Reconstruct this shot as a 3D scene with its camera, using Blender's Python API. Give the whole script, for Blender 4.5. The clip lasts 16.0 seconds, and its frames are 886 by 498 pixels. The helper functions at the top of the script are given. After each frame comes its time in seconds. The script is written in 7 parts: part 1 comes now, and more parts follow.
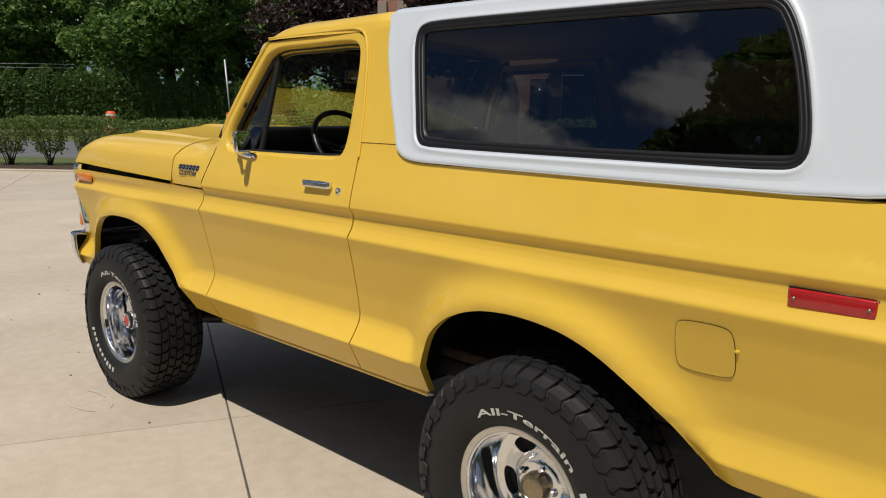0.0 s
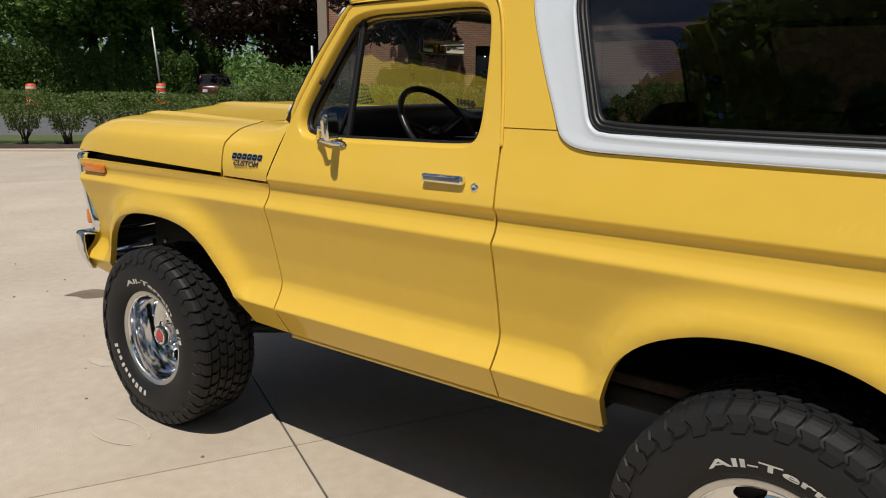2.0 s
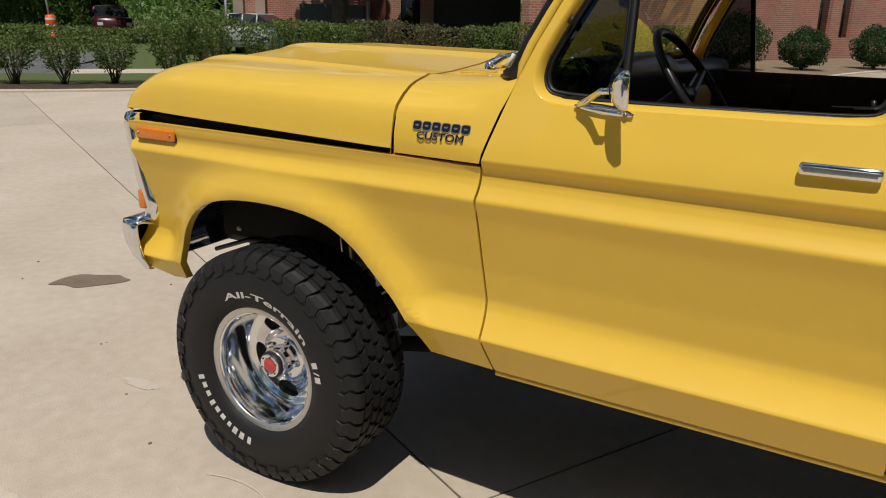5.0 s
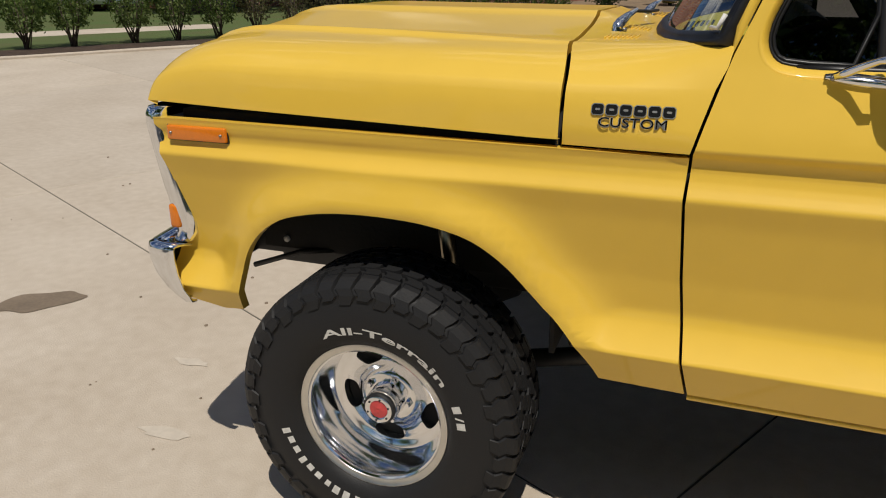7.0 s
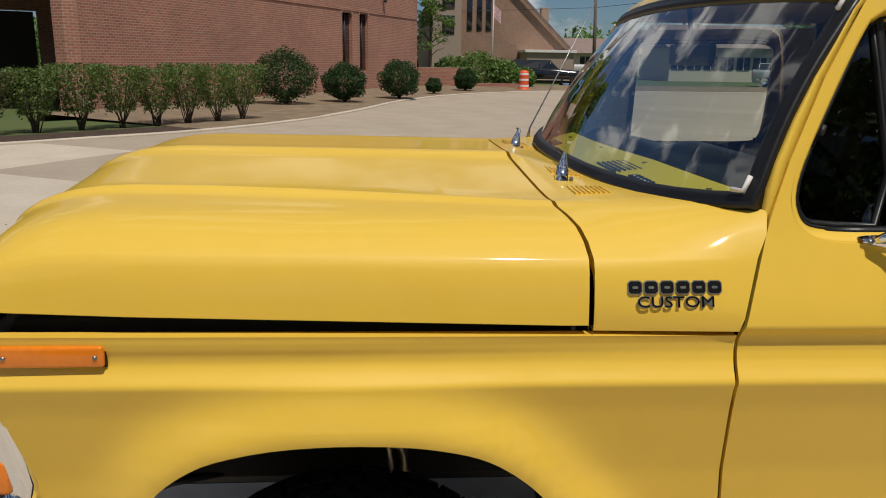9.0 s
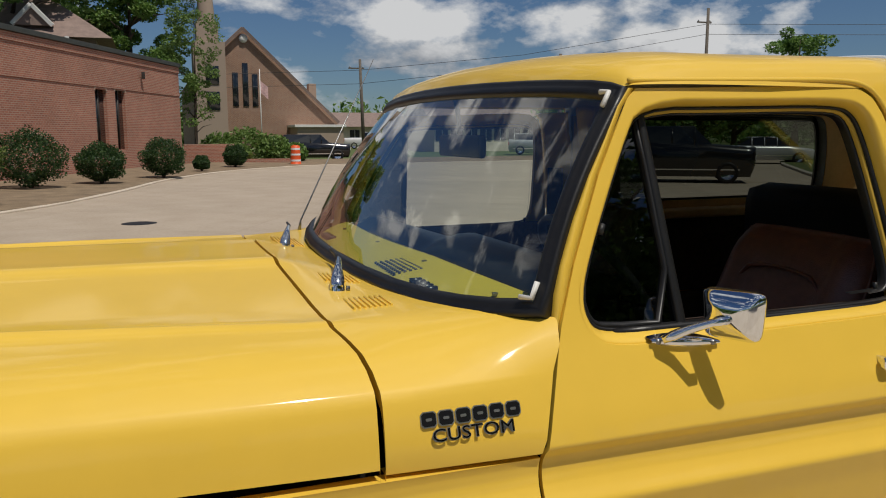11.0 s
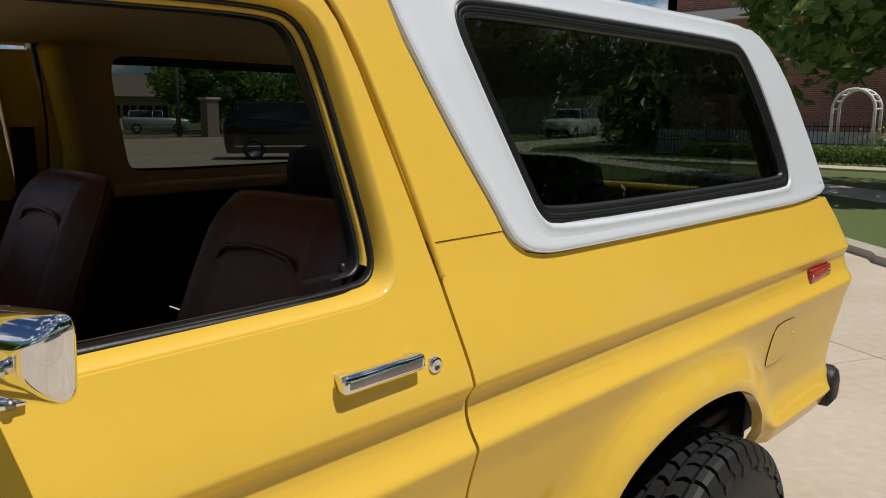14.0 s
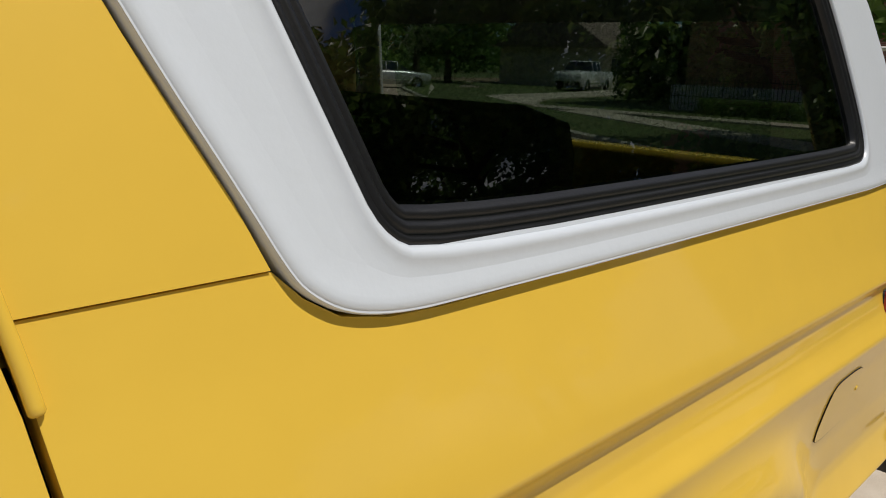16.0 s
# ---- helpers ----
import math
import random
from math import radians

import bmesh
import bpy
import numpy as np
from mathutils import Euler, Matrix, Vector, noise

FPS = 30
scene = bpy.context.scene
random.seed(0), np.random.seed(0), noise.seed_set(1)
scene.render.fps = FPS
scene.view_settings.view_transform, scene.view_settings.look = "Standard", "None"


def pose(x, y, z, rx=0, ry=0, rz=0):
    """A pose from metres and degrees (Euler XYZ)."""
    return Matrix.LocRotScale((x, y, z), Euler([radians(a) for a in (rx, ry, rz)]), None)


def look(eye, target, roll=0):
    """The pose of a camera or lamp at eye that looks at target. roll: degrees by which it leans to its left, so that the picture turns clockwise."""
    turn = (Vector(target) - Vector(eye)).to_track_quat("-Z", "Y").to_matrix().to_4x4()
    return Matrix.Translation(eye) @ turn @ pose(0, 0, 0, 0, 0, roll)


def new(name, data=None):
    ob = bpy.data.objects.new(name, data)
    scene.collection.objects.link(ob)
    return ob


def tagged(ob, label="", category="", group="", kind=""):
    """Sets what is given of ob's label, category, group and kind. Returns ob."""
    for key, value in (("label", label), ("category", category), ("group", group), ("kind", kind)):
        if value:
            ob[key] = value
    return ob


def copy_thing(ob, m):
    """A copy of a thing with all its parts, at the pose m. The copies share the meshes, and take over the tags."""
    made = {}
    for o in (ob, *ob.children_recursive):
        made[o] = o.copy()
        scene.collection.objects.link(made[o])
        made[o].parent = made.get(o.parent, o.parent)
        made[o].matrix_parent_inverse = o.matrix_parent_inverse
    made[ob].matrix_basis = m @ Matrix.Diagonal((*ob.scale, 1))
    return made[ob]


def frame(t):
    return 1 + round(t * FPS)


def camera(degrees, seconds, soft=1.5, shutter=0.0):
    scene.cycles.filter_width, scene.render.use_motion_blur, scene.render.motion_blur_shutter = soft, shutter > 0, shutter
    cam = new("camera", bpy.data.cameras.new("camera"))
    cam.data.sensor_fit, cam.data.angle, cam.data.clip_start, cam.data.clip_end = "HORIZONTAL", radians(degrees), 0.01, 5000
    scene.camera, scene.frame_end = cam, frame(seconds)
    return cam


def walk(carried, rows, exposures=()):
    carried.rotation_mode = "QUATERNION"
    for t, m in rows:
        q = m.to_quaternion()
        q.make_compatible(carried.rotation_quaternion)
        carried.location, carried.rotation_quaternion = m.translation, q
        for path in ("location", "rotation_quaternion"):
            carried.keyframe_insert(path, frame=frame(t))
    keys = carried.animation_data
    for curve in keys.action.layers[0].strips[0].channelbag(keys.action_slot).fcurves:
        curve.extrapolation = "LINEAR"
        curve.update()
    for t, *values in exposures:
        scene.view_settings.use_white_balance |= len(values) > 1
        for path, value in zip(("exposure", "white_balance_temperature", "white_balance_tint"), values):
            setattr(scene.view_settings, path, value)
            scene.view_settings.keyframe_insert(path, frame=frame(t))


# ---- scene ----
cam = camera(59.5, 16.0, soft=1.05)
PATH = [
    (0, (3.908, -1.811, 1.52), (2.572, -0.365, 1.167), 0.8),
    (0.5, (3.695, -1.906, 1.529), (2.417, -0.417, 1.146), 0.4),
    (1, (3.508, -1.927, 1.516), (2.269, -0.41, 1.11), 0.3),
    (1.5, (3.266, -1.892, 1.535), (2.047, -0.363, 1.114), 0.2),
    (2, (3.051, -1.893, 1.543), (1.857, -0.347, 1.113), 0.2),
    (2.5, (2.793, -1.943, 1.554), (1.665, -0.355, 1.103), -0.0),
    (3, (2.587, -1.951, 1.538), (1.514, -0.334, 1.054), 0.3),
    (3.5, (2.351, -1.882, 1.538), (1.294, -0.26, 1.034), 0.4),
    (4, (2.138, -1.814, 1.548), (1.079, -0.201, 1.02), 1.0),
    (4.2, (2.038, -1.839, 1.53), (1.002, -0.212, 1.002), 1.2),
    (6.3, (1.125, -1.696, 1.541), (0.317, 0.006, 0.869), 0.1),
    (6.5, (1.022, -1.698, 1.551), (0.263, 0.023, 0.872), -0.2),
    (7, (0.808, -1.696, 1.55), (0.156, 0.063, 0.855), -0.5),
    (7.5, (0.64, -1.603, 1.547), (0.079, 0.193, 0.869), -1.0),
    (8, (0.488, -1.459, 1.568), (0.034, 0.39, 0.959), -1.2),
    (8.2, (0.37, -1.452, 1.589), (0.045, 0.43, 0.996), -0.7),
    (10.3, (-0.012, -1.131, 1.703), (0.565, 0.76, 1.405), 0.3),
    (10.5, (0.014, -1.133, 1.707), (0.634, 0.746, 1.414), 0.0),
    (11, (0.136, -1.13, 1.71), (0.825, 0.724, 1.414), -0.2),
    (11.5, (0.294, -1.107, 1.683), (1.071, 0.711, 1.377), 1.0),
    (12, (0.412, -1.072, 1.664), (1.313, 0.683, 1.334), 1.0),
    (12.5, (0.505, -1.013, 1.645), (1.568, 0.648, 1.311), 1.0),
    (13, (0.619, -0.925, 1.652), (1.859, 0.611, 1.334), 1.5),
    (13.5, (0.725, -0.867, 1.636), (2.065, 0.585, 1.327), 0.5),
    (14, (0.868, -0.801, 1.611), (2.307, 0.544, 1.263), 0.2),
    (14.5, (1.092, -0.756, 1.595), (2.537, 0.571, 1.204), 0.3),
    (15, (1.304, -0.685, 1.58), (2.712, 0.662, 1.126), 0.9),
    (15.5, (1.476, -0.536, 1.567), (2.873, 0.806, 1.072), 1.6),
    (16, (1.629, -0.418, 1.559), (3.039, 0.92, 1.087), 2.0),
]
EXPOSURES = [(0.0, -0.02), (3.0, -0.03), (6.5, -0.13), (8.0, -0.12), (10.5, -0.14), (11.5, -0.16), (12.5, -0.07), (13.5, 0.0), (14.5, 0.0), (15.5, -0.09), (16.0, -0.09)]
walk(cam, [(t, look(eye, target, roll)) for t, eye, target, roll in PATH], EXPOSURES)

# ---- light: high summer sun from the driver's side, blue sky with fair-weather cumulus ----
SUN_DIR = Vector((0.17, -0.42, 1.0)).normalized()      # towards the sun
sun = new("sun", bpy.data.lights.new("sun", "SUN"))
sun.data.energy, sun.data.angle, sun.data.color = 3.6, radians(0.53), (1.0, 0.938, 0.84)
sun.rotation_euler = (-SUN_DIR).to_track_quat("-Z", "Y").to_euler()
world = bpy.data.worlds.new("sky")
scene.world = world
world.use_nodes = True


def build_sky():
    nt = world.node_tree
    nt.nodes.clear()
    out = nt.nodes.new("ShaderNodeOutputWorld")
    bg = nt.nodes.new("ShaderNodeBackground")
    sky = nt.nodes.new("ShaderNodeTexSky")
    sky.sky_type, sky.sun_disc = "NISHITA", False
    sky.sun_elevation = math.asin(SUN_DIR.z)
    sky.sun_rotation = math.atan2(SUN_DIR.x, SUN_DIR.y)
    sky.air_density, sky.dust_density, sky.ozone_density = 1.0, 0.2, 1.5
    tc = nt.nodes.new("ShaderNodeTexCoord")
    sep = nt.nodes.new("ShaderNodeSeparateXYZ")
    nt.links.new(tc.outputs["Generated"], sep.inputs[0])
    # puffy cumulus: solid noise on the view direction, flattened a little
    com = nt.nodes.new("ShaderNodeVectorMath"); com.operation = "MULTIPLY"
    com.inputs[1].default_value = (1.0, 1.0, 1.9)
    nt.links.new(tc.outputs["Generated"], com.inputs[0])
    off = nt.nodes.new("ShaderNodeVectorMath"); off.operation = "ADD"
    off.inputs[1].default_value = (0.02, -0.05, 0.085)
    nt.links.new(com.outputs[0], off.inputs[0])
    noi = nt.nodes.new("ShaderNodeTexNoise")
    noi.inputs["Scale"].default_value, noi.inputs["Detail"].default_value, noi.inputs["Roughness"].default_value = 4.3, 12, 0.58
    nt.links.new(com.outputs[0], noi.inputs["Vector"])
    ramp = nt.nodes.new("ShaderNodeValToRGB")
    ramp.color_ramp.elements[0].position, ramp.color_ramp.elements[1].position = 0.500, 0.590
    nt.links.new(noi.outputs["Fac"], ramp.inputs[0])
    cut = nt.nodes.new("ShaderNodeMapRange")
    cut.inputs["From Min"].default_value, cut.inputs["From Max"].default_value = -0.01, 0.05
    nt.links.new(sep.outputs[2], cut.inputs["Value"])
    mul = nt.nodes.new("ShaderNodeMath"); mul.operation = "MULTIPLY"
    nt.links.new(ramp.outputs[0], mul.inputs[0]); nt.links.new(cut.outputs[0], mul.inputs[1])
    # thick parts turn grey below, rims towards the sun stay white
    shade = nt.nodes.new("ShaderNodeTexNoise")
    shade.inputs["Scale"].default_value, shade.inputs["Detail"].default_value, shade.inputs["Roughness"].default_value = 4.3, 7, 0.55
    nt.links.new(off.outputs[0], shade.inputs["Vector"])
    dif = nt.nodes.new("ShaderNodeMath"); dif.operation = "SUBTRACT"
    nt.links.new(noi.outputs["Fac"], dif.inputs[0]); nt.links.new(shade.outputs["Fac"], dif.inputs[1])
    lit = nt.nodes.new("ShaderNodeMapRange")
    lit.inputs["From Min"].default_value, lit.inputs["From Max"].default_value = -0.10, 0.09
    nt.links.new(dif.outputs[0], lit.inputs["Value"])
    ccol = nt.nodes.new("ShaderNodeMix"); ccol.data_type = "RGBA"
    ccol.inputs["A"].default_value, ccol.inputs["B"].default_value = (6.2, 6.9, 8.0, 1), (19.0, 19.2, 19.4, 1)
    nt.links.new(lit.outputs["Result"], ccol.inputs["Factor"])
    mix = nt.nodes.new("ShaderNodeMix"); mix.data_type = "RGBA"
    nt.links.new(mul.outputs[0], mix.inputs["Factor"])
    blue = nt.nodes.new("ShaderNodeMix"); blue.data_type, blue.blend_type = "RGBA", "MULTIPLY"
    blue.inputs["Factor"].default_value, blue.inputs["B"].default_value = 1.0, (0.83, 1.08, 1.42, 1)
    nt.links.new(sky.outputs[0], blue.inputs["A"])
    nt.links.new(blue.outputs["Result"], mix.inputs["A"]); nt.links.new(ccol.outputs["Result"], mix.inputs["B"])
    nt.links.new(mix.outputs["Result"], bg.inputs["Color"])
    bg.inputs["Strength"].default_value = 0.035
    nt.links.new(bg.outputs[0], out.inputs[0])


build_sky()


# ---- materials ----
def material(name, color, rough=0.5, metal=0.0, coat=0.0, spec=0.5, vary=0.0, scale=8.0, fine=60.0, bump=0.0,
             bump_scale=80.0, tint=None, rough_vary=0.0, space="Object", emission=0.0):
    """A procedural surface: base colour varied at two scales, varied gloss and fine relief."""
    m = bpy.data.materials.new(name)
    m.use_nodes = True
    nt = m.node_tree
    b = nt.nodes["Principled BSDF"]
    c = (*color, 1.0)
    b.inputs["Base Color"].default_value = c
    b.inputs["Roughness"].default_value, b.inputs["Metallic"].default_value = rough, metal
    b.inputs["Coat Weight"].default_value, b.inputs["Coat Roughness"].default_value = coat, 0.035
    b.inputs["Specular IOR Level"].default_value = spec
    if emission:
        b.inputs["Emission Color"].default_value, b.inputs["Emission Strength"].default_value = c, emission
    tc = nt.nodes.new("ShaderNodeTexCoord")
    if vary or rough_vary:
        n1, n2 = nt.nodes.new("ShaderNodeTexNoise"), nt.nodes.new("ShaderNodeTexNoise")
        n1.inputs["Scale"].default_value, n1.inputs["Detail"].default_value = scale, 4
        n2.inputs["Scale"].default_value, n2.inputs["Detail"].default_value = fine, 3
        for n in (n1, n2):
            nt.links.new(tc.outputs[space], n.inputs["Vector"])
        mixn = nt.nodes.new("ShaderNodeMix")
        mixn.inputs["Factor"].default_value = 0.4
        nt.links.new(n1.outputs["Fac"], mixn.inputs["A"]); nt.links.new(n2.outputs["Fac"], mixn.inputs["B"])
        if vary:
            r = nt.nodes.new("ShaderNodeValToRGB")
            other = tint or tuple(max(0.0, v * (1 - vary)) for v in color)
            lift = tuple(min(1.0, v * (1 + vary)) for v in color)
            e = r.color_ramp.elements
            e[0].position, e[0].color = 0.30, (*other, 1)
            e[1].position, e[1].color = 0.70, (*lift, 1)
            nt.links.new(mixn.outputs["Result"], r.inputs[0]); nt.links.new(r.outputs[0], b.inputs["Base Color"])
        if rough_vary:
            mr = nt.nodes.new("ShaderNodeMapRange")
            mr.inputs["To Min"].default_value, mr.inputs["To Max"].default_value = rough - rough_vary, rough + rough_vary
            nt.links.new(mixn.outputs["Result"], mr.inputs["Value"]); nt.links.new(mr.outputs["Result"], b.inputs["Roughness"])
    if bump:
        nb, bp = nt.nodes.new("ShaderNodeTexNoise"), nt.nodes.new("ShaderNodeBump")
        nb.inputs["Scale"].default_value, nb.inputs["Detail"].default_value = bump_scale, 5
        bp.inputs["Strength"].default_value, bp.inputs["Distance"].default_value = bump, 0.01
        nt.links.new(tc.outputs[space], nb.inputs["Vector"]); nt.links.new(nb.outputs["Fac"], bp.inputs["Height"])
        nt.links.new(bp.outputs[0], b.inputs["Normal"])
    return m


def glass_material(name, tint, gloss=1.0, power=4.6, least=0.075):
    """Thin pane: tinted see-through body with a mirror that grows at grazing angles."""
    m = bpy.data.materials.new(name)
    m.use_nodes = True
    nt = m.node_tree
    nt.nodes.clear()
    out, mix = nt.nodes.new("ShaderNodeOutputMaterial"), nt.nodes.new("ShaderNodeMixShader")
    tr, gl, fr = nt.nodes.new("ShaderNodeBsdfTransparent"), nt.nodes.new("ShaderNodeBsdfGlossy"), nt.nodes.new("ShaderNodeLayerWeight")
    tr.inputs[0].default_value = (*tint, 1)
    gl.inputs["Roughness"].default_value = 0.0
    gl.inputs["Color"].default_value = (gloss, gloss, gloss, 1)
    fr.inputs["Blend"].default_value = 0.5
    po, ma = nt.nodes.new("ShaderNodeMath"), nt.nodes.new("ShaderNodeMath")
    po.operation, ma.operation = "POWER", "MULTIPLY_ADD"
    po.inputs[1].default_value, ma.inputs[1].default_value, ma.inputs[2].default_value = power, 0.90, least
    nt.links.new(fr.outputs["Facing"], po.inputs[0]); nt.links.new(po.outputs[0], ma.inputs[0])
    nt.links.new(ma.outputs[0], mix.inputs[0]); nt.links.new(tr.outputs[0], mix.inputs[1]); nt.links.new(gl.outputs[0], mix.inputs[2])
    nt.links.new(mix.outputs[0], out.inputs[0])
    return m


def brick_material(name, a, b, mortar, scale=1.0):
    m = bpy.data.materials.new(name)
    m.use_nodes = True
    nt = m.node_tree
    bs = nt.nodes["Principled BSDF"]
    bs.inputs["Roughness"].default_value = 0.9
    tc, br = nt.nodes.new("ShaderNodeTexCoord"), nt.nodes.new("ShaderNodeTexBrick")
    br.inputs["Color1"].default_value, br.inputs["Color2"].default_value, br.inputs["Mortar"].default_value = (*a, 1), (*b, 1), (*mortar, 1)
    br.inputs["Scale"].default_value = 1.0
    br.inputs["Brick Width"].default_value, br.inputs["Row Height"].default_value, br.inputs["Mortar Size"].default_value = 0.21 * scale, 0.076 * scale, 0.011 * scale
    nt.links.new(tc.outputs["UV"], br.inputs["Vector"])
    n = nt.nodes.new("ShaderNodeTexNoise"); n.inputs["Scale"].default_value = 0.6; n.inputs["Detail"].default_value = 6
    nt.links.new(tc.outputs["UV"], n.inputs["Vector"])
    mx = nt.nodes.new("ShaderNodeMix"); mx.data_type, mx.blend_type = "RGBA", "MULTIPLY"
    rr = nt.nodes.new("ShaderNodeMapRange"); rr.inputs["To Min"].default_value, rr.inputs["To Max"].default_value = 0.72, 1.25
    nt.links.new(n.outputs["Fac"], rr.inputs["Value"])
    mx.inputs["Factor"].default_value = 1.0
    nt.links.new(br.outputs["Color"], mx.inputs["A"]); nt.links.new(rr.outputs["Result"], mx.inputs["B"])
    nt.links.new(mx.outputs["Result"], bs.inputs["Base Color"])
    bp = nt.nodes.new("ShaderNodeBump"); bp.inputs["Strength"].default_value, bp.inputs["Distance"].default_value = 0.5, 0.01
    bp.invert = True
    nt.links.new(br.outputs["Fac"], bp.inputs["Height"]); nt.links.new(bp.outputs[0], bs.inputs["Normal"])
    return m


def leaf_material(name, a, b, c):
    """Leaves: colour varies from leaf to leaf; a little light passes through."""
    m = bpy.data.materials.new(name)
    m.use_nodes = True
    nt = m.node_tree
    nt.nodes.clear()
    out, mix = nt.nodes.new("ShaderNodeOutputMaterial"), nt.nodes.new("ShaderNodeMixShader")
    d, t = nt.nodes.new("ShaderNodeBsdfPrincipled"), nt.nodes.new("ShaderNodeBsdfTranslucent")
    g, r = nt.nodes.new("ShaderNodeNewGeometry"), nt.nodes.new("ShaderNodeValToRGB")
    e = r.color_ramp.elements
    e[0].position, e[0].color = 0.0, (*a, 1)
    e[1].position, e[1].color = 1.0, (*c, 1)
    mid = r.color_ramp.elements.new(0.55); mid.color = (*b, 1)
    nt.links.new(g.outputs["Random Per Island"], r.inputs[0])
    d.inputs["Roughness"].default_value = 0.5
    nt.links.new(r.outputs[0], d.inputs["Base Color"]); nt.links.new(r.outputs[0], t.inputs[0])
    mix.inputs[0].default_value = 0.42
    nt.links.new(d.outputs[0], mix.inputs[1]); nt.links.new(t.outputs[0], mix.inputs[2]); nt.links.new(mix.outputs[0], out.inputs[0])
    return m


def concrete_material(name, base):
    m = material(name, base, 0.85, vary=0.13, scale=0.9, fine=14.0, tint=tuple(v * k for v, k in zip(base, (0.86, 0.82, 0.77))), bump=0.25, bump_scale=160.0, space="Object")
    nt = m.node_tree
    b = nt.nodes["Principled BSDF"]
    src = b.inputs["Base Color"].links[0].from_socket
    oi = nt.nodes.new("ShaderNodeObjectInfo")
    mr = nt.nodes.new("ShaderNodeMapRange"); mr.inputs["To Min"].default_value, mr.inputs["To Max"].default_value = 0.94, 1.05
    nt.links.new(oi.outputs["Random"], mr.inputs["Value"])
    tc, sp = nt.nodes.new("ShaderNodeTexCoord"), nt.nodes.new("ShaderNodeTexNoise")
    sp.inputs["Scale"].default_value, sp.inputs["Detail"].default_value = 220.0, 2
    nt.links.new(tc.outputs["Object"], sp.inputs["Vector"])
    sm = nt.nodes.new("ShaderNodeMapRange"); sm.inputs["To Min"].default_value, sm.inputs["To Max"].default_value = 0.86, 1.14
    nt.links.new(sp.outputs["Fac"], sm.inputs["Value"])
    mm = nt.nodes.new("ShaderNodeMath"); mm.operation = "MULTIPLY"
    nt.links.new(mr.outputs["Result"], mm.inputs[0]); nt.links.new(sm.outputs["Result"], mm.inputs[1])
    mx = nt.nodes.new("ShaderNodeMix"); mx.data_type, mx.blend_type = "RGBA", "MULTIPLY"
    mx.inputs["Factor"].default_value = 1.0
    nt.links.new(src, mx.inputs["A"]); nt.links.new(mm.outputs[0], mx.inputs["B"])
    nt.links.new(mx.outputs["Result"], b.inputs["Base Color"])
    return m


PAINT = material("yellow paint", (0.79, 0.515, 0.060), 0.52, coat=0.6, spec=0.3, vary=0.03, scale=2.0, fine=14.0, bump=0.02, bump_scale=40.0)
PAINT.node_tree.nodes["Principled BSDF"].inputs["Coat Roughness"].default_value = 0.06
# body yellow at about three quarters: the inner faces' shade is in the colour
PAINT_INNER_SHADE = material("yellow paint darkened for inner shade", (0.60, 0.39, 0.045), 0.55, vary=0.06, scale=3.0)
WHITE = material("white fibreglass", (0.67, 0.72, 0.79), 0.32, coat=0.35, vary=0.02, scale=2.0, bump=0.03, bump_scale=90.0)
CHROME = material("chrome", (0.80, 0.81, 0.83), 0.06, metal=1.0, vary=0.03, scale=12.0, rough_vary=0.03)
ALLOY = material("polished aluminium", (0.80, 0.81, 0.83), 0.10, metal=1.0, vary=0.05, scale=20.0, rough_vary=0.04, bump=0.012, bump_scale=60)
LIP = material("brushed aluminium", (0.62, 0.61, 0.58), 0.34, metal=1.0, vary=0.05, scale=30.0, rough_vary=0.05)
RUBBER = material("black rubber trim", (0.008, 0.008, 0.009), 0.40, vary=0.2, scale=20.0, bump=0.05, bump_scale=200)
TYRE = material("tyre rubber", (0.0115, 0.012, 0.0135), 0.55, spec=0.26, vary=0.35, scale=7.0, fine=120.0, bump=0.10, bump_scale=260, tint=(0.017, 0.0165, 0.0165))
LETTER = material("white rubber lettering", (0.62, 0.61, 0.58), 0.7, vary=0.15, scale=60.0)
BLACK = material("satin black steel", (0.012, 0.012, 0.013), 0.55, vary=0.4, scale=9.0, bump=0.1)
DARK = material("near-black underbody and seam shade", (0.006, 0.006, 0.006), 0.85, vary=0.4, scale=6.0, bump=0.2, tint=(0.012, 0.010, 0.009))
STEEL = material("bare grey steel", (0.30, 0.30, 0.30), 0.4, metal=1.0, vary=0.2, scale=20.0)
GOLD = material("cast gold-grey steel", (0.33, 0.28, 0.20), 0.3, metal=1.0, vary=0.2, scale=20.0)
AMBER = material("amber lens", (0.78, 0.21, 0.006), 0.18, coat=0.6, vary=0.08, scale=60.0, fine=300.0)
RED = material("red lens", (0.42, 0.012, 0.014), 0.16, coat=0.6, vary=0.08, scale=60.0, fine=300.0)
REDCAP = material("red hub cap", (0.55, 0.06, 0.06), 0.35, vary=0.2, scale=80.0)
VINYL = material("brown vinyl", (0.160, 0.064, 0.043), 0.33, vary=0.25, scale=6.0, bump=0.15, bump_scale=300)
# brown vinyl turned near-black: the dim rear cabin's shade is in the colour
VINYL_SHADE = material("brown vinyl darkened for rear shade", (0.020, 0.012, 0.010), 0.5, vary=0.25, scale=6.0, bump=0.15, bump_scale=300)
PLASTIC = material("black plastic", (0.014, 0.014, 0.015), 0.35, vary=0.2, scale=20.0, bump=0.05)
CARPET = material("dark brown carpet", (0.055, 0.032, 0.023), 0.95, vary=0.3, scale=30.0, bump=0.3)
HEADLINER = material("tan headliner", (0.62, 0.46, 0.27), 0.9, vary=0.1, scale=10.0)
INTRIM = material("tan interior trim", (0.60, 0.40, 0.17), 0.6, vary=0.12, scale=6.0)
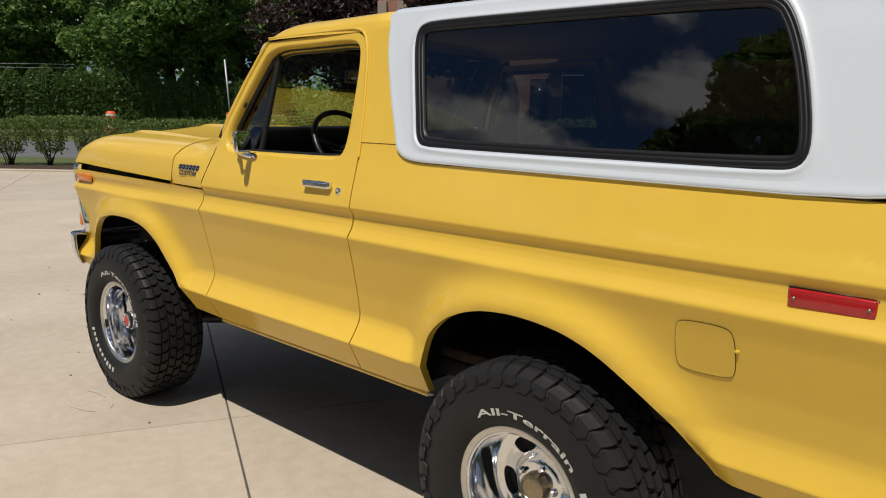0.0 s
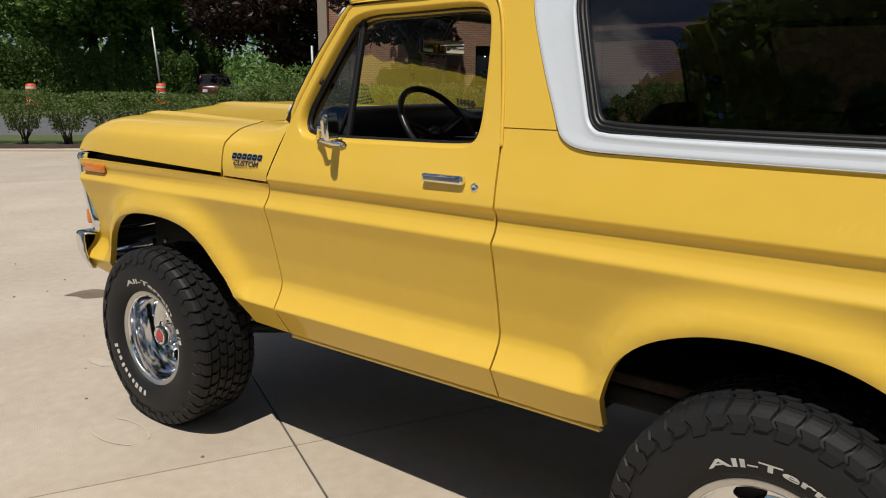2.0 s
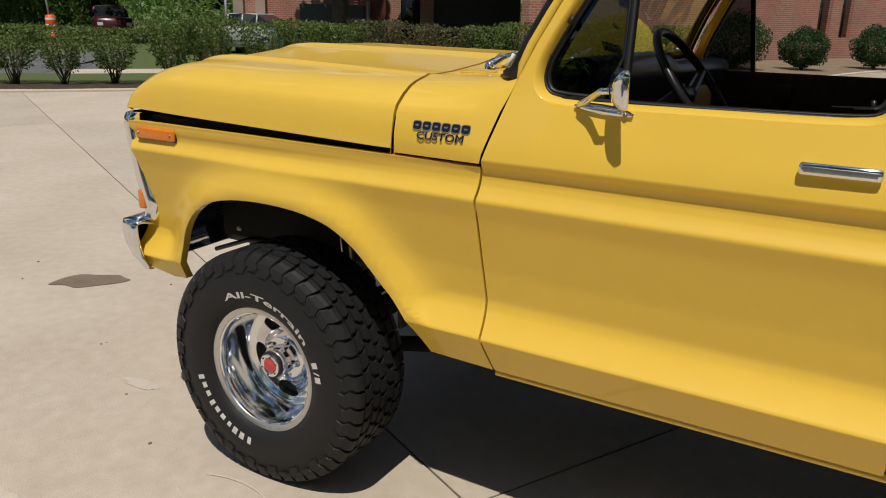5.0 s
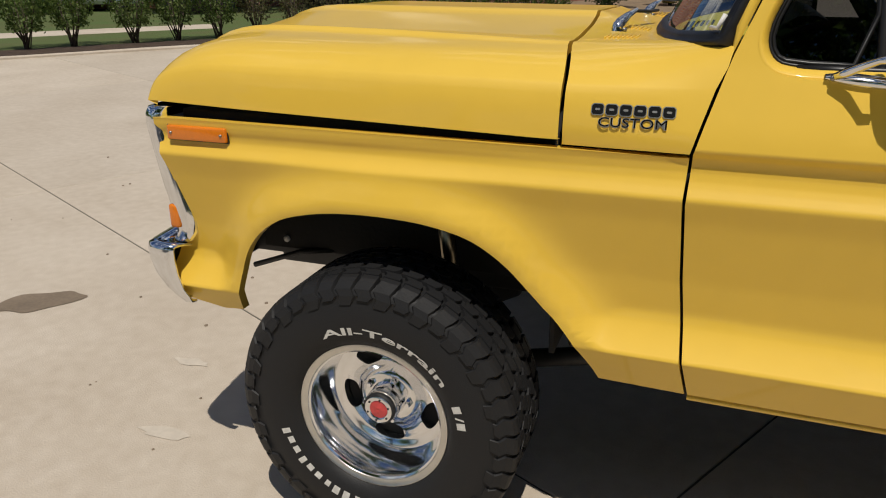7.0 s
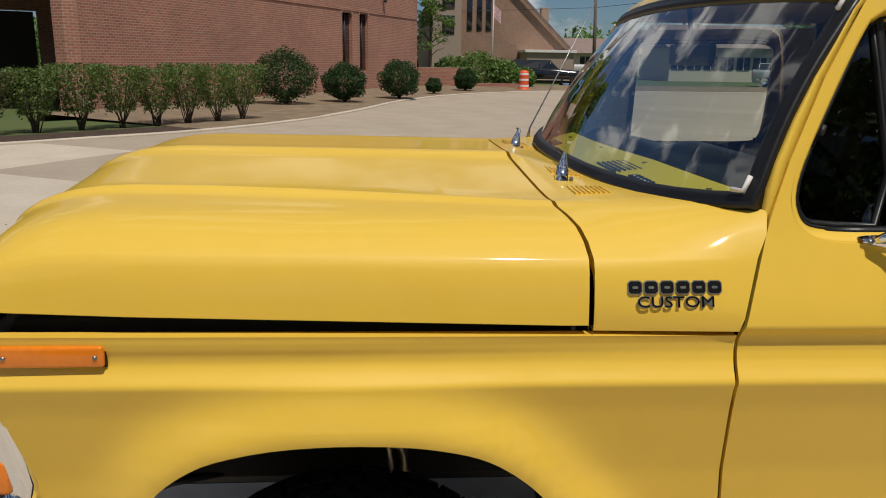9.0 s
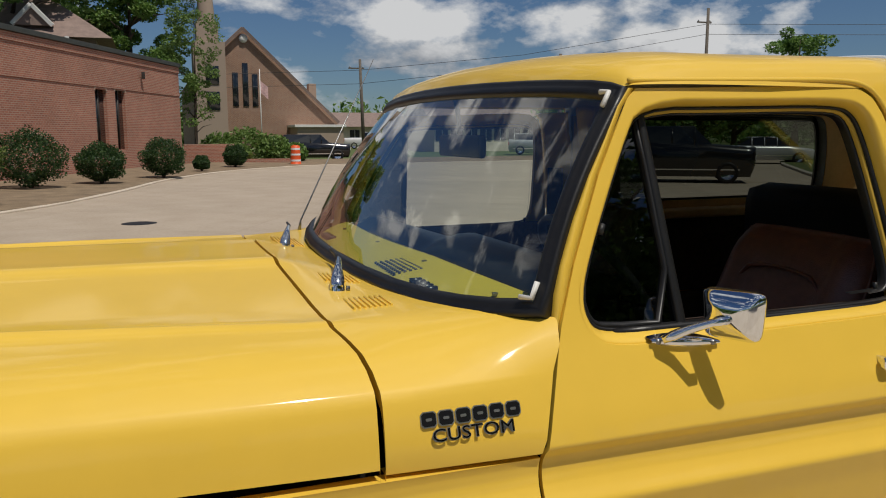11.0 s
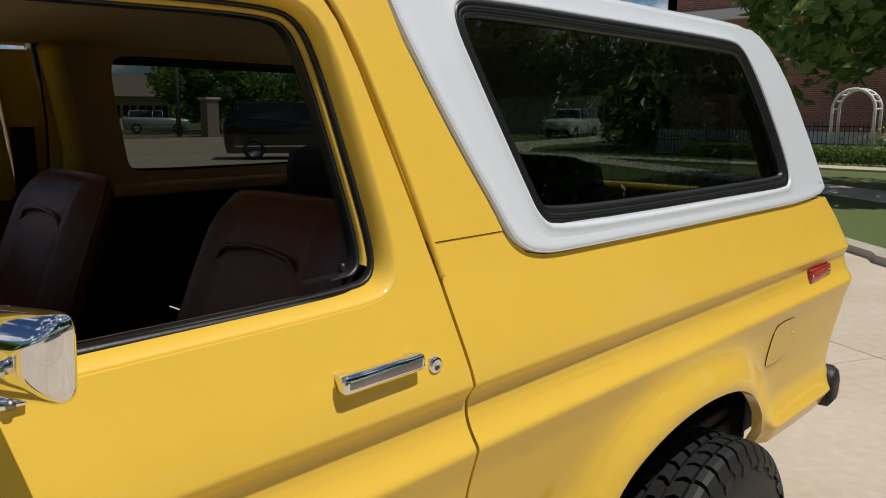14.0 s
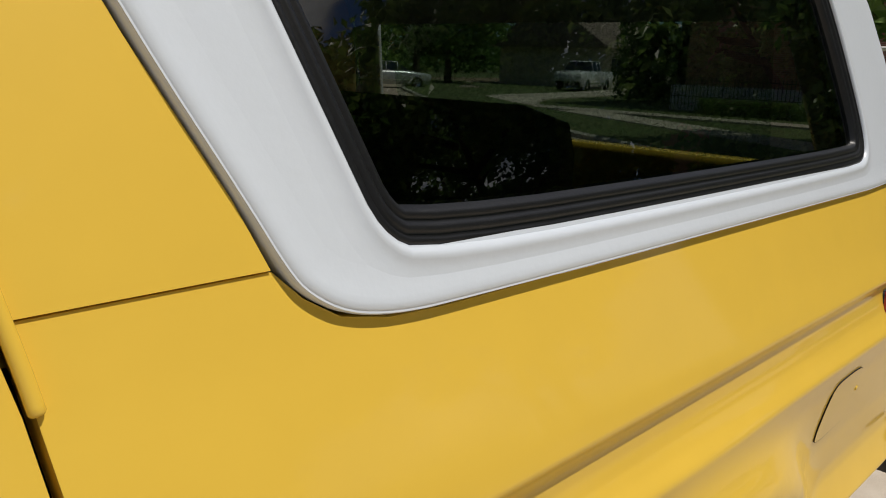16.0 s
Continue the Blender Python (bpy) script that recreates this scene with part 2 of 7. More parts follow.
MIRROR = material("mirror glass", (0.85, 0.87, 0.88), 0.015, metal=1.0)
BADGE_DARK = material("black badge paint", (0.01, 0.01, 0.011), 0.25, coat=0.4)
GLASS_CLEAR = glass_material("clear glass", (0.72, 0.82, 0.77), power=3.0, least=0.13)
GLASS_TINT = glass_material("smoked glass", (0.150, 0.170, 0.158))
GLASS_VENT = glass_material("vent glass", (0.13, 0.14, 0.15))
CONCRETE = concrete_material("pale concrete", (0.52, 0.455, 0.375))
CONCRETE_FAR = concrete_material("darker brownish concrete", (0.40, 0.335, 0.265))
KERB = material("kerb concrete", (0.42, 0.38, 0.32), 0.9, vary=0.15, scale=3.0, bump=0.3)
JOINT = material("joint filler", (0.10, 0.09, 0.075), 0.95, vary=0.3, scale=20.0)
MULCH = material("dry mulch", (0.060, 0.038, 0.026), 0.95, vary=0.5, scale=8.0, fine=90.0, bump=1.0, bump_scale=60)
DRYBED = material("dry bed soil", (0.22, 0.16, 0.10), 0.95, vary=0.35, scale=2.0, fine=50.0, bump=0.8, bump_scale=50)
GRASS = material("lawn", (0.055, 0.10, 0.022), 0.9, vary=0.35, scale=0.8, fine=40.0, bump=1.0, bump_scale=120, tint=(0.11, 0.11, 0.04))
ASPHALT = material("grey asphalt", (0.13, 0.13, 0.135), 0.9, vary=0.2, scale=1.0, fine=90.0, bump=0.4, bump_scale=200)
BRICK = brick_material("red brick", (0.43, 0.165, 0.105), (0.31, 0.115, 0.078), (0.42, 0.31, 0.24))
BRICK_TAN = brick_material("tan brick", (0.34, 0.19, 0.12), (0.28, 0.15, 0.10), (0.36, 0.28, 0.22))
COPING = material("dark metal coping", (0.05, 0.055, 0.05), 0.6, vary=0.2, scale=4.0)
ROOF = material("brown shingle roof", (0.24, 0.175, 0.15), 0.9, vary=0.25, scale=3.0, fine=40.0, bump=0.6, bump_scale=60)
STUCCO = material("pale stucco", (0.60, 0.54, 0.44), 0.9, vary=0.08, scale=3.0, bump=0.3)
TRIMW = material("white painted wood", (0.72, 0.71, 0.68), 0.6, vary=0.06, scale=4.0)
WINDOW = material("dark window glass", (0.015, 0.018, 0.022), 0.06, spec=0.8)
DOORDARK = material("dark bronze door", (0.03, 0.025, 0.02), 0.5, vary=0.2, scale=6.0)
CABINET = material("grey painted cabinet", (0.075, 0.075, 0.078), 0.7, vary=0.1, scale=5.0)
BARK = material("bark", (0.075, 0.055, 0.04), 0.95, vary=0.4, scale=6.0, fine=40.0, bump=1.0, bump_scale=30)
POLE = material("weathered pole", (0.13, 0.11, 0.09), 0.95, vary=0.3, scale=8.0)
GALV = material("galvanised steel", (0.45, 0.46, 0.47), 0.5, metal=0.6, vary=0.1, scale=20.0)
ORANGE = material("orange plastic", (0.75, 0.10, 0.02), 0.5, vary=0.1, scale=6.0)
REFLECT = material("white reflective band", (0.8, 0.8, 0.8), 0.4, vary=0.05)
LEAF_MAPLE = leaf_material("maple leaves", (0.070, 0.145, 0.030), (0.135, 0.250, 0.050), (0.24, 0.35, 0.090))
LEAF_ARB = leaf_material("arborvitae foliage", (0.055, 0.105, 0.022), (0.095, 0.175, 0.036), (0.15, 0.24, 0.060))
LEAF_HEDGE = leaf_material("privet leaves", (0.065, 0.110, 0.020), (0.120, 0.190, 0.036), (0.23, 0.29, 0.085))
LEAF_DRY = leaf_material("thin dry privet leaves", (0.085, 0.075, 0.035), (0.130, 0.125, 0.050), (0.20, 0.21, 0.075))
LEAF_YEW = leaf_material("yew needles", (0.018, 0.050, 0.014), (0.036, 0.088, 0.022), (0.08, 0.14, 0.036))
LEAF_PURPLE = leaf_material("purple leaves", (0.020, 0.010, 0.010), (0.038, 0.018, 0.016), (0.07, 0.035, 0.025))
LEAF_LIGHT = leaf_material("light leaves", (0.09, 0.16, 0.036), (0.16, 0.26, 0.058), (0.25, 0.35, 0.10))
CARPAINT_BLACK = material("black car paint", (0.008, 0.008, 0.010), 0.2, coat=0.8)
CARPAINT_WHITE = material("white car paint", (0.75, 0.76, 0.77), 0.3, coat=0.6)
CARPAINT_SILVER = material("silver car paint", (0.55, 0.56, 0.57), 0.3, metal=0.3, coat=0.6)
CARPAINT_RED = material("dark red car paint", (0.07, 0.012, 0.012), 0.3, coat=0.6)


# ---- mesh helpers ----
def part(name, bm, mat, parent=None, label="", smooth=True):
    """Link a bmesh as one mesh object under a thing or a part."""
    me = bpy.data.meshes.new(name)
    bm.to_mesh(me)
    bm.free()
    me.materials.append(mat)
    if smooth:
        me.shade_smooth()
    ob = new(name, me)
    ob.parent = parent
    if label:
        tagged(ob, label)
    return ob


def raw(name, verts, faces, mat, parent=None, label="", normals=None, smooth=True):
    me = bpy.data.meshes.new(name)
    me.from_pydata([tuple(v) for v in verts], [], faces)
    me.materials.append(mat)
    if smooth:
        me.shade_smooth()
    if normals is not None:
        me.normals_split_custom_set_from_vertices([tuple(n) for n in normals])
    ob = new(name, me)
    ob.parent = parent
    if label:
        tagged(ob, label)
    return ob


def thing(name, at=(0, 0, 0), label="", category="", group="", kind=""):
    ob = new(name)
    ob.location = at
    ob.empty_display_size = 0.1
    return tagged(ob, label, category, group, kind)


def add_box(bm, lo, hi, bevel=0.0, m=None):
    r = bmesh.ops.create_cube(bm, size=1.0)
    vs = r["verts"]
    for v in vs:
        v.co = Vector([(a + b) / 2 + c * (b - a) for a, b, c in zip(lo, hi, v.co)])
    if bevel:
        es = list({e for v in vs for e in v.link_edges})
        out = bmesh.ops.bevel(bm, geom=es, offset=bevel, segments=2, profile=0.6, affect="EDGES")
        vs = list({v for f in out["faces"] for v in f.verts} | {v for v in vs if v.is_valid})
    if m:
        bmesh.ops.transform(bm, matrix=m, verts=[v for v in vs if v.is_valid])
    return vs


def box(lo, hi, bevel=0.0, m=None):
    bm = bmesh.new()
    add_box(bm, lo, hi, bevel, m)
    return bm


def add_tube(bm, pts, r, seg=10, closed=False, caps=True):
    """A tube along points; r: one radius, or one for each point."""
    pts = [Vector(p) for p in pts]
    n = len(pts)
    rs = r if isinstance(r, (list, tuple)) else [r] * n
    rings, up = [], None
    for i, p in enumerate(pts):
        a, b = pts[i - 1 if (i or closed) else 0], pts[(i + 1) % n if (i < n - 1 or closed) else i]
        d = (b - a).normalized()
        if up is None:
            up = d.orthogonal().normalized()
        up = (up - d * up.dot(d)).normalized()
        s = d.cross(up)
        rings.append([bm.verts.new(p + (up * math.cos(k * math.tau / seg) + s * math.sin(k * math.tau / seg)) * rs[i]) for k in range(seg)])
    for i in range(n if closed else n - 1):
        a, b = rings[i], rings[(i + 1) % n]
        for k in range(seg):
            bm.faces.new((a[k], a[(k + 1) % seg], b[(k + 1) % seg], b[k]))
    if caps and not closed:
        bm.faces.new(rings[0][::-1]); bm.faces.new(rings[-1])
    return bm


def tube(pts, r, seg=10, closed=False):
    return add_tube(bmesh.new(), pts, r, seg, closed)


def add_lathe(bm, profile, seg=48, axis="y", at=(0, 0, 0), closed=False):
    """Turn (radius, along) pairs round an axis."""
    rings = []
    for r, h in profile:
        ring = []
        for k in range(seg):
            a = k * math.tau / seg
            c, s = r * math.cos(a), r * math.sin(a)
            co = {"y": (c, h, s), "z": (c, s, h), "x": (h, c, s)}[axis]
            ring.append(bm.verts.new(Vector(co) + Vector(at)))
        rings.append(ring)
    todo = list(zip(rings, rings[1:])) + ([(rings[-1], rings[0])] if closed else [])
    for a, b in todo:
        for k in range(seg):
            f = (a[k], b[k], b[(k + 1) % seg], a[(k + 1) % seg])
            bm.faces.new(f if axis != "z" else f[::-1])
    return rings


def lathe(profile, seg=48, axis="y", at=(0, 0, 0)):
    bm = bmesh.new()
    add_lathe(bm, profile, seg, axis, at)
    bmesh.ops.recalc_face_normals(bm, faces=bm.faces)
    return bm


def grid(rows, close=False):
    """A sheet through rows of points."""
    bm = bmesh.new()
    vs = [[bm.verts.new(p) for p in row] for row in rows]
    for a, b in zip(vs, vs[1:]):
        for k in range(len(a) - (0 if close else 1)):
            j = (k + 1) % len(a)
            bm.faces.new((a[k], b[k], b[j], a[j]))
    return bm


def chaikin(pts, times=2, closed=True):
    for _ in range(times):
        out = []
        n = len(pts)
        for i in range(n if closed else n - 1):
            a, b = pts[i], pts[(i + 1) % n]
            out += [tuple(0.75 * u + 0.25 * v for u, v in zip(a, b)), tuple(0.25 * u + 0.75 * v for u, v in zip(a, b))]
        pts = out if closed else [pts[0], *out, pts[-1]]
    return pts


def inset(pts, d):
    """A closed outline in the plane, moved inwards by d."""
    n = len(pts)
    area = sum(pts[i][0] * pts[(i + 1) % n][1] - pts[(i + 1) % n][0] * pts[i][1] for i in range(n))
    s = 1 if area > 0 else -1
    out = []
    for i in range(n):
        a, b, c = Vector(pts[i - 1]), Vector(pts[i]), Vector(pts[(i + 1) % n])
        t = ((b - a).normalized() + (c - b).normalized())
        t = t.normalized() if t.length > 1e-6 else (c - b).normalized()
        out.append((b.x - t.y * d * s, b.y + t.x * d * s))
    return out


def text_points(body, size, heavy=0.0):
    """Vertices and faces of a word in the built-in font, and its width."""
    cu = bpy.data.curves.new("word", "FONT")
    cu.body, cu.size, cu.resolution_u, cu.offset = body, size, 3, heavy
    ob = new("word", cu)
    me = bpy.data.meshes.new_from_object(ob.evaluated_get(bpy.context.evaluated_depsgraph_get()))
    vs, fs = [v.co.copy() for v in me.vertices], [tuple(p.vertices) for p in me.polygons]
    bpy.data.objects.remove(ob); bpy.data.curves.remove(cu); bpy.data.meshes.remove(me)
    return vs, fs, max((v.x for v in vs), default=0.0)


# ---- the truck: x towards its tail, y from the driver's side inwards, front hub at x = 0, rear hub at x = 2.642 ----
MID = 1.0                      # the truck's middle line
WHEELBASE, HUB = 2.642, 0.402
LEAN = .022                    # the passenger's side stands a little lower
truck = thing("off_road_truck", (0, 0, 0), "yellow two-door off-road truck with white hardtop on pale concrete", "truck")

ARCH_F = [(-.462, .600), (-.45, .65), (-.433, .708), (-.411, .768), (-.388, .813), (-.352, .858), (-.304, .896), (-.245, .925), (-.14, .949), (-.02, .958), (.10, .955), (.18, .944),
          (.247, .926), (.298, .899), (.349, .858), (.398, .806), (.44, .760), (.477, .722), (.522, .664), (.556, .606), (.575, .562)]
ARCH_R = [(2.150, .562), (2.162, .66), (2.182, .738), (2.217, .802), (2.28, .858), (2.36, .898), (2.45, .924), (2.55, .935), (2.64, .933), (2.72, .923), (2.79, .905), (2.86, .875),
          (2.914, .842), (2.991, .788), (3.067, .727), (3.128, .664), (3.152, .632), (3.166, .606)]


def dense(pts, n=3):
    """An open line through the points, rounded (Catmull-Rom)."""
    q = [pts[0], *pts, pts[-1]]
    out = []
    for i in range(1, len(q) - 2):
        p0, p1, p2, p3 = (np.array(v) for v in q[i - 1:i + 3])
        for k in range(n):
            t = k / n
            v = .5 * (2 * p1 + (p2 - p0) * t + (2 * p0 - 5 * p1 + 4 * p2 - p3) * t ** 2 + (3 * p1 - p0 - 3 * p2 + p3) * t ** 3)
            out.append((float(v[0]), float(v[1])))
    return out + [tuple(pts[-1])]


ARCH_F, ARCH_R = dense(ARCH_F), dense(ARCH_R)
BASE = [(.40, .047), (.74, .049), (.85, .035), (1.0, .004), (1.060, -.0135), (1.066, -.0120), (1.085, .001), (1.100, .0092), (1.118, .0146), (1.136, .0150), (1.150, .0105), (1.160, .0030),
        (1.169, -.004), (1.20, .004), (1.234, .016), (1.34, .056), (1.40, .076), (1.81, .202), (1.95, .252)]
_z = np.arange(.40, 1.96, .002)
_y = np.interp(_z, [p[0] for p in BASE], [p[1] for p in BASE])
_k = np.exp(-(np.arange(-9, 10) * .002 / .0026) ** 2)
_y = np.convolve(np.pad(_y, 9, mode="edge"), _k / _k.sum(), mode="valid")


def far_from(line, x, z):
    best = np.full(x.shape, 9.0)
    for (a, b), (c, d) in zip(line, line[1:]):
        t = np.clip(((x - a) * (c - a) + (z - b) * (d - b)) / ((c - a) ** 2 + (d - b) ** 2), 0, 1)
        best = np.minimum(best, np.hypot(x - a - t * (c - a), z - b - t * (d - b)))
    return best


def side_y(x, z):
    """The driver's body side: belt tumblehome, the long channel under it, lower panel, flared arches and turned-in sill."""
    x, z = np.asarray(x, float), np.asarray(z, float)
    y = np.interp(z, _z, _y) - .012 * (x - .9) - .012 * np.maximum(x - 1.9, 0) * np.clip((1.22 - z) / .1, 0, 1)
    arch = np.minimum(far_from(ARCH_F, x, z), far_from(ARCH_R, x, z))
    low = np.maximum(z - .668, 0)
    f1, f2 = np.exp(-(np.maximum(arch - .006, 0) / .070) ** 2), np.clip(1 - low / .104, 0, 1) ** 1.4
    flare = np.minimum(1.0, (f1 ** 3.5 + f2 ** 3.5) ** (1 / 3.5))
    tail = np.clip((x - 2.86) / .30, 0, 1)
    tail = tail * tail * (3 - 2 * tail)
    y = y - .060 * flare * (1 - .5 * tail)
    y = y + .024 * tail * np.exp(-(arch / .030) ** 2) * np.clip((.76 - z) / .09, 0, 1)
    y = y + np.where(z < .668, .066 * (np.maximum(.668 - z, 0) / .115), 0)
    y = y - .014 * np.clip((.74 - x) / .8, 0, 1) * np.exp(-((z - 1.137) / .026) ** 2)
    y = y + .30 * np.maximum(x - 3.56, 0) ** 2 * (1 + 2.5 * np.maximum(x - 3.66, 0) / .1)
    return y


def fill(outline, hole=None, xs=(), zs=()):
    """Triangles of an outline in the x-z plane, cut along the given lines."""
    bm = bmesh.new()
    for loop in (outline, hole):
        if loop:
            vs = [bm.verts.new((p[0], 0, p[1])) for p in loop]
            for i in range(len(vs)):
                bm.edges.new((vs[i - 1], vs[i]))
    bmesh.ops.triangle_fill(bm, use_beauty=True, edges=bm.edges[:], normal=(0, -1, 0))
    for v, axis in [(v, 0) for v in xs] + [(v, 2) for v in zs]:
        co, no = [0, 0, 0], [0, 0, 0]
        co[axis], no[axis] = v, 1
        bmesh.ops.bisect_plane(bm, geom=bm.verts[:] + bm.edges[:] + bm.faces[:], dist=1e-5, plane_co=co, plane_no=no)
    return bm


def steps(a, b, d):
    return list(np.arange(a, b, d))


Z_CUTS = steps(.57, .66, .02) + [.661, .6665, .6695, .676] + steps(.688, .80, .012) + steps(.81, 1.03, .03) + steps(1.035, 1.19, .0045) + steps(1.2, 1.95, .04)


def panel(name, parent, mat, outline, hole=None, dx=.05, off=0.0, side=1, depth=.03, label="", surf=side_y, zcuts=None):
    """A body panel on the side surface, with its edges turned in. side: 1 driver's, -1 passenger's."""
    x0, x1 = min(p[0] for p in outline), max(p[0] for p in outline)
    z0, z1 = min(p[1] for p in outline), max(p[1] for p in outline)
    bm = fill(outline, hole, steps(x0 + dx, x1, dx), [z for z in (zcuts or Z_CUTS) if z0 + .002 < z < z1 - .002])
    bm.verts.index_update()
    x, z = np.array([v.co.x for v in bm.verts]), np.array([v.co.z for v in bm.verts])
    y, h = surf(x, z) + off, .004
    nx, nz = (surf(x + h, z) - surf(x - h, z)) / (2 * h), (surf(x, z + h) - surf(x, z - h)) / (2 * h)
    n = np.stack([nx, -np.ones_like(x), nz], 1)
    n /= np.linalg.norm(n, axis=1)[:, None]
    verts, normals, faces = [list(p) for p in zip(x, y, z)], [list(v) for v in n], []
    for f in bm.faces:
        ids = [v.index for v in f.verts]
        a, b, c = (verts[i] for i in ids[:3])
        up = (b[2] - a[2]) * (c[0] - a[0]) - (b[0] - a[0]) * (c[2] - a[2])
        faces.append(ids if up < 0 else ids[::-1])
    for e in bm.edges:
        if len(e.link_faces) == 1:
            i, j = e.verts[0].index, e.verts[1].index
            mid = e.link_faces[0].calc_center_median()
            out = np.array([(verts[i][0] + verts[j][0]) / 2 - mid.x, 0, (verts[i][2] + verts[j][2]) / 2 - mid.z])
            ed = np.array(verts[j]) - np.array(verts[i])
            nn = np.cross(ed, (0, 1, 0)); nn /= max(np.linalg.norm(nn), 1e-9)
            if nn @ out < 0:
                nn = -nn
            k = len(verts)
            for p, dy in ((verts[i], 0), (verts[j], 0), (verts[j], depth), (verts[i], depth)):
                verts.append([p[0], p[1] + dy, p[2]]); normals.append(list(nn))
            q = [k, k + 1, k + 2, k + 3]
            if np.cross(ed, (0, 1, 0)) @ nn < 0:
                q = q[::-1]
            faces.append(q)
    bm.free()
    if side < 0:
        verts = [(p[0], 2 * MID - p[1], p[2] - LEAN) for p in verts]
        normals = [(p[0], -p[1], p[2]) for p in normals]
        faces = [f[::-1] for f in faces]
    return raw(name, verts, faces, mat, parent, label, normals)


SEAM_F = [(.787, .556), (.768, .67), (.749, .86), (.739, 1.05), (.744, 1.16), (.760, 1.22), (.792, 1.33), (.803, 1.365)]
SEAM_R = [(1.782, .556), (1.790, .67), (1.786, .84), (1.785, .99), (1.787, 1.09), (1.787, 1.18), (1.768, 1.345)]
GAP = .0036
DOOR = ([(x + GAP, z) for x, z in SEAM_F] + [(.848, 1.47), (.925, 1.63), (1.012, 1.776), (1.035, 1.796)] +
        [(1.30, 1.803), (1.55, 1.811), (1.61, 1.806), (1.648, 1.785), (1.668, 1.75), (1.69, 1.68), (1.716, 1.57), (1.744, 1.45)] +
        [(x - GAP, z) for x, z in SEAM_R[::-1]])
DOOR_WINDOW = chaikin([(1.050, 1.760), (1.30, 1.763), (1.560, 1.769), (1.620, 1.754), (1.642, 1.69), (1.659, 1.54), (1.671, 1.40), (1.656, 1.352),
                       (1.60, 1.343), (1.30, 1.340), (1.08, 1.338), (.915, 1.338), (.877, 1.358), (.866, 1.41), (.904, 1.50), (.998, 1.68)], 2)
FENDER = ([(-.672, 1.158), (-.10, 1.156), (.455, 1.152), (.70, 1.150), (.740, 1.150)] + [(x - GAP, z) for x, z in SEAM_F[3::-1]] + ARCH_F[::-1] +
          [(-.53, .592), (-.672, .622), (-.690, .70), (-.672, .765), (-.618, .80), (-.605, .85), (-.622, .91), (-.642, 1.01), (-.672, 1.12)])
WHITE_FRONT = [(1.953, 1.402), (1.968, 1.382), (2.0, 1.362), (2.05, 1.352), (2.12, 1.349)]
REAR_EDGE = [(3.605, 1.338), (3.655, 1.27), (3.712, 1.18), (3.745, 1.11), (3.75, .96), (3.742, .75), (3.72, .63), (3.69, .600)]
QUARTER = ([(x + GAP, z) for x, z in SEAM_R] + [(1.764, 1.3995), (1.949, 1.3995)] + [(x + .004, z - .006) for x, z in WHITE_FRONT[1:]] + [(2.8, 1.342)] + REAR_EDGE +
           [(3.45, .596)] + ARCH_R[::-1] + [(2.0, .552)])
PILLAR = [(1.760, 1.4015), (1.740, 1.485), (1.722, 1.572), (1.698, 1.68), (1.676, 1.752), (1.660, 1.787), (1.640, 1.806), (1.66, 1.812), (1.779, 1.816), (1.80, 1.73), (1.868, 1.57),
          (1.926, 1.455), (1.947, 1.4015)]
HARDTOP = ([(1.770, 1.862), (1.784, 1.815), (1.806, 1.73), (1.874, 1.57), (1.932, 1.455)] + [(x + .004, z - .001) for x, z in WHITE_FRONT] +
           [(2.8, 1.344), (3.598, 1.341), (3.583, 1.42), (3.557, 1.52), (3.527, 1.61), (3.490, 1.695), (3.452, 1.760), (3.408, 1.812), (3.36, 1.845), (3.30, 1.862)])
SIDE_GLASS = chaikin([(1.945, 1.815), (1.928, 1.765), (1.96, 1.66), (2.022, 1.485), (2.048, 1.413), (2.10, 1.388), (2.6, 1.384), (3.24, 1.385), (3.308, 1.396), (3.326, 1.456),
                      (3.286, 1.62), (3.236, 1.745), (3.185, 1.812), (3.09, 1.822), (2.6, 1.824), (2.02, 1.826)], 2)
DOOR_HOLE = inset(DOOR_WINDOW, -.017)      # the skin rolls inwards from here to the glass channel


HARDTOP_EDGE = [*chaikin(HARDTOP[:13], 2, closed=False), *HARDTOP[13:]]


def hardtop_y(x, z):
    return plain_side(x, z) - .004 - .006 * np.clip((1.83 - np.asarray(z, float)) / .12, 0, 1)


def window_rim(name, parent, outline, surf, profile, mat, side=1, label="", top=9.0, bottom=0.0):
    """A moulded strip round an opening: profile pairs (inset, depth from the surface)."""
    rows = []
    for d, dy in profile:
        pts = inset(outline, d)
        x, z = np.array([p[0] for p in pts]), np.array([p[1] for p in pts])
        y = surf(x, z) + dy
        rows.append([(a, b if side > 0 else 2 * MID - b, c if side > 0 else c - LEAN) for a, b, c in zip(x, y, z)])
    bm = grid(rows, close=True)
    bmesh.ops.delete(bm, geom=[f for f in bm.faces if not bottom < f.calc_center_median().z < top], context="FACES")
    bmesh.ops.recalc_face_normals(bm, faces=bm.faces)
    return part(name, bm, mat, parent, label)


def pane(name, parent, outline, surf, depth, mat, side=1, label=""):
    bm = fill(outline, None, steps(.9, 3.4, .2), steps(1.35, 1.9, .06))
    for v in bm.verts:
        y = float(surf(np.array([v.co.x]), np.array([v.co.z]))[0]) + depth
        v.co.y = y if side > 0 else 2 * MID - y
        v.co.z -= 0 if side > 0 else LEAN
    ob = part(name, bm, mat, parent, label)
    return ob


def plain_side(x, z):
    return np.interp(np.asarray(z, float), [1.34, 1.81, 1.9], [.056, .202, .235]) - .012 * (np.asarray(x, float) - .9)


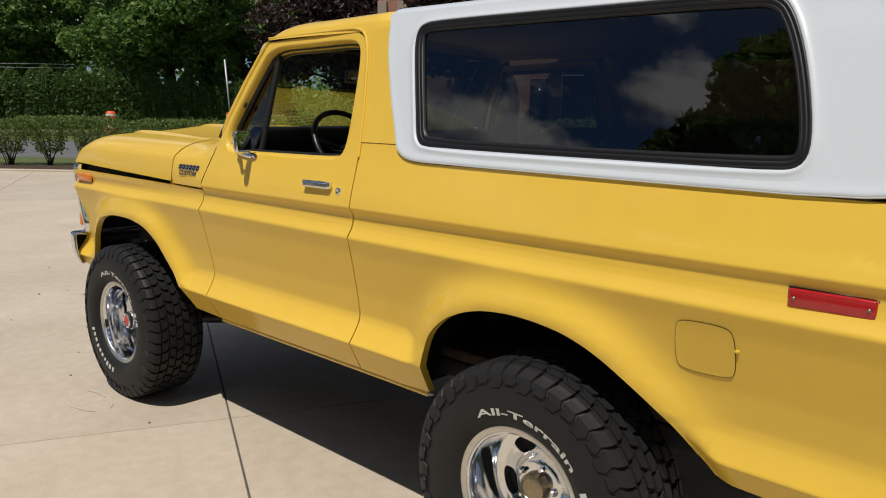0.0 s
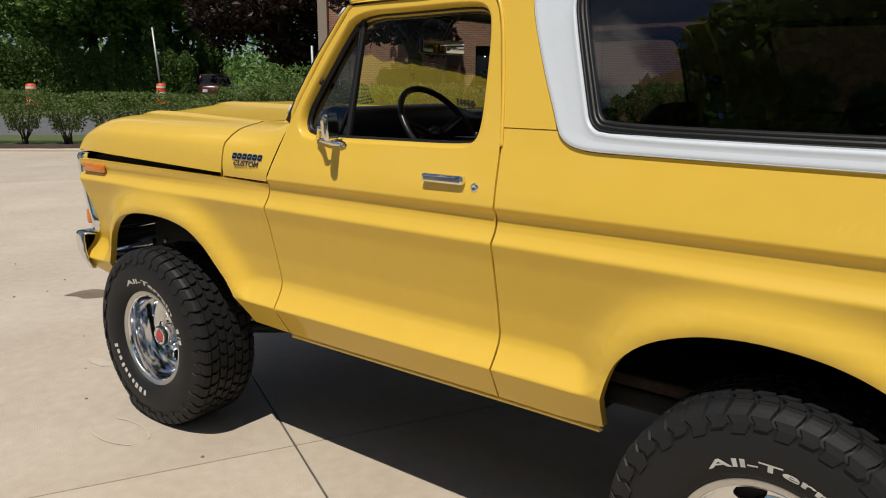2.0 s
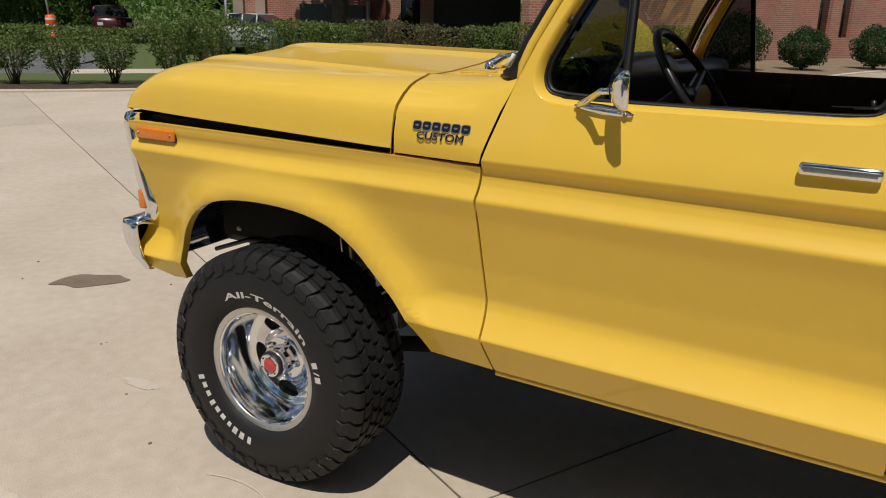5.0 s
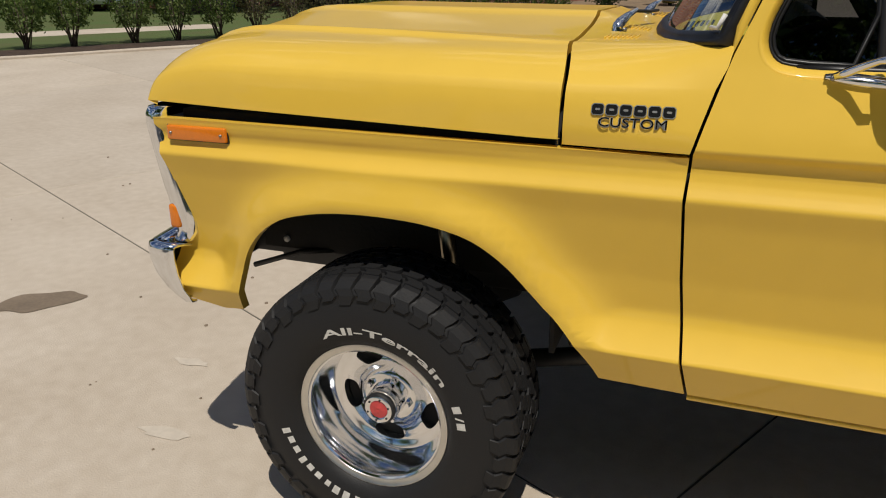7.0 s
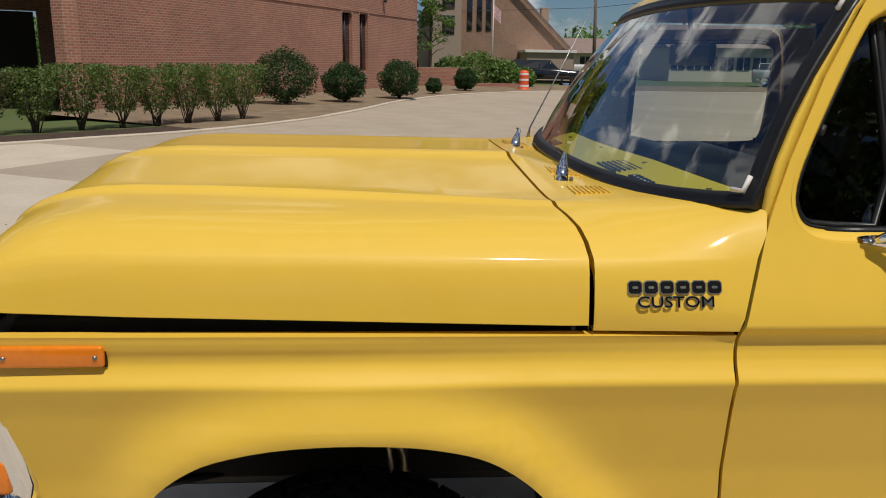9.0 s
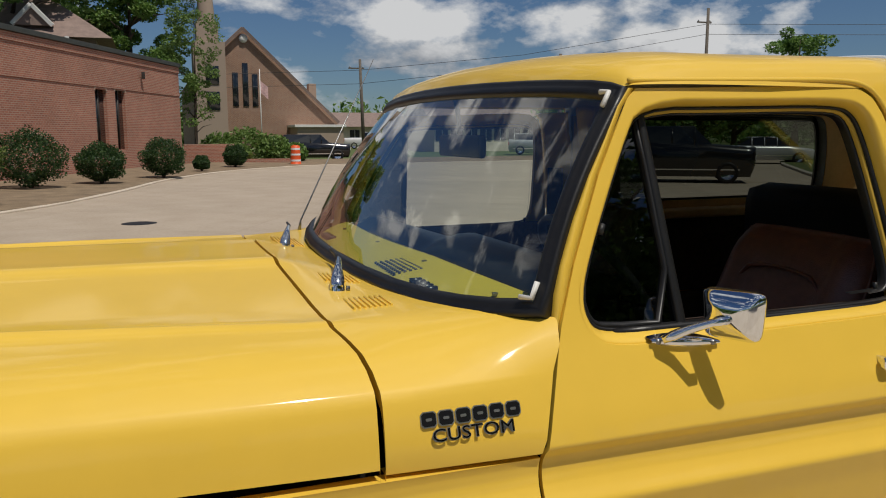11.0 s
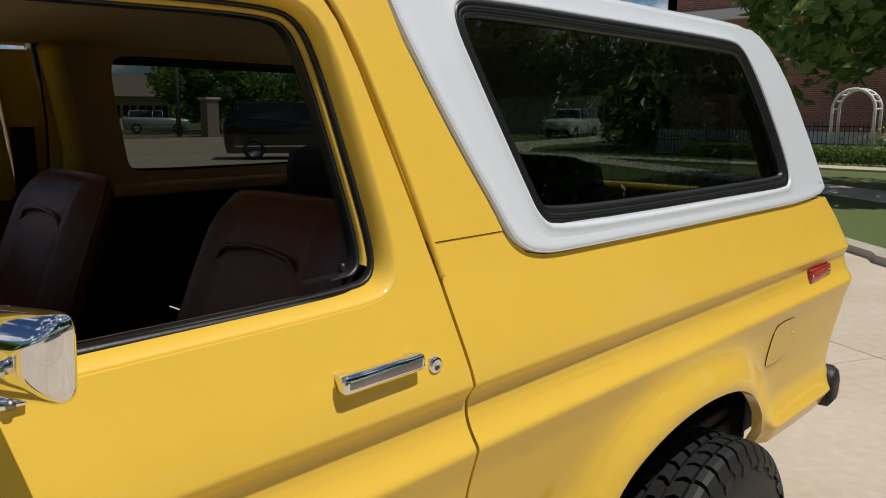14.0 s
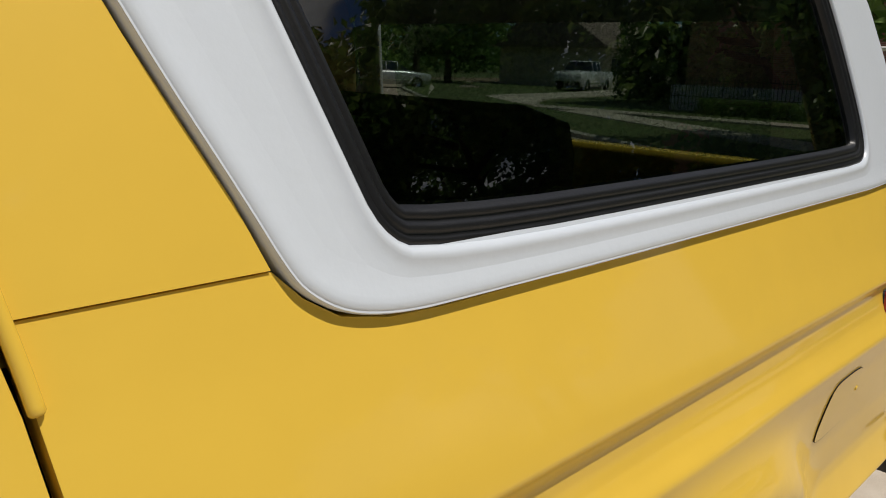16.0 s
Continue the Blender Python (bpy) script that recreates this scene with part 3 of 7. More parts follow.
# cross-section of hood and cowl, from the driver's edge to the middle: y, z
HOOD_SECTION = [(.014, 1.186), (.017, 1.21), (.022, 1.24), (.030, 1.272), (.0395, 1.2885), (.046, 1.2945), (.080, 1.318), (.125, 1.337), (.18, 1.347), (.24, 1.352), (.295, 1.3555), (.320, 1.359), (.332, 1.365),
                (.342, 1.3705), (.350, 1.3708), (.358, 1.368), (.372, 1.362), (.392, 1.3595), (.45, 1.363), (.60, 1.378), (.70, 1.389), (.745, 1.395), (.765, 1.402), (.78, 1.406), (.80, 1.4065), (.83, 1.405), (.90, 1.4045), (1.0, 1.4045)]


def cowl_seam(y):
    return float(np.interp(min(y, 2 * MID - y), [.05, .10, .17, .32, .62, .77, .93], [.462, .457, .446, .432, .420, .410, .408]))


def mirrored(row):
    return row + [(x, 2 * MID - y, z) for x, y, z in row[-2::-1]]


def leaning(row):
    return [(x, y, z - .5 * LEAN * max(0.0, y - .8) / .6) for x, y, z in mirrored(row)]


def smooth_row(row, n=2):
    return chaikin(row, n, closed=False)


def faded(y, z, f):
    """Height of the section with its ridge at y = .345 flattened by the share f."""
    return z * (1 - f) + f * float(np.interp(y, [.24, .48], [1.352, 1.366])) if .24 < y < .48 else z


def build_hood():
    rows = []
    sec = HOOD_SECTION
    xs = [-.700, -.697, -.69, -.678, -.66, -.635, -.60, -.56, -.52, -.47, -.43] + steps(-.40, .44, .1) + [.452]
    for x in xs:
        u = min(1.0, (x + .700) / .30)
        g = math.sqrt(max(0.0, 1 - (1 - u) ** 2.9))
        row = []
        for y, z in sec:
            base = 1.200 - .028 * max(0.0, min(1.0, (x + .69) / 1.1))
            f_ = max(0.0, min(1.0, (x + .69) / 1.1))
            hi = min(1.0, max(0.0, (z - 1.19) / .10))
            z = faded(y, z, .62 * max(0.0, min(1.0, (x + .10) / .55)))
            zz = base * (1 - hi) + (1.200 - .012 * f_) * hi + (z - 1.186) * (.22 + .78 * g)
            fwd = -.055 * min(1.0, max(0.0, (y - .03) / .35)) * (1 - u)
            spread = .085 * max(0.0, min(1.0, (x + .30) / .70)) * math.exp(-((y - .345) / .13) ** 2)
            row.append((x + fwd + (cowl_seam(y) - .462) * max(0.0, min(1.0, (x - .15) / .30)), y + .012 * (1 - u) - .012 * (x - .45) * max(0.0, 1 - y) - spread, zz))
        rows.append(leaning(row))
    bm = grid(rows)
    # front and side lips turned in
    lip = [[(p[0] + .03, p[1], p[2] - .012) for p in rows[0]], rows[0]]
    for r in (lip, [[(r[0][0], r[0][1] + .03, r[0][2] - .004) for r in rows], [r[0] for r in rows]], [[r[-1] for r in rows], [(r[-1][0], r[-1][1] - .03, r[-1][2] - .004) for r in rows]],
              [rows[-1], [(p[0], p[1], p[2] - .03) for p in rows[-1]]]):
        g2 = grid(r)
        me = bpy.data.meshes.new("lip"); g2.to_mesh(me); g2.free(); bm.from_mesh(me); bpy.data.meshes.remove(me)
    bmesh.ops.recalc_face_normals(bm, faces=bm.faces)
    return part("hood", bm, PAINT, truck, "long yellow hood with raised ridges")


# windshield base line (x, y, z) from the driver's corner to the middle, and head line
WS_LOW = [(.782, .100, 1.390), (.730, .17, 1.381), (.685, .26, 1.374), (.655, .36, 1.369), (.622, .52, 1.367), (.600, .72, 1.367), (.591, .90, 1.368), (.589, 1.0, 1.368)]
WS_TOP = [(1.005, .205, 1.788), (.975, .27, 1.797), (.955, .36, 1.803), (.935, .48, 1.808), (.915, .65, 1.813), (.905, .82, 1.816), (.902, .92, 1.817), (.902, 1.0, 1.817)]


def build_cowl():
    a = [(cowl_seam(y), y - .085 * math.exp(-((y - .345) / .13) ** 2), faded(y, z, .62)) for y, z in [(.020, 1.160), (.016, 1.185)] + HOOD_SECTION[1:]]
    zs = [1.160, 1.185, 1.21, 1.24, 1.272, 1.2885, 1.2945, 1.330]
    seam_x = np.interp(zs, [p[1] for p in SEAM_F], [p[0] - GAP for p in SEAM_F])
    b = [(float(x), float(side_y(x, z)), z) for x, z in zip(seam_x, zs)]
    lo = WS_LOW
    ys = [y for _, y, _ in a[8:]]
    b += [(float(np.interp(y, [p[1] for p in lo], [p[0] for p in lo])), max(y, .098), float(np.interp(y, [.08, .18, .40, .60, 1.0], [1.384, 1.379, 1.366, 1.359, 1.359]))) for y in ys]
    b[8] = (.806, .082, 1.379)
    b[7] = (.797, .054, 1.338)
    rows = []
    for k in range(9):
        t = k / 8
        te = t if t > .5 else 1.5 * t - t * t      # the panel falls away soon behind the seam
        row = [((1 - t) * p[0] + t * q[0], (1 - t) * p[1] + t * q[1], (1 - te) * p[2] + te * q[2]) for p, q in zip(a, b)]
        rows.append(row)
    # smooth the panel between its edges
    m_ = np.array(rows)
    hold = np.array([.5, .5, .5, .45, .35, .18, .05])[:, None, None]
    for k in range(30):
        soft = .25 * (m_[:-2, 6:-1] + m_[2:, 6:-1] + m_[1:-1, 5:-2] + m_[1:-1, 7:]) if k % 3 else .5 * (m_[:-2, 6:-1] + m_[2:, 6:-1])
        m_[1:-1, 7:-1] += hold * (soft[:, 1:] - m_[1:-1, 7:-1])
    rows = [leaning([tuple(p) for p in r]) for r in m_.tolist()]
    bm = grid(rows)
    for r in ([rows[0], [(p[0], p[1], p[2] - .03) for p in rows[0]]], [[r[0] for r in rows], [(r[0][0], r[0][1] + .03, r[0][2]) for r in rows]]):
        g2 = grid(r)
        me = bpy.data.meshes.new("lip"); g2.to_mesh(me); g2.free(); bm.from_mesh(me); bpy.data.meshes.remove(me)
    bmesh.ops.recalc_face_normals(bm, faces=bm.faces)
    return part("cowl", bm, PAINT, truck, "yellow cowl panel under the windshield")


def windshield_point(u, v):
    """u across from the driver's side (0) to the middle (1), v up."""
    n = len(WS_LOW) - 1
    k = min(int(u * n), n - 1)
    t = u * n - k
    lo = Vector(WS_LOW[k]).lerp(Vector(WS_LOW[k + 1]), t)
    hi = Vector(WS_TOP[k]).lerp(Vector(WS_TOP[k + 1]), t)
    p = lo.lerp(hi, v)
    p.x -= .022 * math.sin(math.pi * v)
    return p


def build_windshield():
    us = [k / 21 for k in range(22)]
    rows = [mirrored([tuple(windshield_point(u, v / 12)) for u in us]) for v in range(13)]
    bm = grid(rows)
    bmesh.ops.recalc_face_normals(bm, faces=bm.faces)
    ws = part("windshield", bm, GLASS_CLEAR, truck, "curved clear windshield reflecting the sky")
    ws.visible_shadow = False
    # rubber gasket: a closed strip round the edge, with a groove
    edge = [Vector(p) for p in mirrored([tuple(windshield_point(u, 0)) for u in us])]
    edge += [Vector((p.x, 2 * MID - p.y, p.z)) for p in [windshield_point(0, v / 12) for v in range(1, 13)]]
    edge += [Vector(p) for p in mirrored([tuple(windshield_point(u, 1)) for u in us])[-2::-1]]
    edge += [windshield_point(0, v / 12) for v in range(11, 0, -1)]
    mid = sum(edge, Vector()) / len(edge)
    rows, n = [], len(edge)
    for w, h in ((-.019, -.022), (-.017, .002), (-.015, .011), (-.007, .014), (-.001, .010), (.005, .014), (.016, .011), (.022, .005), (.024, -.003)):
        row = []
        for i, p in enumerate(edge):
            t = (edge[(i + 1) % n] - edge[i - 1]).normalized()
            nor = Vector((-1, 0, .72)).normalized()
            if abs(p.y - MID) > .7:
                nor = (nor + Vector((0, -.5 if p.y < MID else .5, 0))).normalized()
            inn = nor.cross(t).normalized()
            if inn.dot(mid - p) < 0:
                inn = -inn
            row.append(p + inn * w + nor * h)
        rows.append(row)
    bm = grid(rows, close=True)
    bmesh.ops.recalc_face_normals(bm, faces=bm.faces)
    gasket = part("windshield_gasket", bm, RUBBER, truck, "black rubber windshield gasket")
    # bright corner clips
    for y_side in (1, -1):
        for v0, pts in ((0, [(0.055, .035), (.012, .03), (.006, .10)]), (1, [(.05, .965), (.012, .97), (.006, .90)])):
            q = [windshield_point(u, v) + Vector((-.016, -.004, .012)) for u, v in pts]
            q = [Vector((p.x, p.y if y_side > 0 else 2 * MID - p.y, p.z)) for p in q]
            part("corner_clip", tube(q, .0055, 6), TRIMW, gasket, "bright metal corner clip")


def build_roof(name, mat, rows, label, drop=.02):
    bm = grid(rows)
    bmesh.ops.recalc_face_normals(bm, faces=bm.faces)
    if sum(f.normal.z for f in bm.faces) < 0:
        bmesh.ops.reverse_faces(bm, faces=bm.faces)
    return part(name, bm, mat, truck, label)


def cab_roof():
    sec = smooth_row([(.190, 1.806), (.200, 1.822), (.213, 1.842), (.240, 1.862), (.30, 1.879), (.42, 1.894), (.70, 1.907), (1.0, 1.911)], 2)
    rows = []
    fx = [(p[1], p[0], p[2]) for p in WS_TOP]
    for x in (None, .015, .04, .08, .14, .22, .34, .5, .66, .745):
        row = []
        for y, z in sec:
            xf = float(np.interp(y, [p[0] for p in fx], [p[1] for p in fx])) + .004
            zf = float(np.interp(y, [p[0] for p in fx], [p[2] for p in fx])) + .012
            if x is None:
                row.append((xf, y + (.012 if y < .3 else 0), zf))
                continue
            xx = xf + (1.775 - xf) * x / .745
            back = max(0.0, min(1.0, (xx - 1.35) / .3))
            k = min(1.0, x / .22)
            k = math.sqrt(1 - (1 - k) ** 2)
            row.append((xx, y - .012 * (xx - .9) * max(0, 1 - y) + float(np.interp(y, [.19, .20, .213, .24], [.0095, .0045, 0, 0])) * back, (zf + (z - zf) * k if z > zf else z) + back * float(np.interp(y, [.205, .24, .30, .42], [0, .010, .007, 0]))))
        rows.append(mirrored(row))
    rows.append([(p[0] + .004, p[1], p[2] - .012) for p in rows[-1]])
    return build_roof("roof", PAINT, rows, "yellow cab roof")


def hardtop_roof():
    sec = smooth_row([(.2035, 1.846), (.2085, 1.857), (.2165, 1.868), (.236, 1.880), (.285, 1.891), (.42, 1.900), (.7, 1.908), (1.0, 1.911)], 2)
    rows = []
    for x in (1.774, 1.7755, 1.780, 1.80, 2.0, 2.4, 2.8, 3.1, 3.2, 3.26, 3.31, 3.36, 3.385, 3.41, 3.432, 3.452, 3.472, 3.49):
        fall = float(np.interp(x, [3.15, 3.25, 3.30, 3.36, 3.41, 3.452, 3.49], [0, .002, .006, .022, .054, .104, .170]))
        rise = -.030 if x < 1.775 else -.003 if x < 1.777 else 0
        row = []
        for y, z in sec:
            yy = float(hardtop_y(np.array([x]), np.array([1.86]))[0]) - .208 + y if y < .5 else y
            row.append((x + (.0 if x < 3 else .0), yy if y < .6 else y, z - fall + rise))
        rows.append(mirrored(row))
    end = rows[-1]
    rows.append([(3.50, p[1], 1.672 + (p[2] - 1.69) * .05) for p in end])
    roof = build_roof("hardtop_roof", WHITE, rows, "white hardtop roof")
    ya = min(p[1] for p in end)
    for s in (1, -1):
        post = [[(3.490 + .110 * t, ya + (.10 - ya) * t * .9 + w + (0 if w < .02 else -.02 * t), 1.695 - .355 * t) for w in (0, .015, .12, .125)] for t in np.linspace(0, 1, 6)]
        post = [[(x + (0, .012, .012, -.01)[k], y if s > 0 else 2 * MID - y, z) for k, (x, y, z) in enumerate(r)] for r in post]
        bm = grid(post)
        bmesh.ops.recalc_face_normals(bm, faces=bm.faces)
        bmesh.ops.solidify(bm, geom=bm.faces[:], thickness=.02)
        part("rear_post", bm, WHITE, roof)
    return roof


def a_pillar(side):
    zs = [1.345, 1.37, 1.42, 1.47, 1.55, 1.63, 1.70, 1.76, 1.796]
    dx = np.interp(zs, [1.345, 1.365, 1.47, 1.63, 1.776, 1.796], [.796, .803, .844, .921, 1.008, 1.030])
    rows = []
    for z, x in zip(zs, dx):
        v = max(0.0, min(1.0, (z - 1.392) / (1.788 - 1.392)))
        w = windshield_point(0, v) + Vector((.010, -.006, .0))
        a = Vector((x, float(side_y(x, z)), z))
        if w.x > a.x - .012:
            w.x = a.x - .012
        b = Vector((w.x, w.y - .004, z))
        foot = max(0.0, min(1.0, (z - 1.37) / .06))
        a, b = a + Vector((0, .006 * (1 - foot), 0)), b + Vector((.006 * (1 - foot), .008 * (1 - foot), 0))
        m = a.lerp(b, .5) + Vector((-.010, -.010, 0)) * foot
        row = [a + Vector((.0, .03, 0)), a, a.lerp(m, .6), m, m.lerp(b, .6), b, b + Vector((.015, .05, 0))]
        rows.append([(p.x, p.y if side > 0 else 2 * MID - p.y, p.z) for p in row])
    bm = grid(rows)
    bmesh.ops.recalc_face_normals(bm, faces=bm.faces)
    return part("windshield_pillar", bm, PAINT, truck)


build_hood()
cowl = build_cowl()
build_windshield()
cab_roof()


def on_side(x, z, off=0.0):
    return Vector((x, float(side_y(np.array([x]), np.array([z]))[0]) + off, z))


for side in (1, -1):
    panel("front_fender", truck, PAINT, FENDER, dx=.028, side=side, label="yellow front fender with flared wheel arch")
    quarter = panel("quarter_panel", truck, PAINT, QUARTER, dx=.022, side=side, label="yellow rear quarter panel with flared wheel arch")
    panel("cab_pillar", truck, PAINT, PILLAR, side=side, dx=.06, surf=plain_side, off=-.0015)
    top = panel("hardtop_side", truck, WHITE, HARDTOP_EDGE, SIDE_GLASS, dx=.10, side=side, surf=hardtop_y, depth=.045, label="white moulded hardtop side",
                zcuts=steps(1.40, 1.86, .08))
    window_rim("rolled_edge", top, HARDTOP_EDGE, hardtop_y, [(-.002, .040), (-.003, .012), (-.0022, .005), (.0005, .0008), (.004, -.0016), (.009, -.0024), (.014, -.0020), (.020, -.0011), (.028, -.0004), (.038, .0000), (.050, .0004)], WHITE, side, "rolled white hardtop edge", top=1.815)
    window_rim("window_lip", top, SIDE_GLASS, hardtop_y, [(-.040, .0004), (-.030, .0000), (-.021, -.0005), (-.014, -.0013), (-.009, -.0024), (-.0055, -.0038), (-.0025, -.0048), (.001, -.0046), (.004, -.0022), (.006, .002), (.008, .022)], WHITE, side, "raised white lip round the window")
    window_rim("window_gasket", top, inset(SIDE_GLASS, .004), plain_side,
               [(-.003, .000), (.002, -.009), (.008, -.010), (.0105, -.005), (.013, -.009), (.020, -.007), (.023, -.002), (.025, -.006), (.032, -.002), (.036, .012)], RUBBER, side,
               "ribbed black rubber window gasket")
    trim_hole = inset(SIDE_GLASS, -.012)
    back = 0 if side > 0 else .12          # the passenger's trim stands further back
    if side < 0:
        trim_hole = [(2.36 - (2.36 - x) * .80 if x < 2.36 else x, z + .28 * max(0.0, 1.47 - z)) for x, z in inset(SIDE_GLASS, .012)]
    panel("inner_trim", top, INTRIM, inset(HARDTOP_EDGE, .02), trim_hole, dx=.12, off=.05, side=side, surf=plain_side, depth=-.004, label="tan inner trim round the window", zcuts=steps(1.40, 1.86, .08))
    panel("inner_pillar_trim", truck, PAINT_INNER_SHADE, [(x + back, z) for x, z in ((1.735, 1.36), (1.715, 1.60), (1.68, 1.80), (1.80, 1.81), (1.83, 1.72), (1.90, 1.56), (1.97, 1.42), (1.98, 1.36))], dx=.08, off=.045, side=side, surf=plain_side, depth=-.02, label="yellow inner pillar panel", zcuts=steps(1.40, 1.8, .08))
    pane("side_window", top, inset(SIDE_GLASS, .034), plain_side, .006, GLASS_TINT, side, "smoked glass side window")
    door = panel("door", truck, PAINT, DOOR, DOOR_HOLE, dx=.045, side=side, depth=.012, label="closed yellow door with its window rolled down")
    window_rim("window_channel", door, DOOR_WINDOW, plain_side, [(-.021, .0003), (-.0165, -.0004), (-.013, .002), (-.009, .007), (-.005, .015), (-.002, .024), (-.0005, .034), (0, .040)], PAINT, side)
    window_rim("weatherstrip", door, DOOR_WINDOW, plain_side, [(-.0005, .033), (.0025, .031), (.0055, .033), (.006, .044)], RUBBER, side, "black rubber window channel")
    lip_ = inset(DOOR_WINDOW, .004)
    window_rim("inner_lip", door, lip_, plain_side, [(.0, .043), (.005, .042), (.008, .046), (.008, .056)], PAINT_INNER_SHADE, side, "thin yellow inner window lip", bottom=1.375)
    window_rim("glass_run", door, lip_, plain_side, [(.007, .053), (.010, .052), (.013, .056), (.014, .075)], RUBBER, side, "black glass run", bottom=1.36)
    belt = [on_side(x, 1.336, .036) for x in np.linspace(.93, 1.61, 9)]
    belt = [(p.x, p.y if side > 0 else 2 * MID - p.y, p.z if side > 0 else p.z - LEAN) for p in belt]
    part("belt_felt", tube(belt, .009, 8), RUBBER, door)
    a_pillar(side)
    if side > 0:
        driver_door, driver_top, driver_quarter = door, top, quarter
hardtop_roof()


# ---- truck trim, wheels, underbody and cabin ----
def lamp_marker(name, x0, x1, z0, z1, y_face, y_back, lens, label):
    ob = part(name, box((x0, y_face, z0), (x1, y_back, z1), .006), lens, truck, label)
    rim = bmesh.new()
    for lo, hi in (((x0 - .0025, y_face + .010, z0 - .0025), (x1 + .0025, y_back + .01, z0)), ((x0 - .0025, y_face + .010, z1), (x1 + .0025, y_back + .01, z1 + .0025)),
                   ((x0 - .0025, y_face + .010, z0), (x0, y_back + .01, z1)), ((x1, y_face + .010, z0), (x1 + .0025, y_back + .01, z1))):
        add_box(rim, lo, hi)
    part("marker_gasket", rim, RUBBER, ob)
    for x in (x0 + .014, x1 - .014):
        part("screw", lathe([(0, -.004), (.004, -.003), (.0045, .004)], 12, at=(x, y_face, (z0 + z1) / 2)), STEEL, ob, "small bright screw")
    return ob


lamp_marker("front_side_marker", -.625, -.437, 1.101, 1.141, .008, .050, AMBER, "amber side marker lens")
lamp_marker("rear_side_marker", 3.327, 3.508, 1.096, 1.139, -.043, .020, RED, "red side marker lens")

# fuel door: a rounded square on the quarter panel, its gap's shade a near-black ring
FUEL = chaikin([(3.062, .905), (3.062, 1.005), (3.085, 1.020), (3.19, 1.022), (3.216, 1.005), (3.220, .905), (3.20, .886), (3.08, .884)], 2)
ring = panel("fuel_door_gap", truck, DARK, inset(FUEL, -.0001), inset(FUEL, .0004), dx=.03, off=-.0026, depth=.004, zcuts=steps(.88, 1.03, .02))
fuel = panel("fuel_door", truck, PAINT, inset(FUEL, .001), dx=.03, off=-.0028, depth=.006, label="rounded square yellow fuel door", zcuts=steps(.88, 1.03, .02))
part("latch", box((3.216, -.037, .959), (3.228, -.020, .968), .003), PAINT, fuel)

# door handle, lock, mirror
hb = bmesh.new()
add_box(hb, (1.512, -.017, 1.226), (1.672, .004, 1.254), .008)
add_box(hb, (1.518, -.010, 1.236), (1.532, .030, 1.252), .003)
add_box(hb, (1.652, -.010, 1.236), (1.666, .030, 1.252), .003)
handle = part("door_handle", hb, CHROME, driver_door, "chrome pull-out door handle")
part("handle_insert", box((1.522, -.0185, 1.234), (1.662, -.016, 1.246), .001), STEEL, handle)
lk = on_side(1.708, 1.222)
part("door_lock", lathe([(0, -.004), (.0045, -.004), (.0055, -.0065), (.0120, -.0065), (.0138, -.002), (.0138, .012)], 28, at=lk), CHROME, driver_door, "round chrome key lock")

foot = []
for k in range(17):
    t = k / 16
    x = .982 + .150 * t
    w = .013 * math.sin(math.pi * min(1, max(.02, t * .94 + .03))) ** .5
    z0 = 1.327 - .013 * t
    y0 = float(on_side(x, z0).y)
    h = .011 + .004 * math.sin(math.pi * t)
    foot.append([(x, y0 + .004, z0 - w), (x, y0 - h * .6, z0 - w * .85), (x, y0 - h, z0 - w * .2), (x, y0 - h * .9, z0 + w * .4), (x, y0 - h * .2, z0 + w * .9), (x, y0 + .012, z0 + w)])
fb = grid(foot)
bmesh.ops.recalc_face_normals(fb, faces=fb.faces)
mirror = part("side_mirror", fb, CHROME, driver_door, "chrome rectangular door mirror on an arm")
arm = [(.998, .030, 1.331), (1.015, .022, 1.340), (1.035, .008, 1.352), (1.053, -.010, 1.363), (1.066, -.023, 1.370), (1.074, -.031, 1.373), (1.092, -.031, 1.374)]
part("mirror_arm", tube(arm, [.007, .0095, .0090, .0080, .0075, .0085, .0075], 14), CHROME, mirror)
for x, z in ((.995, 1.326), (1.115, 1.315)):
    part("mirror_screw", lathe([(0, -.004), (.005, -.003), (.006, .006)], 12, at=on_side(x, z, -.011)), STEEL, mirror)
N_MIR = Vector((.90, .436, .03)).normalized()
U_MIR = Vector((.436, -.90, 0)).normalized()
W_MIR = N_MIR.cross(U_MIR) * -1
if W_MIR.z < 0:
    W_MIR = -W_MIR
C_MIR = Vector((1.116, -.016, 1.379))


def mirror_loop(su, sw, n=36, power=7.0):
    pts = []
    for k in range(n):
        a = k * math.tau / n
        c, s = math.cos(a), math.sin(a)
        u = math.copysign(abs(c) ** (2 / power), c) * su
        w = math.copysign(abs(s) ** (2 / power), s) * sw
        pts.append((u * (1 + .06 * w / sw), w))
    return pts


def mirror_ring(su, sw, dn):
    return [C_MIR + U_MIR * u + W_MIR * w + N_MIR * dn for u, w in mirror_loop(su, sw)]


hd = grid([mirror_ring(.0525, .042, .010), mirror_ring(.0555, .046, .0088), mirror_ring(.0562, .047, .005), mirror_ring(.0558, .0465, -.003), mirror_ring(.0535, .0440, -.0075), mirror_ring(.0480, .0385, -.0130),
           mirror_ring(.0400, .0285, -.0205), mirror_ring(.0260, .0185, -.0245), mirror_ring(.0120, .0085, -.0265), mirror_ring(.0003, .0002, -.0270)], close=True)
bmesh.ops.recalc_face_normals(hd, faces=hd.faces)
part("mirror_head", hd, CHROME, mirror, "chrome mirror shell")
gm = bmesh.new()
gm.faces.new([gm.verts.new(p) for p in mirror_ring(.0530, .043, .009)])
gm.normal_update()
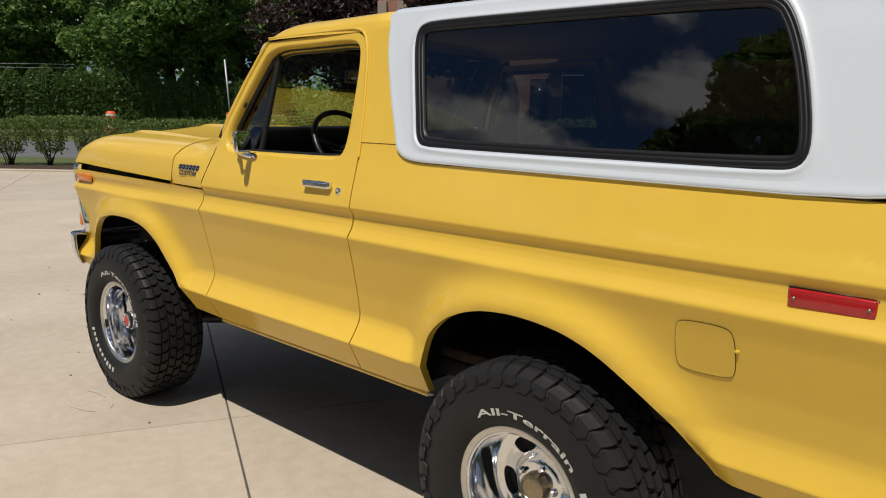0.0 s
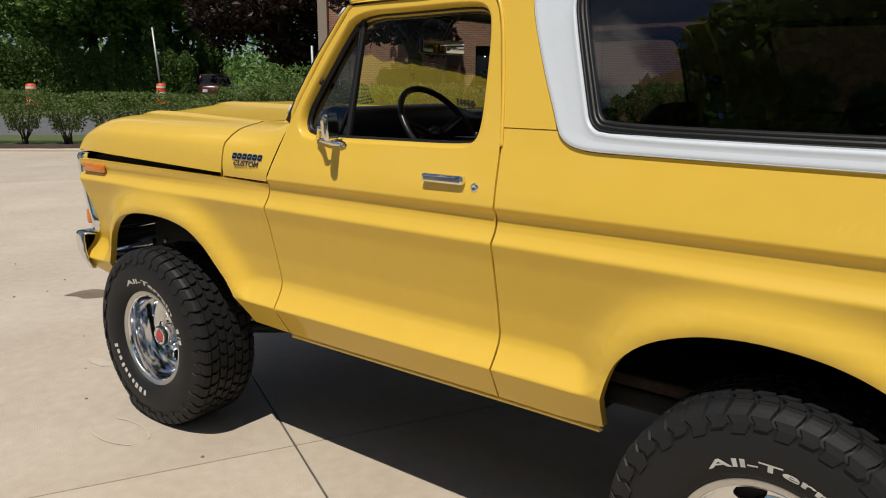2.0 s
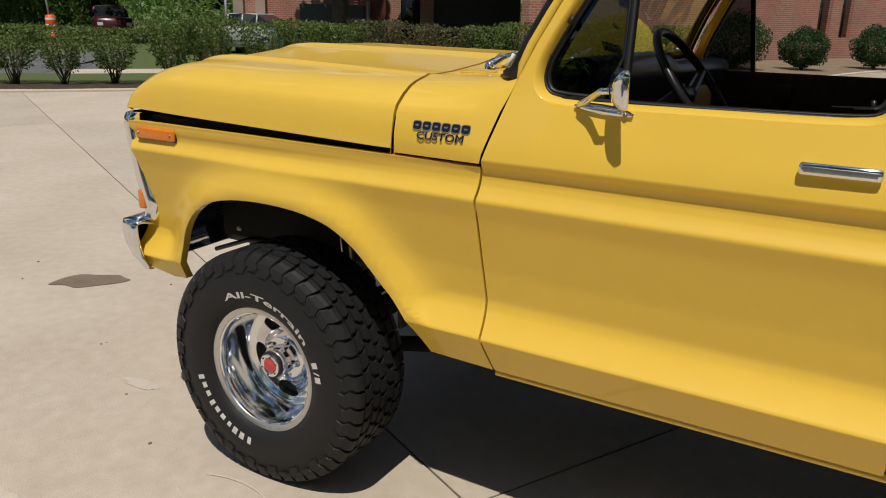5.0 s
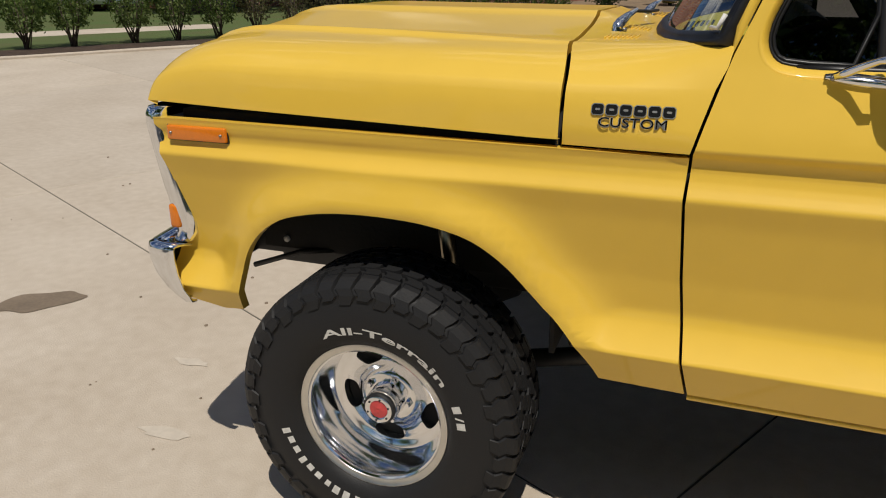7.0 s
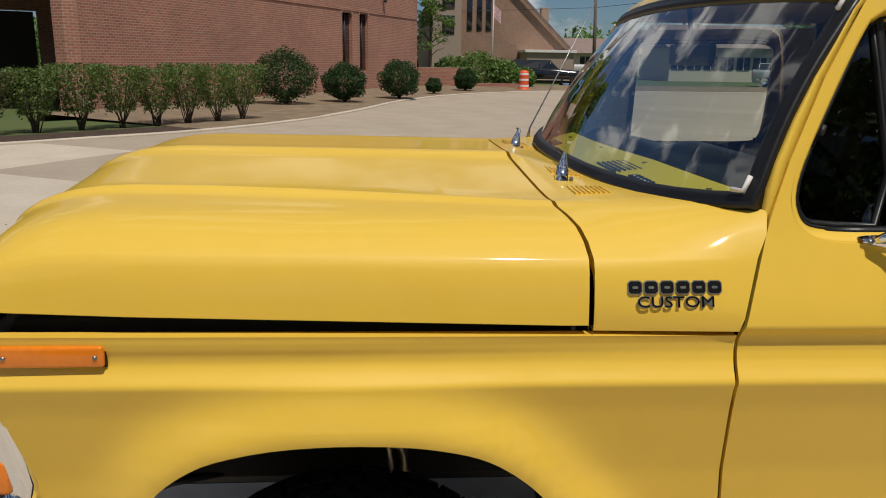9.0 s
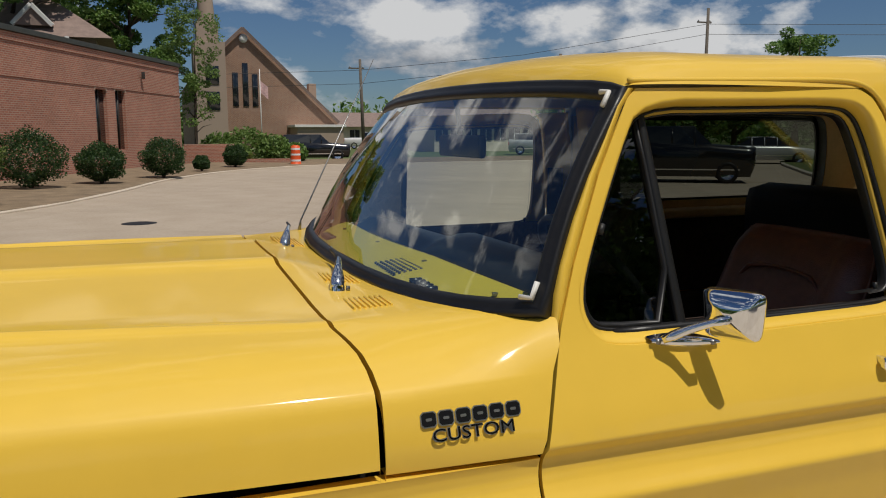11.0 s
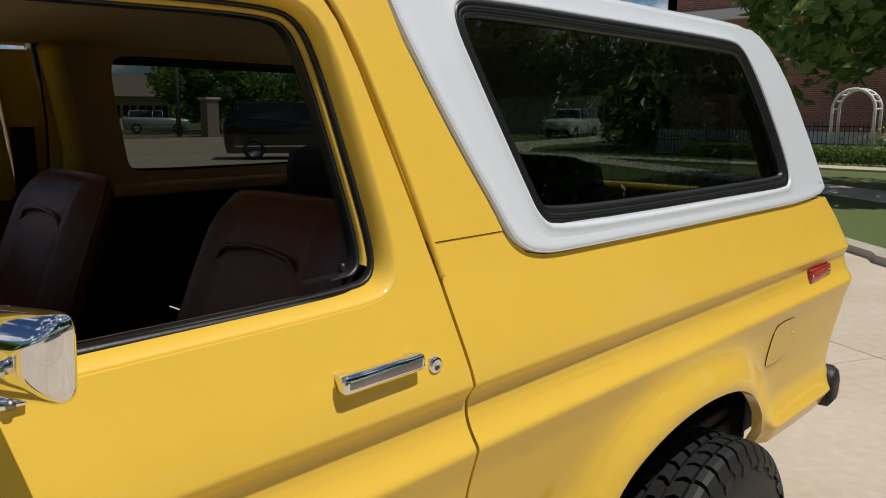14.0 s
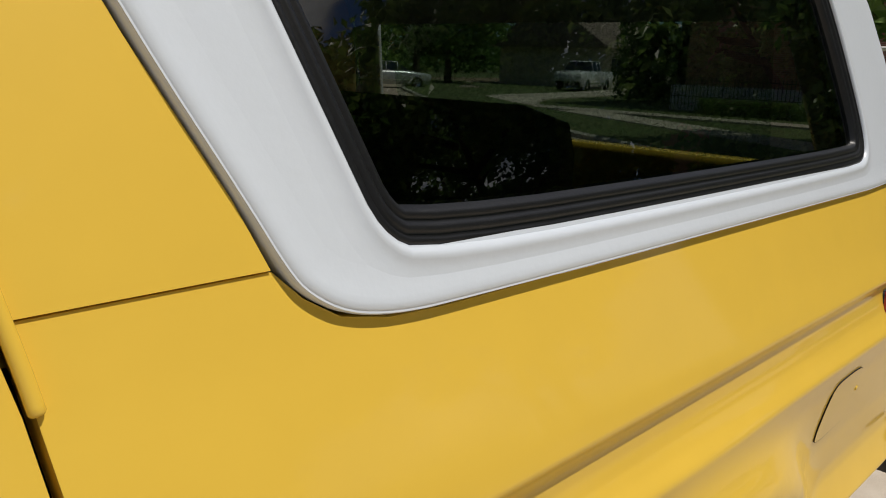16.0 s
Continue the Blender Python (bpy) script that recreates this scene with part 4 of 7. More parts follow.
if gm.faces[:][0].normal.dot(N_MIR) < 0:
    bmesh.ops.reverse_faces(gm, faces=gm.faces[:])
part("mirror_glass", gm, MIRROR, mirror, "mirror glass", smooth=False)

# vent window in the driver's door: post, glass, lower frame, latch
post = [(1.060, 1.764), (1.088, 1.340)]
rows = []
for t in np.linspace(0, 1, 8):
    x, z = post[0][0] + (post[1][0] - post[0][0]) * t, post[0][1] + (post[1][1] - post[0][1]) * t
    y = float(plain_side(x, z))
    rows.append([(x - .010, y + .052, z), (x - .010, y + .036, z), (x - .004, y + .032, z), (x + .004, y + .032, z), (x + .009, y + .036, z), (x + .009, y + .052, z)])
vp = grid(rows)
bmesh.ops.recalc_face_normals(vp, faces=vp.faces)
vent = part("vent_window", vp, RUBBER, driver_door, "closed black-framed vent window")
VENT = [(1.054, 1.754), (1.082, 1.342), (.915, 1.343), (.881, 1.360), (.871, 1.41), (.908, 1.50), (1.002, 1.68), (1.036, 1.737)]
pane("vent_glass", vent, VENT, plain_side, .046, GLASS_VENT, 1, "tinted vent glass")
window_rim("vent_frame", vent, chaikin(VENT, 1), plain_side, [(.0, .052), (.0, .038), (.004, .034), (.009, .037), (.010, .052)], RUBBER, 1)
vp = grid([[(x, 2 * MID - y, z - LEAN) for x, y, z in r] for r in rows])
bmesh.ops.recalc_face_normals(vp, faces=vp.faces)
vent_far = part("vent_window", vp, RUBBER, door, "black-framed vent window")
pane("vent_glass", vent_far, VENT, plain_side, .046, GLASS_VENT, -1, "tinted vent glass")
part("lock_knob", tube([(1.635, 1.885, 1.300), (1.634, 1.884, 1.330), (1.633, 1.883, 1.345)], [.003, .004, .006], 8), PLASTIC, door)
lat = bmesh.new()
add_box(lat, (1.005, .118, 1.346), (1.050, .136, 1.372), .006)
add_tube(lat, [(1.03, .124, 1.365), (1.022, .130, 1.39), (1.018, .134, 1.408)], [.010, .009, .006], 8)
part("vent_latch", lat, PLASTIC, vent)
hin = bmesh.new()
add_tube(hin, [(.920, .128, 1.520), (.928, .133, 1.538)], .006, 8)
part("vent_hinge", hin, BLACK, vent)
part("lock_knob", tube([(1.628, .120, 1.335), (1.627, .122, 1.365), (1.626, .123, 1.378)], [.003, .004, .006], 8), PLASTIC, driver_door)
# drip moulding behind the door and its notch
dm = chaikin([(1.018, 1.811), (1.20, 1.815), (1.40, 1.819), (1.56, 1.822), (1.617, 1.816), (1.653, 1.797), (1.679, 1.755), (1.699, 1.70), (1.714, 1.64), (1.736, 1.545), (1.753, 1.46), (1.768, 1.375), (1.772, 1.346)], 2, closed=False)
part("drip_moulding", tube([Vector((x, float(plain_side(x, z)) - .0035, z)) for x, z in dm], [.0055] * (len(dm) - 1) + [.004], 10), PAINT, truck, "yellow drip moulding round the door")

# fender badge: a row of plain block shapes over a lettered row
BADGE_N = Vector((0, -.93, .36)).normalized()
BADGE_UP = Vector((0, .36, .93)).normalized()
B0 = Vector((.522, .0195, 1.2295))


def badge_point(u, v, d):
    return B0 + Vector((u, 0, 0)) + BADGE_UP * v + BADGE_N * d


def badge_slab(bm, u0, u1, v0, v1, d0, d1, cut=0.0):
    """A flat block on the badge, its four corners cut off."""
    pts = [(u0 + cut, v0), (u1 - cut, v0), (u1, v0 + cut), (u1, v1 - cut), (u1 - cut, v1), (u0 + cut, v1), (u0, v1 - cut), (u0, v0 + cut)] if cut else [(u0, v0), (u1, v0), (u1, v1), (u0, v1)]
    n = len(pts)
    c = [bm.verts.new(badge_point(u, v, d)) for d in (d0, d1) for u, v in pts]
    bm.faces.new([c[i] for i in range(n - 1, -1, -1)]); bm.faces.new([c[n + i] for i in range(n)])
    for i in range(n):
        bm.faces.new((c[i], c[(i + 1) % n], c[n + (i + 1) % n], c[n + i]))


# upper row: six plain blocks, black with bright edges
badge = None
for k in range(6):
    u = .001 + k * .0305
    bc, bb = bmesh.new(), bmesh.new()
    badge_slab(bc, u, u + .0288, .0005, .0270, -.004, .0045, .005)
    badge_slab(bb, u + .0020, u + .0268, .0025, .0250, .003, .0052, .004)
    badge_slab(bc, u + .0090, u + .0198, .0112, .0160, .003, .0058, .0015)
    bmesh.ops.recalc_face_normals(bb, faces=bb.faces); bmesh.ops.recalc_face_normals(bc, faces=bc.faces)
    ob = part("fender_badge" if badge is None else "badge_block", bc, LIP, badge or cowl, "black and chrome fender badge" if badge is None else "", smooth=False)
    badge = badge or ob
    part("badge_inlay", bb, BADGE_DARK, badge, smooth=False)
for mat, heavy, d, name in ((LIP, .0011, .0040, "badge_lettering_edge"), (BADGE_DARK, .0, .0048, "badge_lettering")):
    vs, fs, w = text_points("CUSTOM", .030, heavy)
    k = .148 / w
    tv = [badge_point(.018 + v.x * k, -.0235 + v.y * .98, d) for v in vs]
    n = len(tv)
    ex = [p - BADGE_N * (.006 if mat is LIP else .0) for p in tv]
    raw(name, tv + ex, fs + [tuple(i + n for i in f[::-1]) for f in fs], mat, badge, smooth=False)

# chrome nose: bezel ends, grille, headlamps, bumper
rows = []
for x, y, z in [(-.655, .045, 1.186), (-.668, .034, 1.182), (-.673, .028, 1.165), (-.675, .028, 1.14), (-.672, .029, 1.11), (-.662, .030, 1.05), (-.648, .034, .96), (-.633, .038, .89), (-.624, .041, .85), (-.625, .044, .82), (-.650, .050, .79)]:
    rows.append([(x + .028, y + .02, z), (x + .020, y - .006, z), (x - .004, y - .010, z), (x - .030, y - .002, z), (x - .045, y + .020, z), (x - .050, y + .08, z), (x - .050, y + .40, z)])
for s in (1, -1):
    bm = grid([[(p[0], p[1] if s > 0 else 2 * MID - p[1], p[2]) for p in r] for r in rows])
    bmesh.ops.recalc_face_normals(bm, faces=bm.faces)
    bez = part("headlamp_bezel", bm, CHROME, truck, "chrome headlamp surround")
    y = .30 if s > 0 else 2 * MID - .30
    part("headlamp", lathe([(0, -.035), (.05, -.030), (.085, -.012), (.095, .0), (.095, .03)], 32, "x", (-.705, y, 1.02)), WINDOW, bez, "round headlamp")
    ys = (.040, .075) if s > 0 else (2 * MID - .075, 2 * MID - .040)
    part("turn_signal", box((-.672, ys[0] - .012 if s > 0 else ys[0], .835), (-.640, ys[1], .905), .008), AMBER, bez, "red-orange corner lamp")
gr = bmesh.new()
for k in range(9):
    add_box(gr, (-.715, .45, .86 + k * .036), (-.690, 1.55, .872 + k * .036), .003)
for k in range(6):
    add_box(gr, (-.720, .45 + k * .22 - .008, .85), (-.695, .45 + k * .22 + .008, 1.17), .003)
part("grille", gr, CHROME, truck, "chrome bar grille")
part("grille_backing", box((-.680, .06, .80), (-.62, 1.94, 1.150), .01), BLACK, truck)

rows = []
for x, y, q in [(-.642, -.012, .35), (-.69, -.012, .6), (-.728, -.006, .85), (-.748, .010, 1), (-.760, .04, 1), (-.775, .14, 1), (-.790, .45, 1), (-.797, 1.0, 1)]:
    out = 1 if y > .02 else .3
    rows.append([(x + (dx * q if z < .74 else dx * out), y + (dy if y < .02 else 0), z) for dx, dy, z in
                 ((.075, .06, .786), (.030, .022, .792), (.008, .004, .790), (0, 0, .778), (0, 0, .745), (.014, 0, .702), (.050, .004, .656), (.105, .010, .618), (.112, .03, .616))])
rows = rows + [[(p[0], 2 * MID - p[1], p[2]) for p in r] for r in rows[-2::-1]]
bm = grid(rows)
bmesh.ops.recalc_face_normals(bm, faces=bm.faces)
bmesh.ops.solidify(bm, geom=bm.faces[:], thickness=.006)
bump = part("front_bumper", bm, CHROME, truck, "chrome front bumper")
part("bumper_bracket", box((-.735, .10, .65), (-.66, .16, .76), .006), BLACK, bump)
part("bumper_bracket", box((-.735, .45, .62), (-.50, .55, .72), .006), BLACK, bump)
part("bumper_bracket", box((-.735, 1.45, .62), (-.50, 1.55, .72), .006), BLACK, bump)
rows = []
for y, dx, s in [(-.040, -.035, .30), (-.036, -.03, .70), (-.026, -.02, .90), (.0, .0, 1), (.2, .01, 1), (1.0, .015, 1)]:
    rows.append([(3.803 + dx - .065 + s * (a + .065), y, .66 + s * (z - .66))
                 for a, z in ((-.13, .720), (-.05, .728), (-.015, .718), (0, .695), (-.006, .63), (-.03, .60), (-.12, .595), (-.13, .64), (-.13, .720))])
rows = rows + [[(p[0], 2 * MID - p[1], p[2]) for p in r] for r in rows[-2::-1]]
rb = grid(rows)
bmesh.ops.remove_doubles(rb, verts=rb.verts[:], dist=.0004)
bmesh.ops.holes_fill(rb, edges=rb.edges[:], sides=0)
bmesh.ops.recalc_face_normals(rb, faces=rb.faces)
part("rear_bumper", rb, BLACK, truck, "black rear bumper")
tg = bmesh.new()
add_box(tg, (3.62, .10, .60), (3.72, 1.90, 1.18), .03)
add_box(tg, (3.58, .10, 1.16), (3.66, 1.90, 1.34), .02)
part("tailgate", tg, PAINT, truck, "yellow tailgate")
for y in (.03, 1.87):
    part("tail_lamp", box((3.70, y, .86), (3.742, y + .10, 1.10), .01), RED, truck, "red tail lamp")
tw_ = grid([[(3.505 + .085 * t, y, 1.680 - .345 * t) for y in np.linspace(.33, 1.67, 5)] for t in (0, .5, 1)])
part("tailgate_window", tw_, GLASS_CLEAR, truck, "clear tailgate window")

# wipers, aerial, cowl louvres
for y, z in ((.515, 1.362), (1.235, 1.357)):
    x = .500
    wp = bmesh.new()
    add_lathe(wp, [(.004, .034), (.012, .031), (.016, .014), (.019, -.012)], 16, "z", (x, y, z))
    add_tube(wp, [(x - .002, y - .004, z + .010), (x + .004, y + .016, z + .028), (x + .016, y + .062, z + .044), (x + .032, y + .125, z + .057)], [.017, .0155, .010, .006], 10)
    bmesh.ops.recalc_face_normals(wp, faces=wp.faces)
    wip = part("wiper", wp, ALLOY, cowl, "chrome windshield wiper arm")
    part("wiper_nut", lathe([(0, .008), (.006, .007), (.007, 0)], 6, "x", (x + .018, y - .010, z + .012)), STEEL, wip)
    part("wiper_blade", tube([(x + .030, y + .118, z + .054), (x + .055, y + .25, z + .046), (x + .068, y + .38, z + .042)], [.005, .005, .004], 6), BLACK, wip)
part("aerial", tube([(.630, 1.745, 1.33), (.640, 1.748, 1.39), (.95, 1.82, 1.99)], [.010, .003, .0014], 6), STEEL, truck, "thin steel radio aerial")
bpy.context.view_layer.update()
for k in range(8):
    for y0 in (.335, .60, 1.30):
        x_ = .492 + k * .011
        ok, hit = cowl.ray_cast(Vector((x_ + .002, y0 + .05, 2.0)), Vector((0, 0, -1)))[:2]
        z_ = hit.z - .0006 if ok else 1.357
        part("cowl_louvre", box((x_, y0, z_ - .004), (x_ + .004, y0 + (.095 if y0 < 1 else .20), z_ + .0045), .001), PAINT, cowl)

# engine bay filling and inner aprons, coloured near-black for the shade in the open seams
eb = bmesh.new()
add_box(eb, (-.62, .075, .96), (.455, 1.925, 1.176), .01)
part("engine_bay", eb, DARK, truck)
for s in (1, -1):
    slabs = []
    add_slab = lambda a, b, bev: slabs.append((a, b, bev))
    add_slab((-.56, .33, .69), (.52, .345, 1.0), .004)
    add_slab((-.47, .07, .945), (.56, .42, .96), .004)
    add_slab((.44, .07, .60), (.455, .70, .98), .004)
    add_slab((2.16, .08, .93), (3.10, .55, .95), .004)
    add_slab((2.14, .50, .60), (3.18, .52, .95), .004)
    add_slab((2.10, .08, .58), (2.118, .60, .95), .004)
    add_slab((3.19, .08, .60), (3.21, .60, .95), .004)
    # near-black sheets added behind the body side: their colour is the seams' shade
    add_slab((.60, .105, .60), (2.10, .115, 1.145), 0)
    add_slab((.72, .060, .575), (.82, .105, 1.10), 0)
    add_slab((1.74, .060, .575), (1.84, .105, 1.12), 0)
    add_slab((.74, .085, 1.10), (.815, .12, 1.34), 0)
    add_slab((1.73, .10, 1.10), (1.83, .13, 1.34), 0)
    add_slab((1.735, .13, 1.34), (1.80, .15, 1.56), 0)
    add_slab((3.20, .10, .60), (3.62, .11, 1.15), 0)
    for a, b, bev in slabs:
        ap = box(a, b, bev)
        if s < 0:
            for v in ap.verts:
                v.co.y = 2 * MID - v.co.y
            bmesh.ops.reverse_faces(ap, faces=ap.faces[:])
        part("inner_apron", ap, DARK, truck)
part("plug", lathe([(0, -.006), (.010, -.005), (.011, .004)], 14, at=(-.475, .329, .722)), TRIMW, truck, "small white plug")
for s in (1, -1):
    rr_ = []
    for x in np.linspace(.79, 2.135, 8):
        y0 = float(side_y(np.array([x]), np.array([.558]))[0]) + .004
        rr_.append([(x, y if s > 0 else 2 * MID - y, z) for y, z in ((y0 + .002, .560), (y0 + .010, .553), (y0, .549), (y0 + .003, .538), (y0 + .05, .534))])
    rk = grid(rr_)
    bmesh.ops.recalc_face_normals(rk, faces=rk.faces)
    part("rocker_panel", rk, PAINT, truck, "yellow rocker panel under the door")
ub = bmesh.new()
for y in (.52, 1.38):
    add_box(ub, (-.62, y, .56), (3.70, y + .09, .70), .01)
for x in (-.45, .62, 1.5, 2.2, 3.3):
    add_box(ub, (x, .55, .58), (x + .08, 1.45, .66), .01)
part("frame_rail", ub, BLACK, truck, "black ladder frame")
for x, dy in ((0, .08), (WHEELBASE, -.12)):
    ax = bmesh.new()
    add_tube(ax, [(x, .16, HUB), (x, 1.84, HUB)], .045, 14)
    add_lathe(ax, [(.02, -.14), (.10, -.11), (.14, -.03), (.14, .03), (.10, .11), (.02, .14)], 20, "x", (x, MID + dy, HUB))
    part("axle", ax, DARK, truck, "black axle with differential")
    for s in (0, 1):
        sh = bmesh.new()
        yy = (.27 if x == 0 else .40) if s == 0 else (1.73 if x == 0 else 1.60)
        dx = .14 if x == 0 else .22
        add_tube(sh, [(x + dx, yy, HUB - .02), (x + dx - .03, yy, HUB + .26)], .032, 12)
        add_tube(sh, [(x + dx - .03, yy, HUB + .26), (x + dx - .06, yy, HUB + .52)], .024, 12)
        part("shock_absorber", sh, GOLD if x == 0 else BLACK, truck)
        if x == 0:
            co = [(x - .02 + .06 * math.cos(k * .55), .49 + (.0 if s == 0 else 1.02) + .06 * math.sin(k * .55), HUB + .06 + k * .0062) for k in range(70)]
            part("coil_spring", tube(co, .009, 6), BLACK, truck)
            part("radius_arm", tube([(x, yy + .1, HUB - .06), (x + .95, yy + .16, .52)], .030, 8), BLACK, truck)
        else:
            part("leaf_spring", box((x - .55, yy - .03, HUB + .10), (x + .55, yy + .035, HUB + .135), .004), BLACK, truck)
part("tie_rod", tube([(-.16, .25, HUB - .02), (-.16, 1.75, HUB - .02)], .016, 8), BLACK, truck)
part("stabiliser", tube([(-.60, .32, .62), (-.423, .32, .686), (-.30, .34, .70)], .009, 8), BLACK, truck)
uf = bmesh.new()
add_box(uf, (.48, .12, .60), (3.62, 1.88, .66), .01)
add_box(uf, (.50, .12, .60), (.56, 1.88, 1.16), .01)
add_box(uf, (1.9, .70, .42), (2.45, 1.30, .62), .04)
add_tube(uf, [(.6, 1.2, .52), (2.3, 1.15, .50), (3.5, 1.55, .55)], .035, 10)
part("floor_pan", uf, DARK, truck)


# wheels
_r = np.arange(0, .185, .001)
_d = np.interp(_r, [0, .050, .078, .084, .098, .118, .150, .166, .178], [.030, .030, .032, .037, .058, .064, .061, .054, .050])
_g = np.exp(-(np.arange(-10, 11) * .001 / .004) ** 2)
_d = np.convolve(np.pad(_d, 10, mode="edge"), _g / _g.sum(), mode="valid")


def disc_y(r):
    return float(np.interp(r, _r, _d))


def wheel_sector(bm, a0):
    """A fifth of the dished disc with one rounded slot, its edge rolled inwards."""
    n, rm, hr, ht, half = 48, .1275, .0255, .335, math.pi / 5
    r0, r1 = .046, .1775
    rings = []
    for k in range(12):
        t = (k - 3) / 8
        ring = []
        for j in range(n):
            a = j * math.tau / n
            c, sn = math.cos(a), math.sin(a)
            su = math.copysign(abs(c) ** .62, c) * ht * (1 + .16 * sn)
            sr = math.copysign(abs(sn) ** .70, sn) * hr
            m = max(abs(c), abs(sn))
            bu, br = c / m * half, (r1 - rm if sn > 0 else rm - r0) * sn / m
            if t <= 0:
                grow, sink = (.94, .028) if k == 0 else (.95, .010) if k == 1 else (.965, .0035) if k == 2 else (1.0, 0.0)
                u, r, dy = su * grow, rm + sr * grow, sink
            else:
                u, r = su + (bu - su) * t, rm + sr + (br - sr) * t
                dy = .0012 * math.exp(-(t / .10) ** 2)
            ring.append(bm.verts.new((r * math.sin(a0 + u), disc_y(r) + dy, r * math.cos(a0 + u))))
        rings.append(ring)
    for p, q in zip(rings, rings[1:]):
        for j in range(n):
            bm.faces.new((p[j], q[j], q[(j + 1) % n], p[(j + 1) % n]))


def wheel_meshes():
    """Meshes of one wheel at the origin, its face towards -y, outermost rubber at y = -0.105."""
    made = {}
    # rim: deep barrel, lip and slotted disc
    bm = bmesh.new()
    add_lathe(bm, [(.178, .20), (.176, .05), (.1765, .035), (.179, .0), (.184, -.040), (.188, -.060), (.191, -.068), (.196, -.071), (.1975, -.069), (.20, .20)], 96)
    for j in range(5):
        wheel_sector(bm, (j + .5) * math.tau / 5 + .10)
    add_lathe(bm, [(.047, .0295), (.030, .0290), (.0, .0290)], 40)
    bmesh.ops.remove_doubles(bm, verts=bm.verts[:], dist=.0008)
    bmesh.ops.recalc_face_normals(bm, faces=bm.faces)
    # flat brushed lip round the barrel
    made["rim_lip"] = lathe([(.1955, -.066), (.1962, -.0715), (.1975, -.0735), (.2090, -.0765), (.2130, -.0790), (.2160, -.0785), (.2185, -.072), (.216, -.062), (.205, -.05)], 96)
    made["wheel"] = bm
    # brake drum behind the slots
    made["brake_drum"] = lathe([(0, .085), (.15, .085), (.16, .10), (.16, .19)], 40)
    # tyre body
    prof = [(.203, -.052), (.214, -.074), (.224, -.086), (.240, -.098), (.262, -.1035), (.290, -.105), (.315, -.103), (.338, -.097), (.356, -.092), (.362, -.094), (.378, -.086), (.389, -.074), (.392, -.055),
            (.394, .0), (.3945, .05), (.394, .10), (.392, .155), (.389, .174), (.378, .186), (.356, .192), (.31, .205), (.26, .20), (.22, .178), (.203, .15)]
    made["tyre"] = lathe(prof, 96)
    # tread: interlocking blocks in five rings and shoulder lugs down the sidewall
    tb = bmesh.new()

    def block(cells, a, da, skew, r0, r1):
        (y0, y1) = cells
        lo, hi = [], []
        shape = ((-.5, y0), (.5, y0), (.62, (y0 + y1) / 2), (.5, y1), (-.5, y1), (-.30, (y0 + y1) / 2))
        for u, y in shape:
            an = a + u * da + skew * (y - y0)
            lo.append(tb.verts.new((r0 * math.sin(an), y, r0 * math.cos(an))))
            an = a + u * da * .90 + skew * (y - y0)
            yy = y + (.0015 if y == y0 else -.0015 if y == y1 else 0)
            hi.append(tb.verts.new((r1 * math.sin(an), yy, r1 * math.cos(an))))
        tb.faces.new(hi)
        for k in range(6):
            tb.faces.new((lo[k], lo[(k + 1) % 6], hi[(k + 1) % 6], hi[k]))

    n = 44
    rnd = random.Random(4)
    for k in range(n):
        a = k * math.tau / n
        w = math.tau / n
        for row, (y0, y1) in enumerate(((-.046, -.010), (-.004, .030), (.036, .068), (.074, .108), (.114, .146))):
            block((y0, y1), a + (.5 * w if row % 2 else 0) + rnd.uniform(-.05, .05) * w, w * (.82 if row % 2 else .86), (.7 if row % 2 else -.7), .392, .4045)
        # shoulder lugs: long and short in turn, wrapping on to the sidewall
        long = k % 2
        for s in (0, 1):
            end = .338 if long else .352
            pr = [(.4045, -.052), (.402, -.068), (.396, -.080), (.380, -.0915), (.362, -.0985), (end, -.1015)]
            inner = [(.392, -.052), (.389, -.066), (.384, -.078), (.374, -.089), (.358, -.094), (end, -.098)]
            half = .46 * w if long else .43 * w
            rows_o, rows_i = [], []
            for (r, y), (ri, yi), q in zip(pr, inner, (1, 1, 1, .97, .92, .80)):
                yy, yyi = (y, yi) if s == 0 else (.100 - y, .100 - yi)
                zig = .10 * w * (1 if s == 0 else -1) * math.sin(r * 160)
                rows_o.append([tb.verts.new((r * math.sin(a + u * half * q + zig), yy, r * math.cos(a + u * half * q + zig))) for u in (-.88, .88)])
                rows_i.append([tb.verts.new((ri * math.sin(a + u * half * q + zig), yyi, ri * math.cos(a + u * half * q + zig))) for u in (-1, 1)])
            for i in range(5):
                o, p, oi, pi = rows_o[i], rows_o[i + 1], rows_i[i], rows_i[i + 1]
                tb.faces.new((o[0], o[1], p[1], p[0])); tb.faces.new((o[0], p[0], pi[0], oi[0])); tb.faces.new((o[1], oi[1], pi[1], p[1]))
            tb.faces.new((rows_o[0][0], rows_i[0][0], rows_i[0][1], rows_o[0][1])); tb.faces.new((rows_o[5][0], rows_o[5][1], rows_i[5][1], rows_i[5][0]))
    bmesh.ops.recalc_face_normals(tb, faces=tb.faces)
    made["tread"] = tb
    # raised white lettering round the sidewall
    vs, fs, w = text_points("All-Terrain", .030, .0007)
    lt, k = bmesh.new(), 1.43 / w
    bv = []
    for v in vs:
        an, r = -.47 + v.x * k, .2555 + v.y
        y = -float(np.interp(r, [.240, .262, .290, .315], [.098, .1035, .105, .103])) - .0012
        bv.append(lt.verts.new((r * math.sin(an), y, r * math.cos(an))))
    for f in fs:
        try:
            lt.faces.new([bv[i] for i in f][::-1])
        except ValueError:
            pass

    bars = bmesh.new()

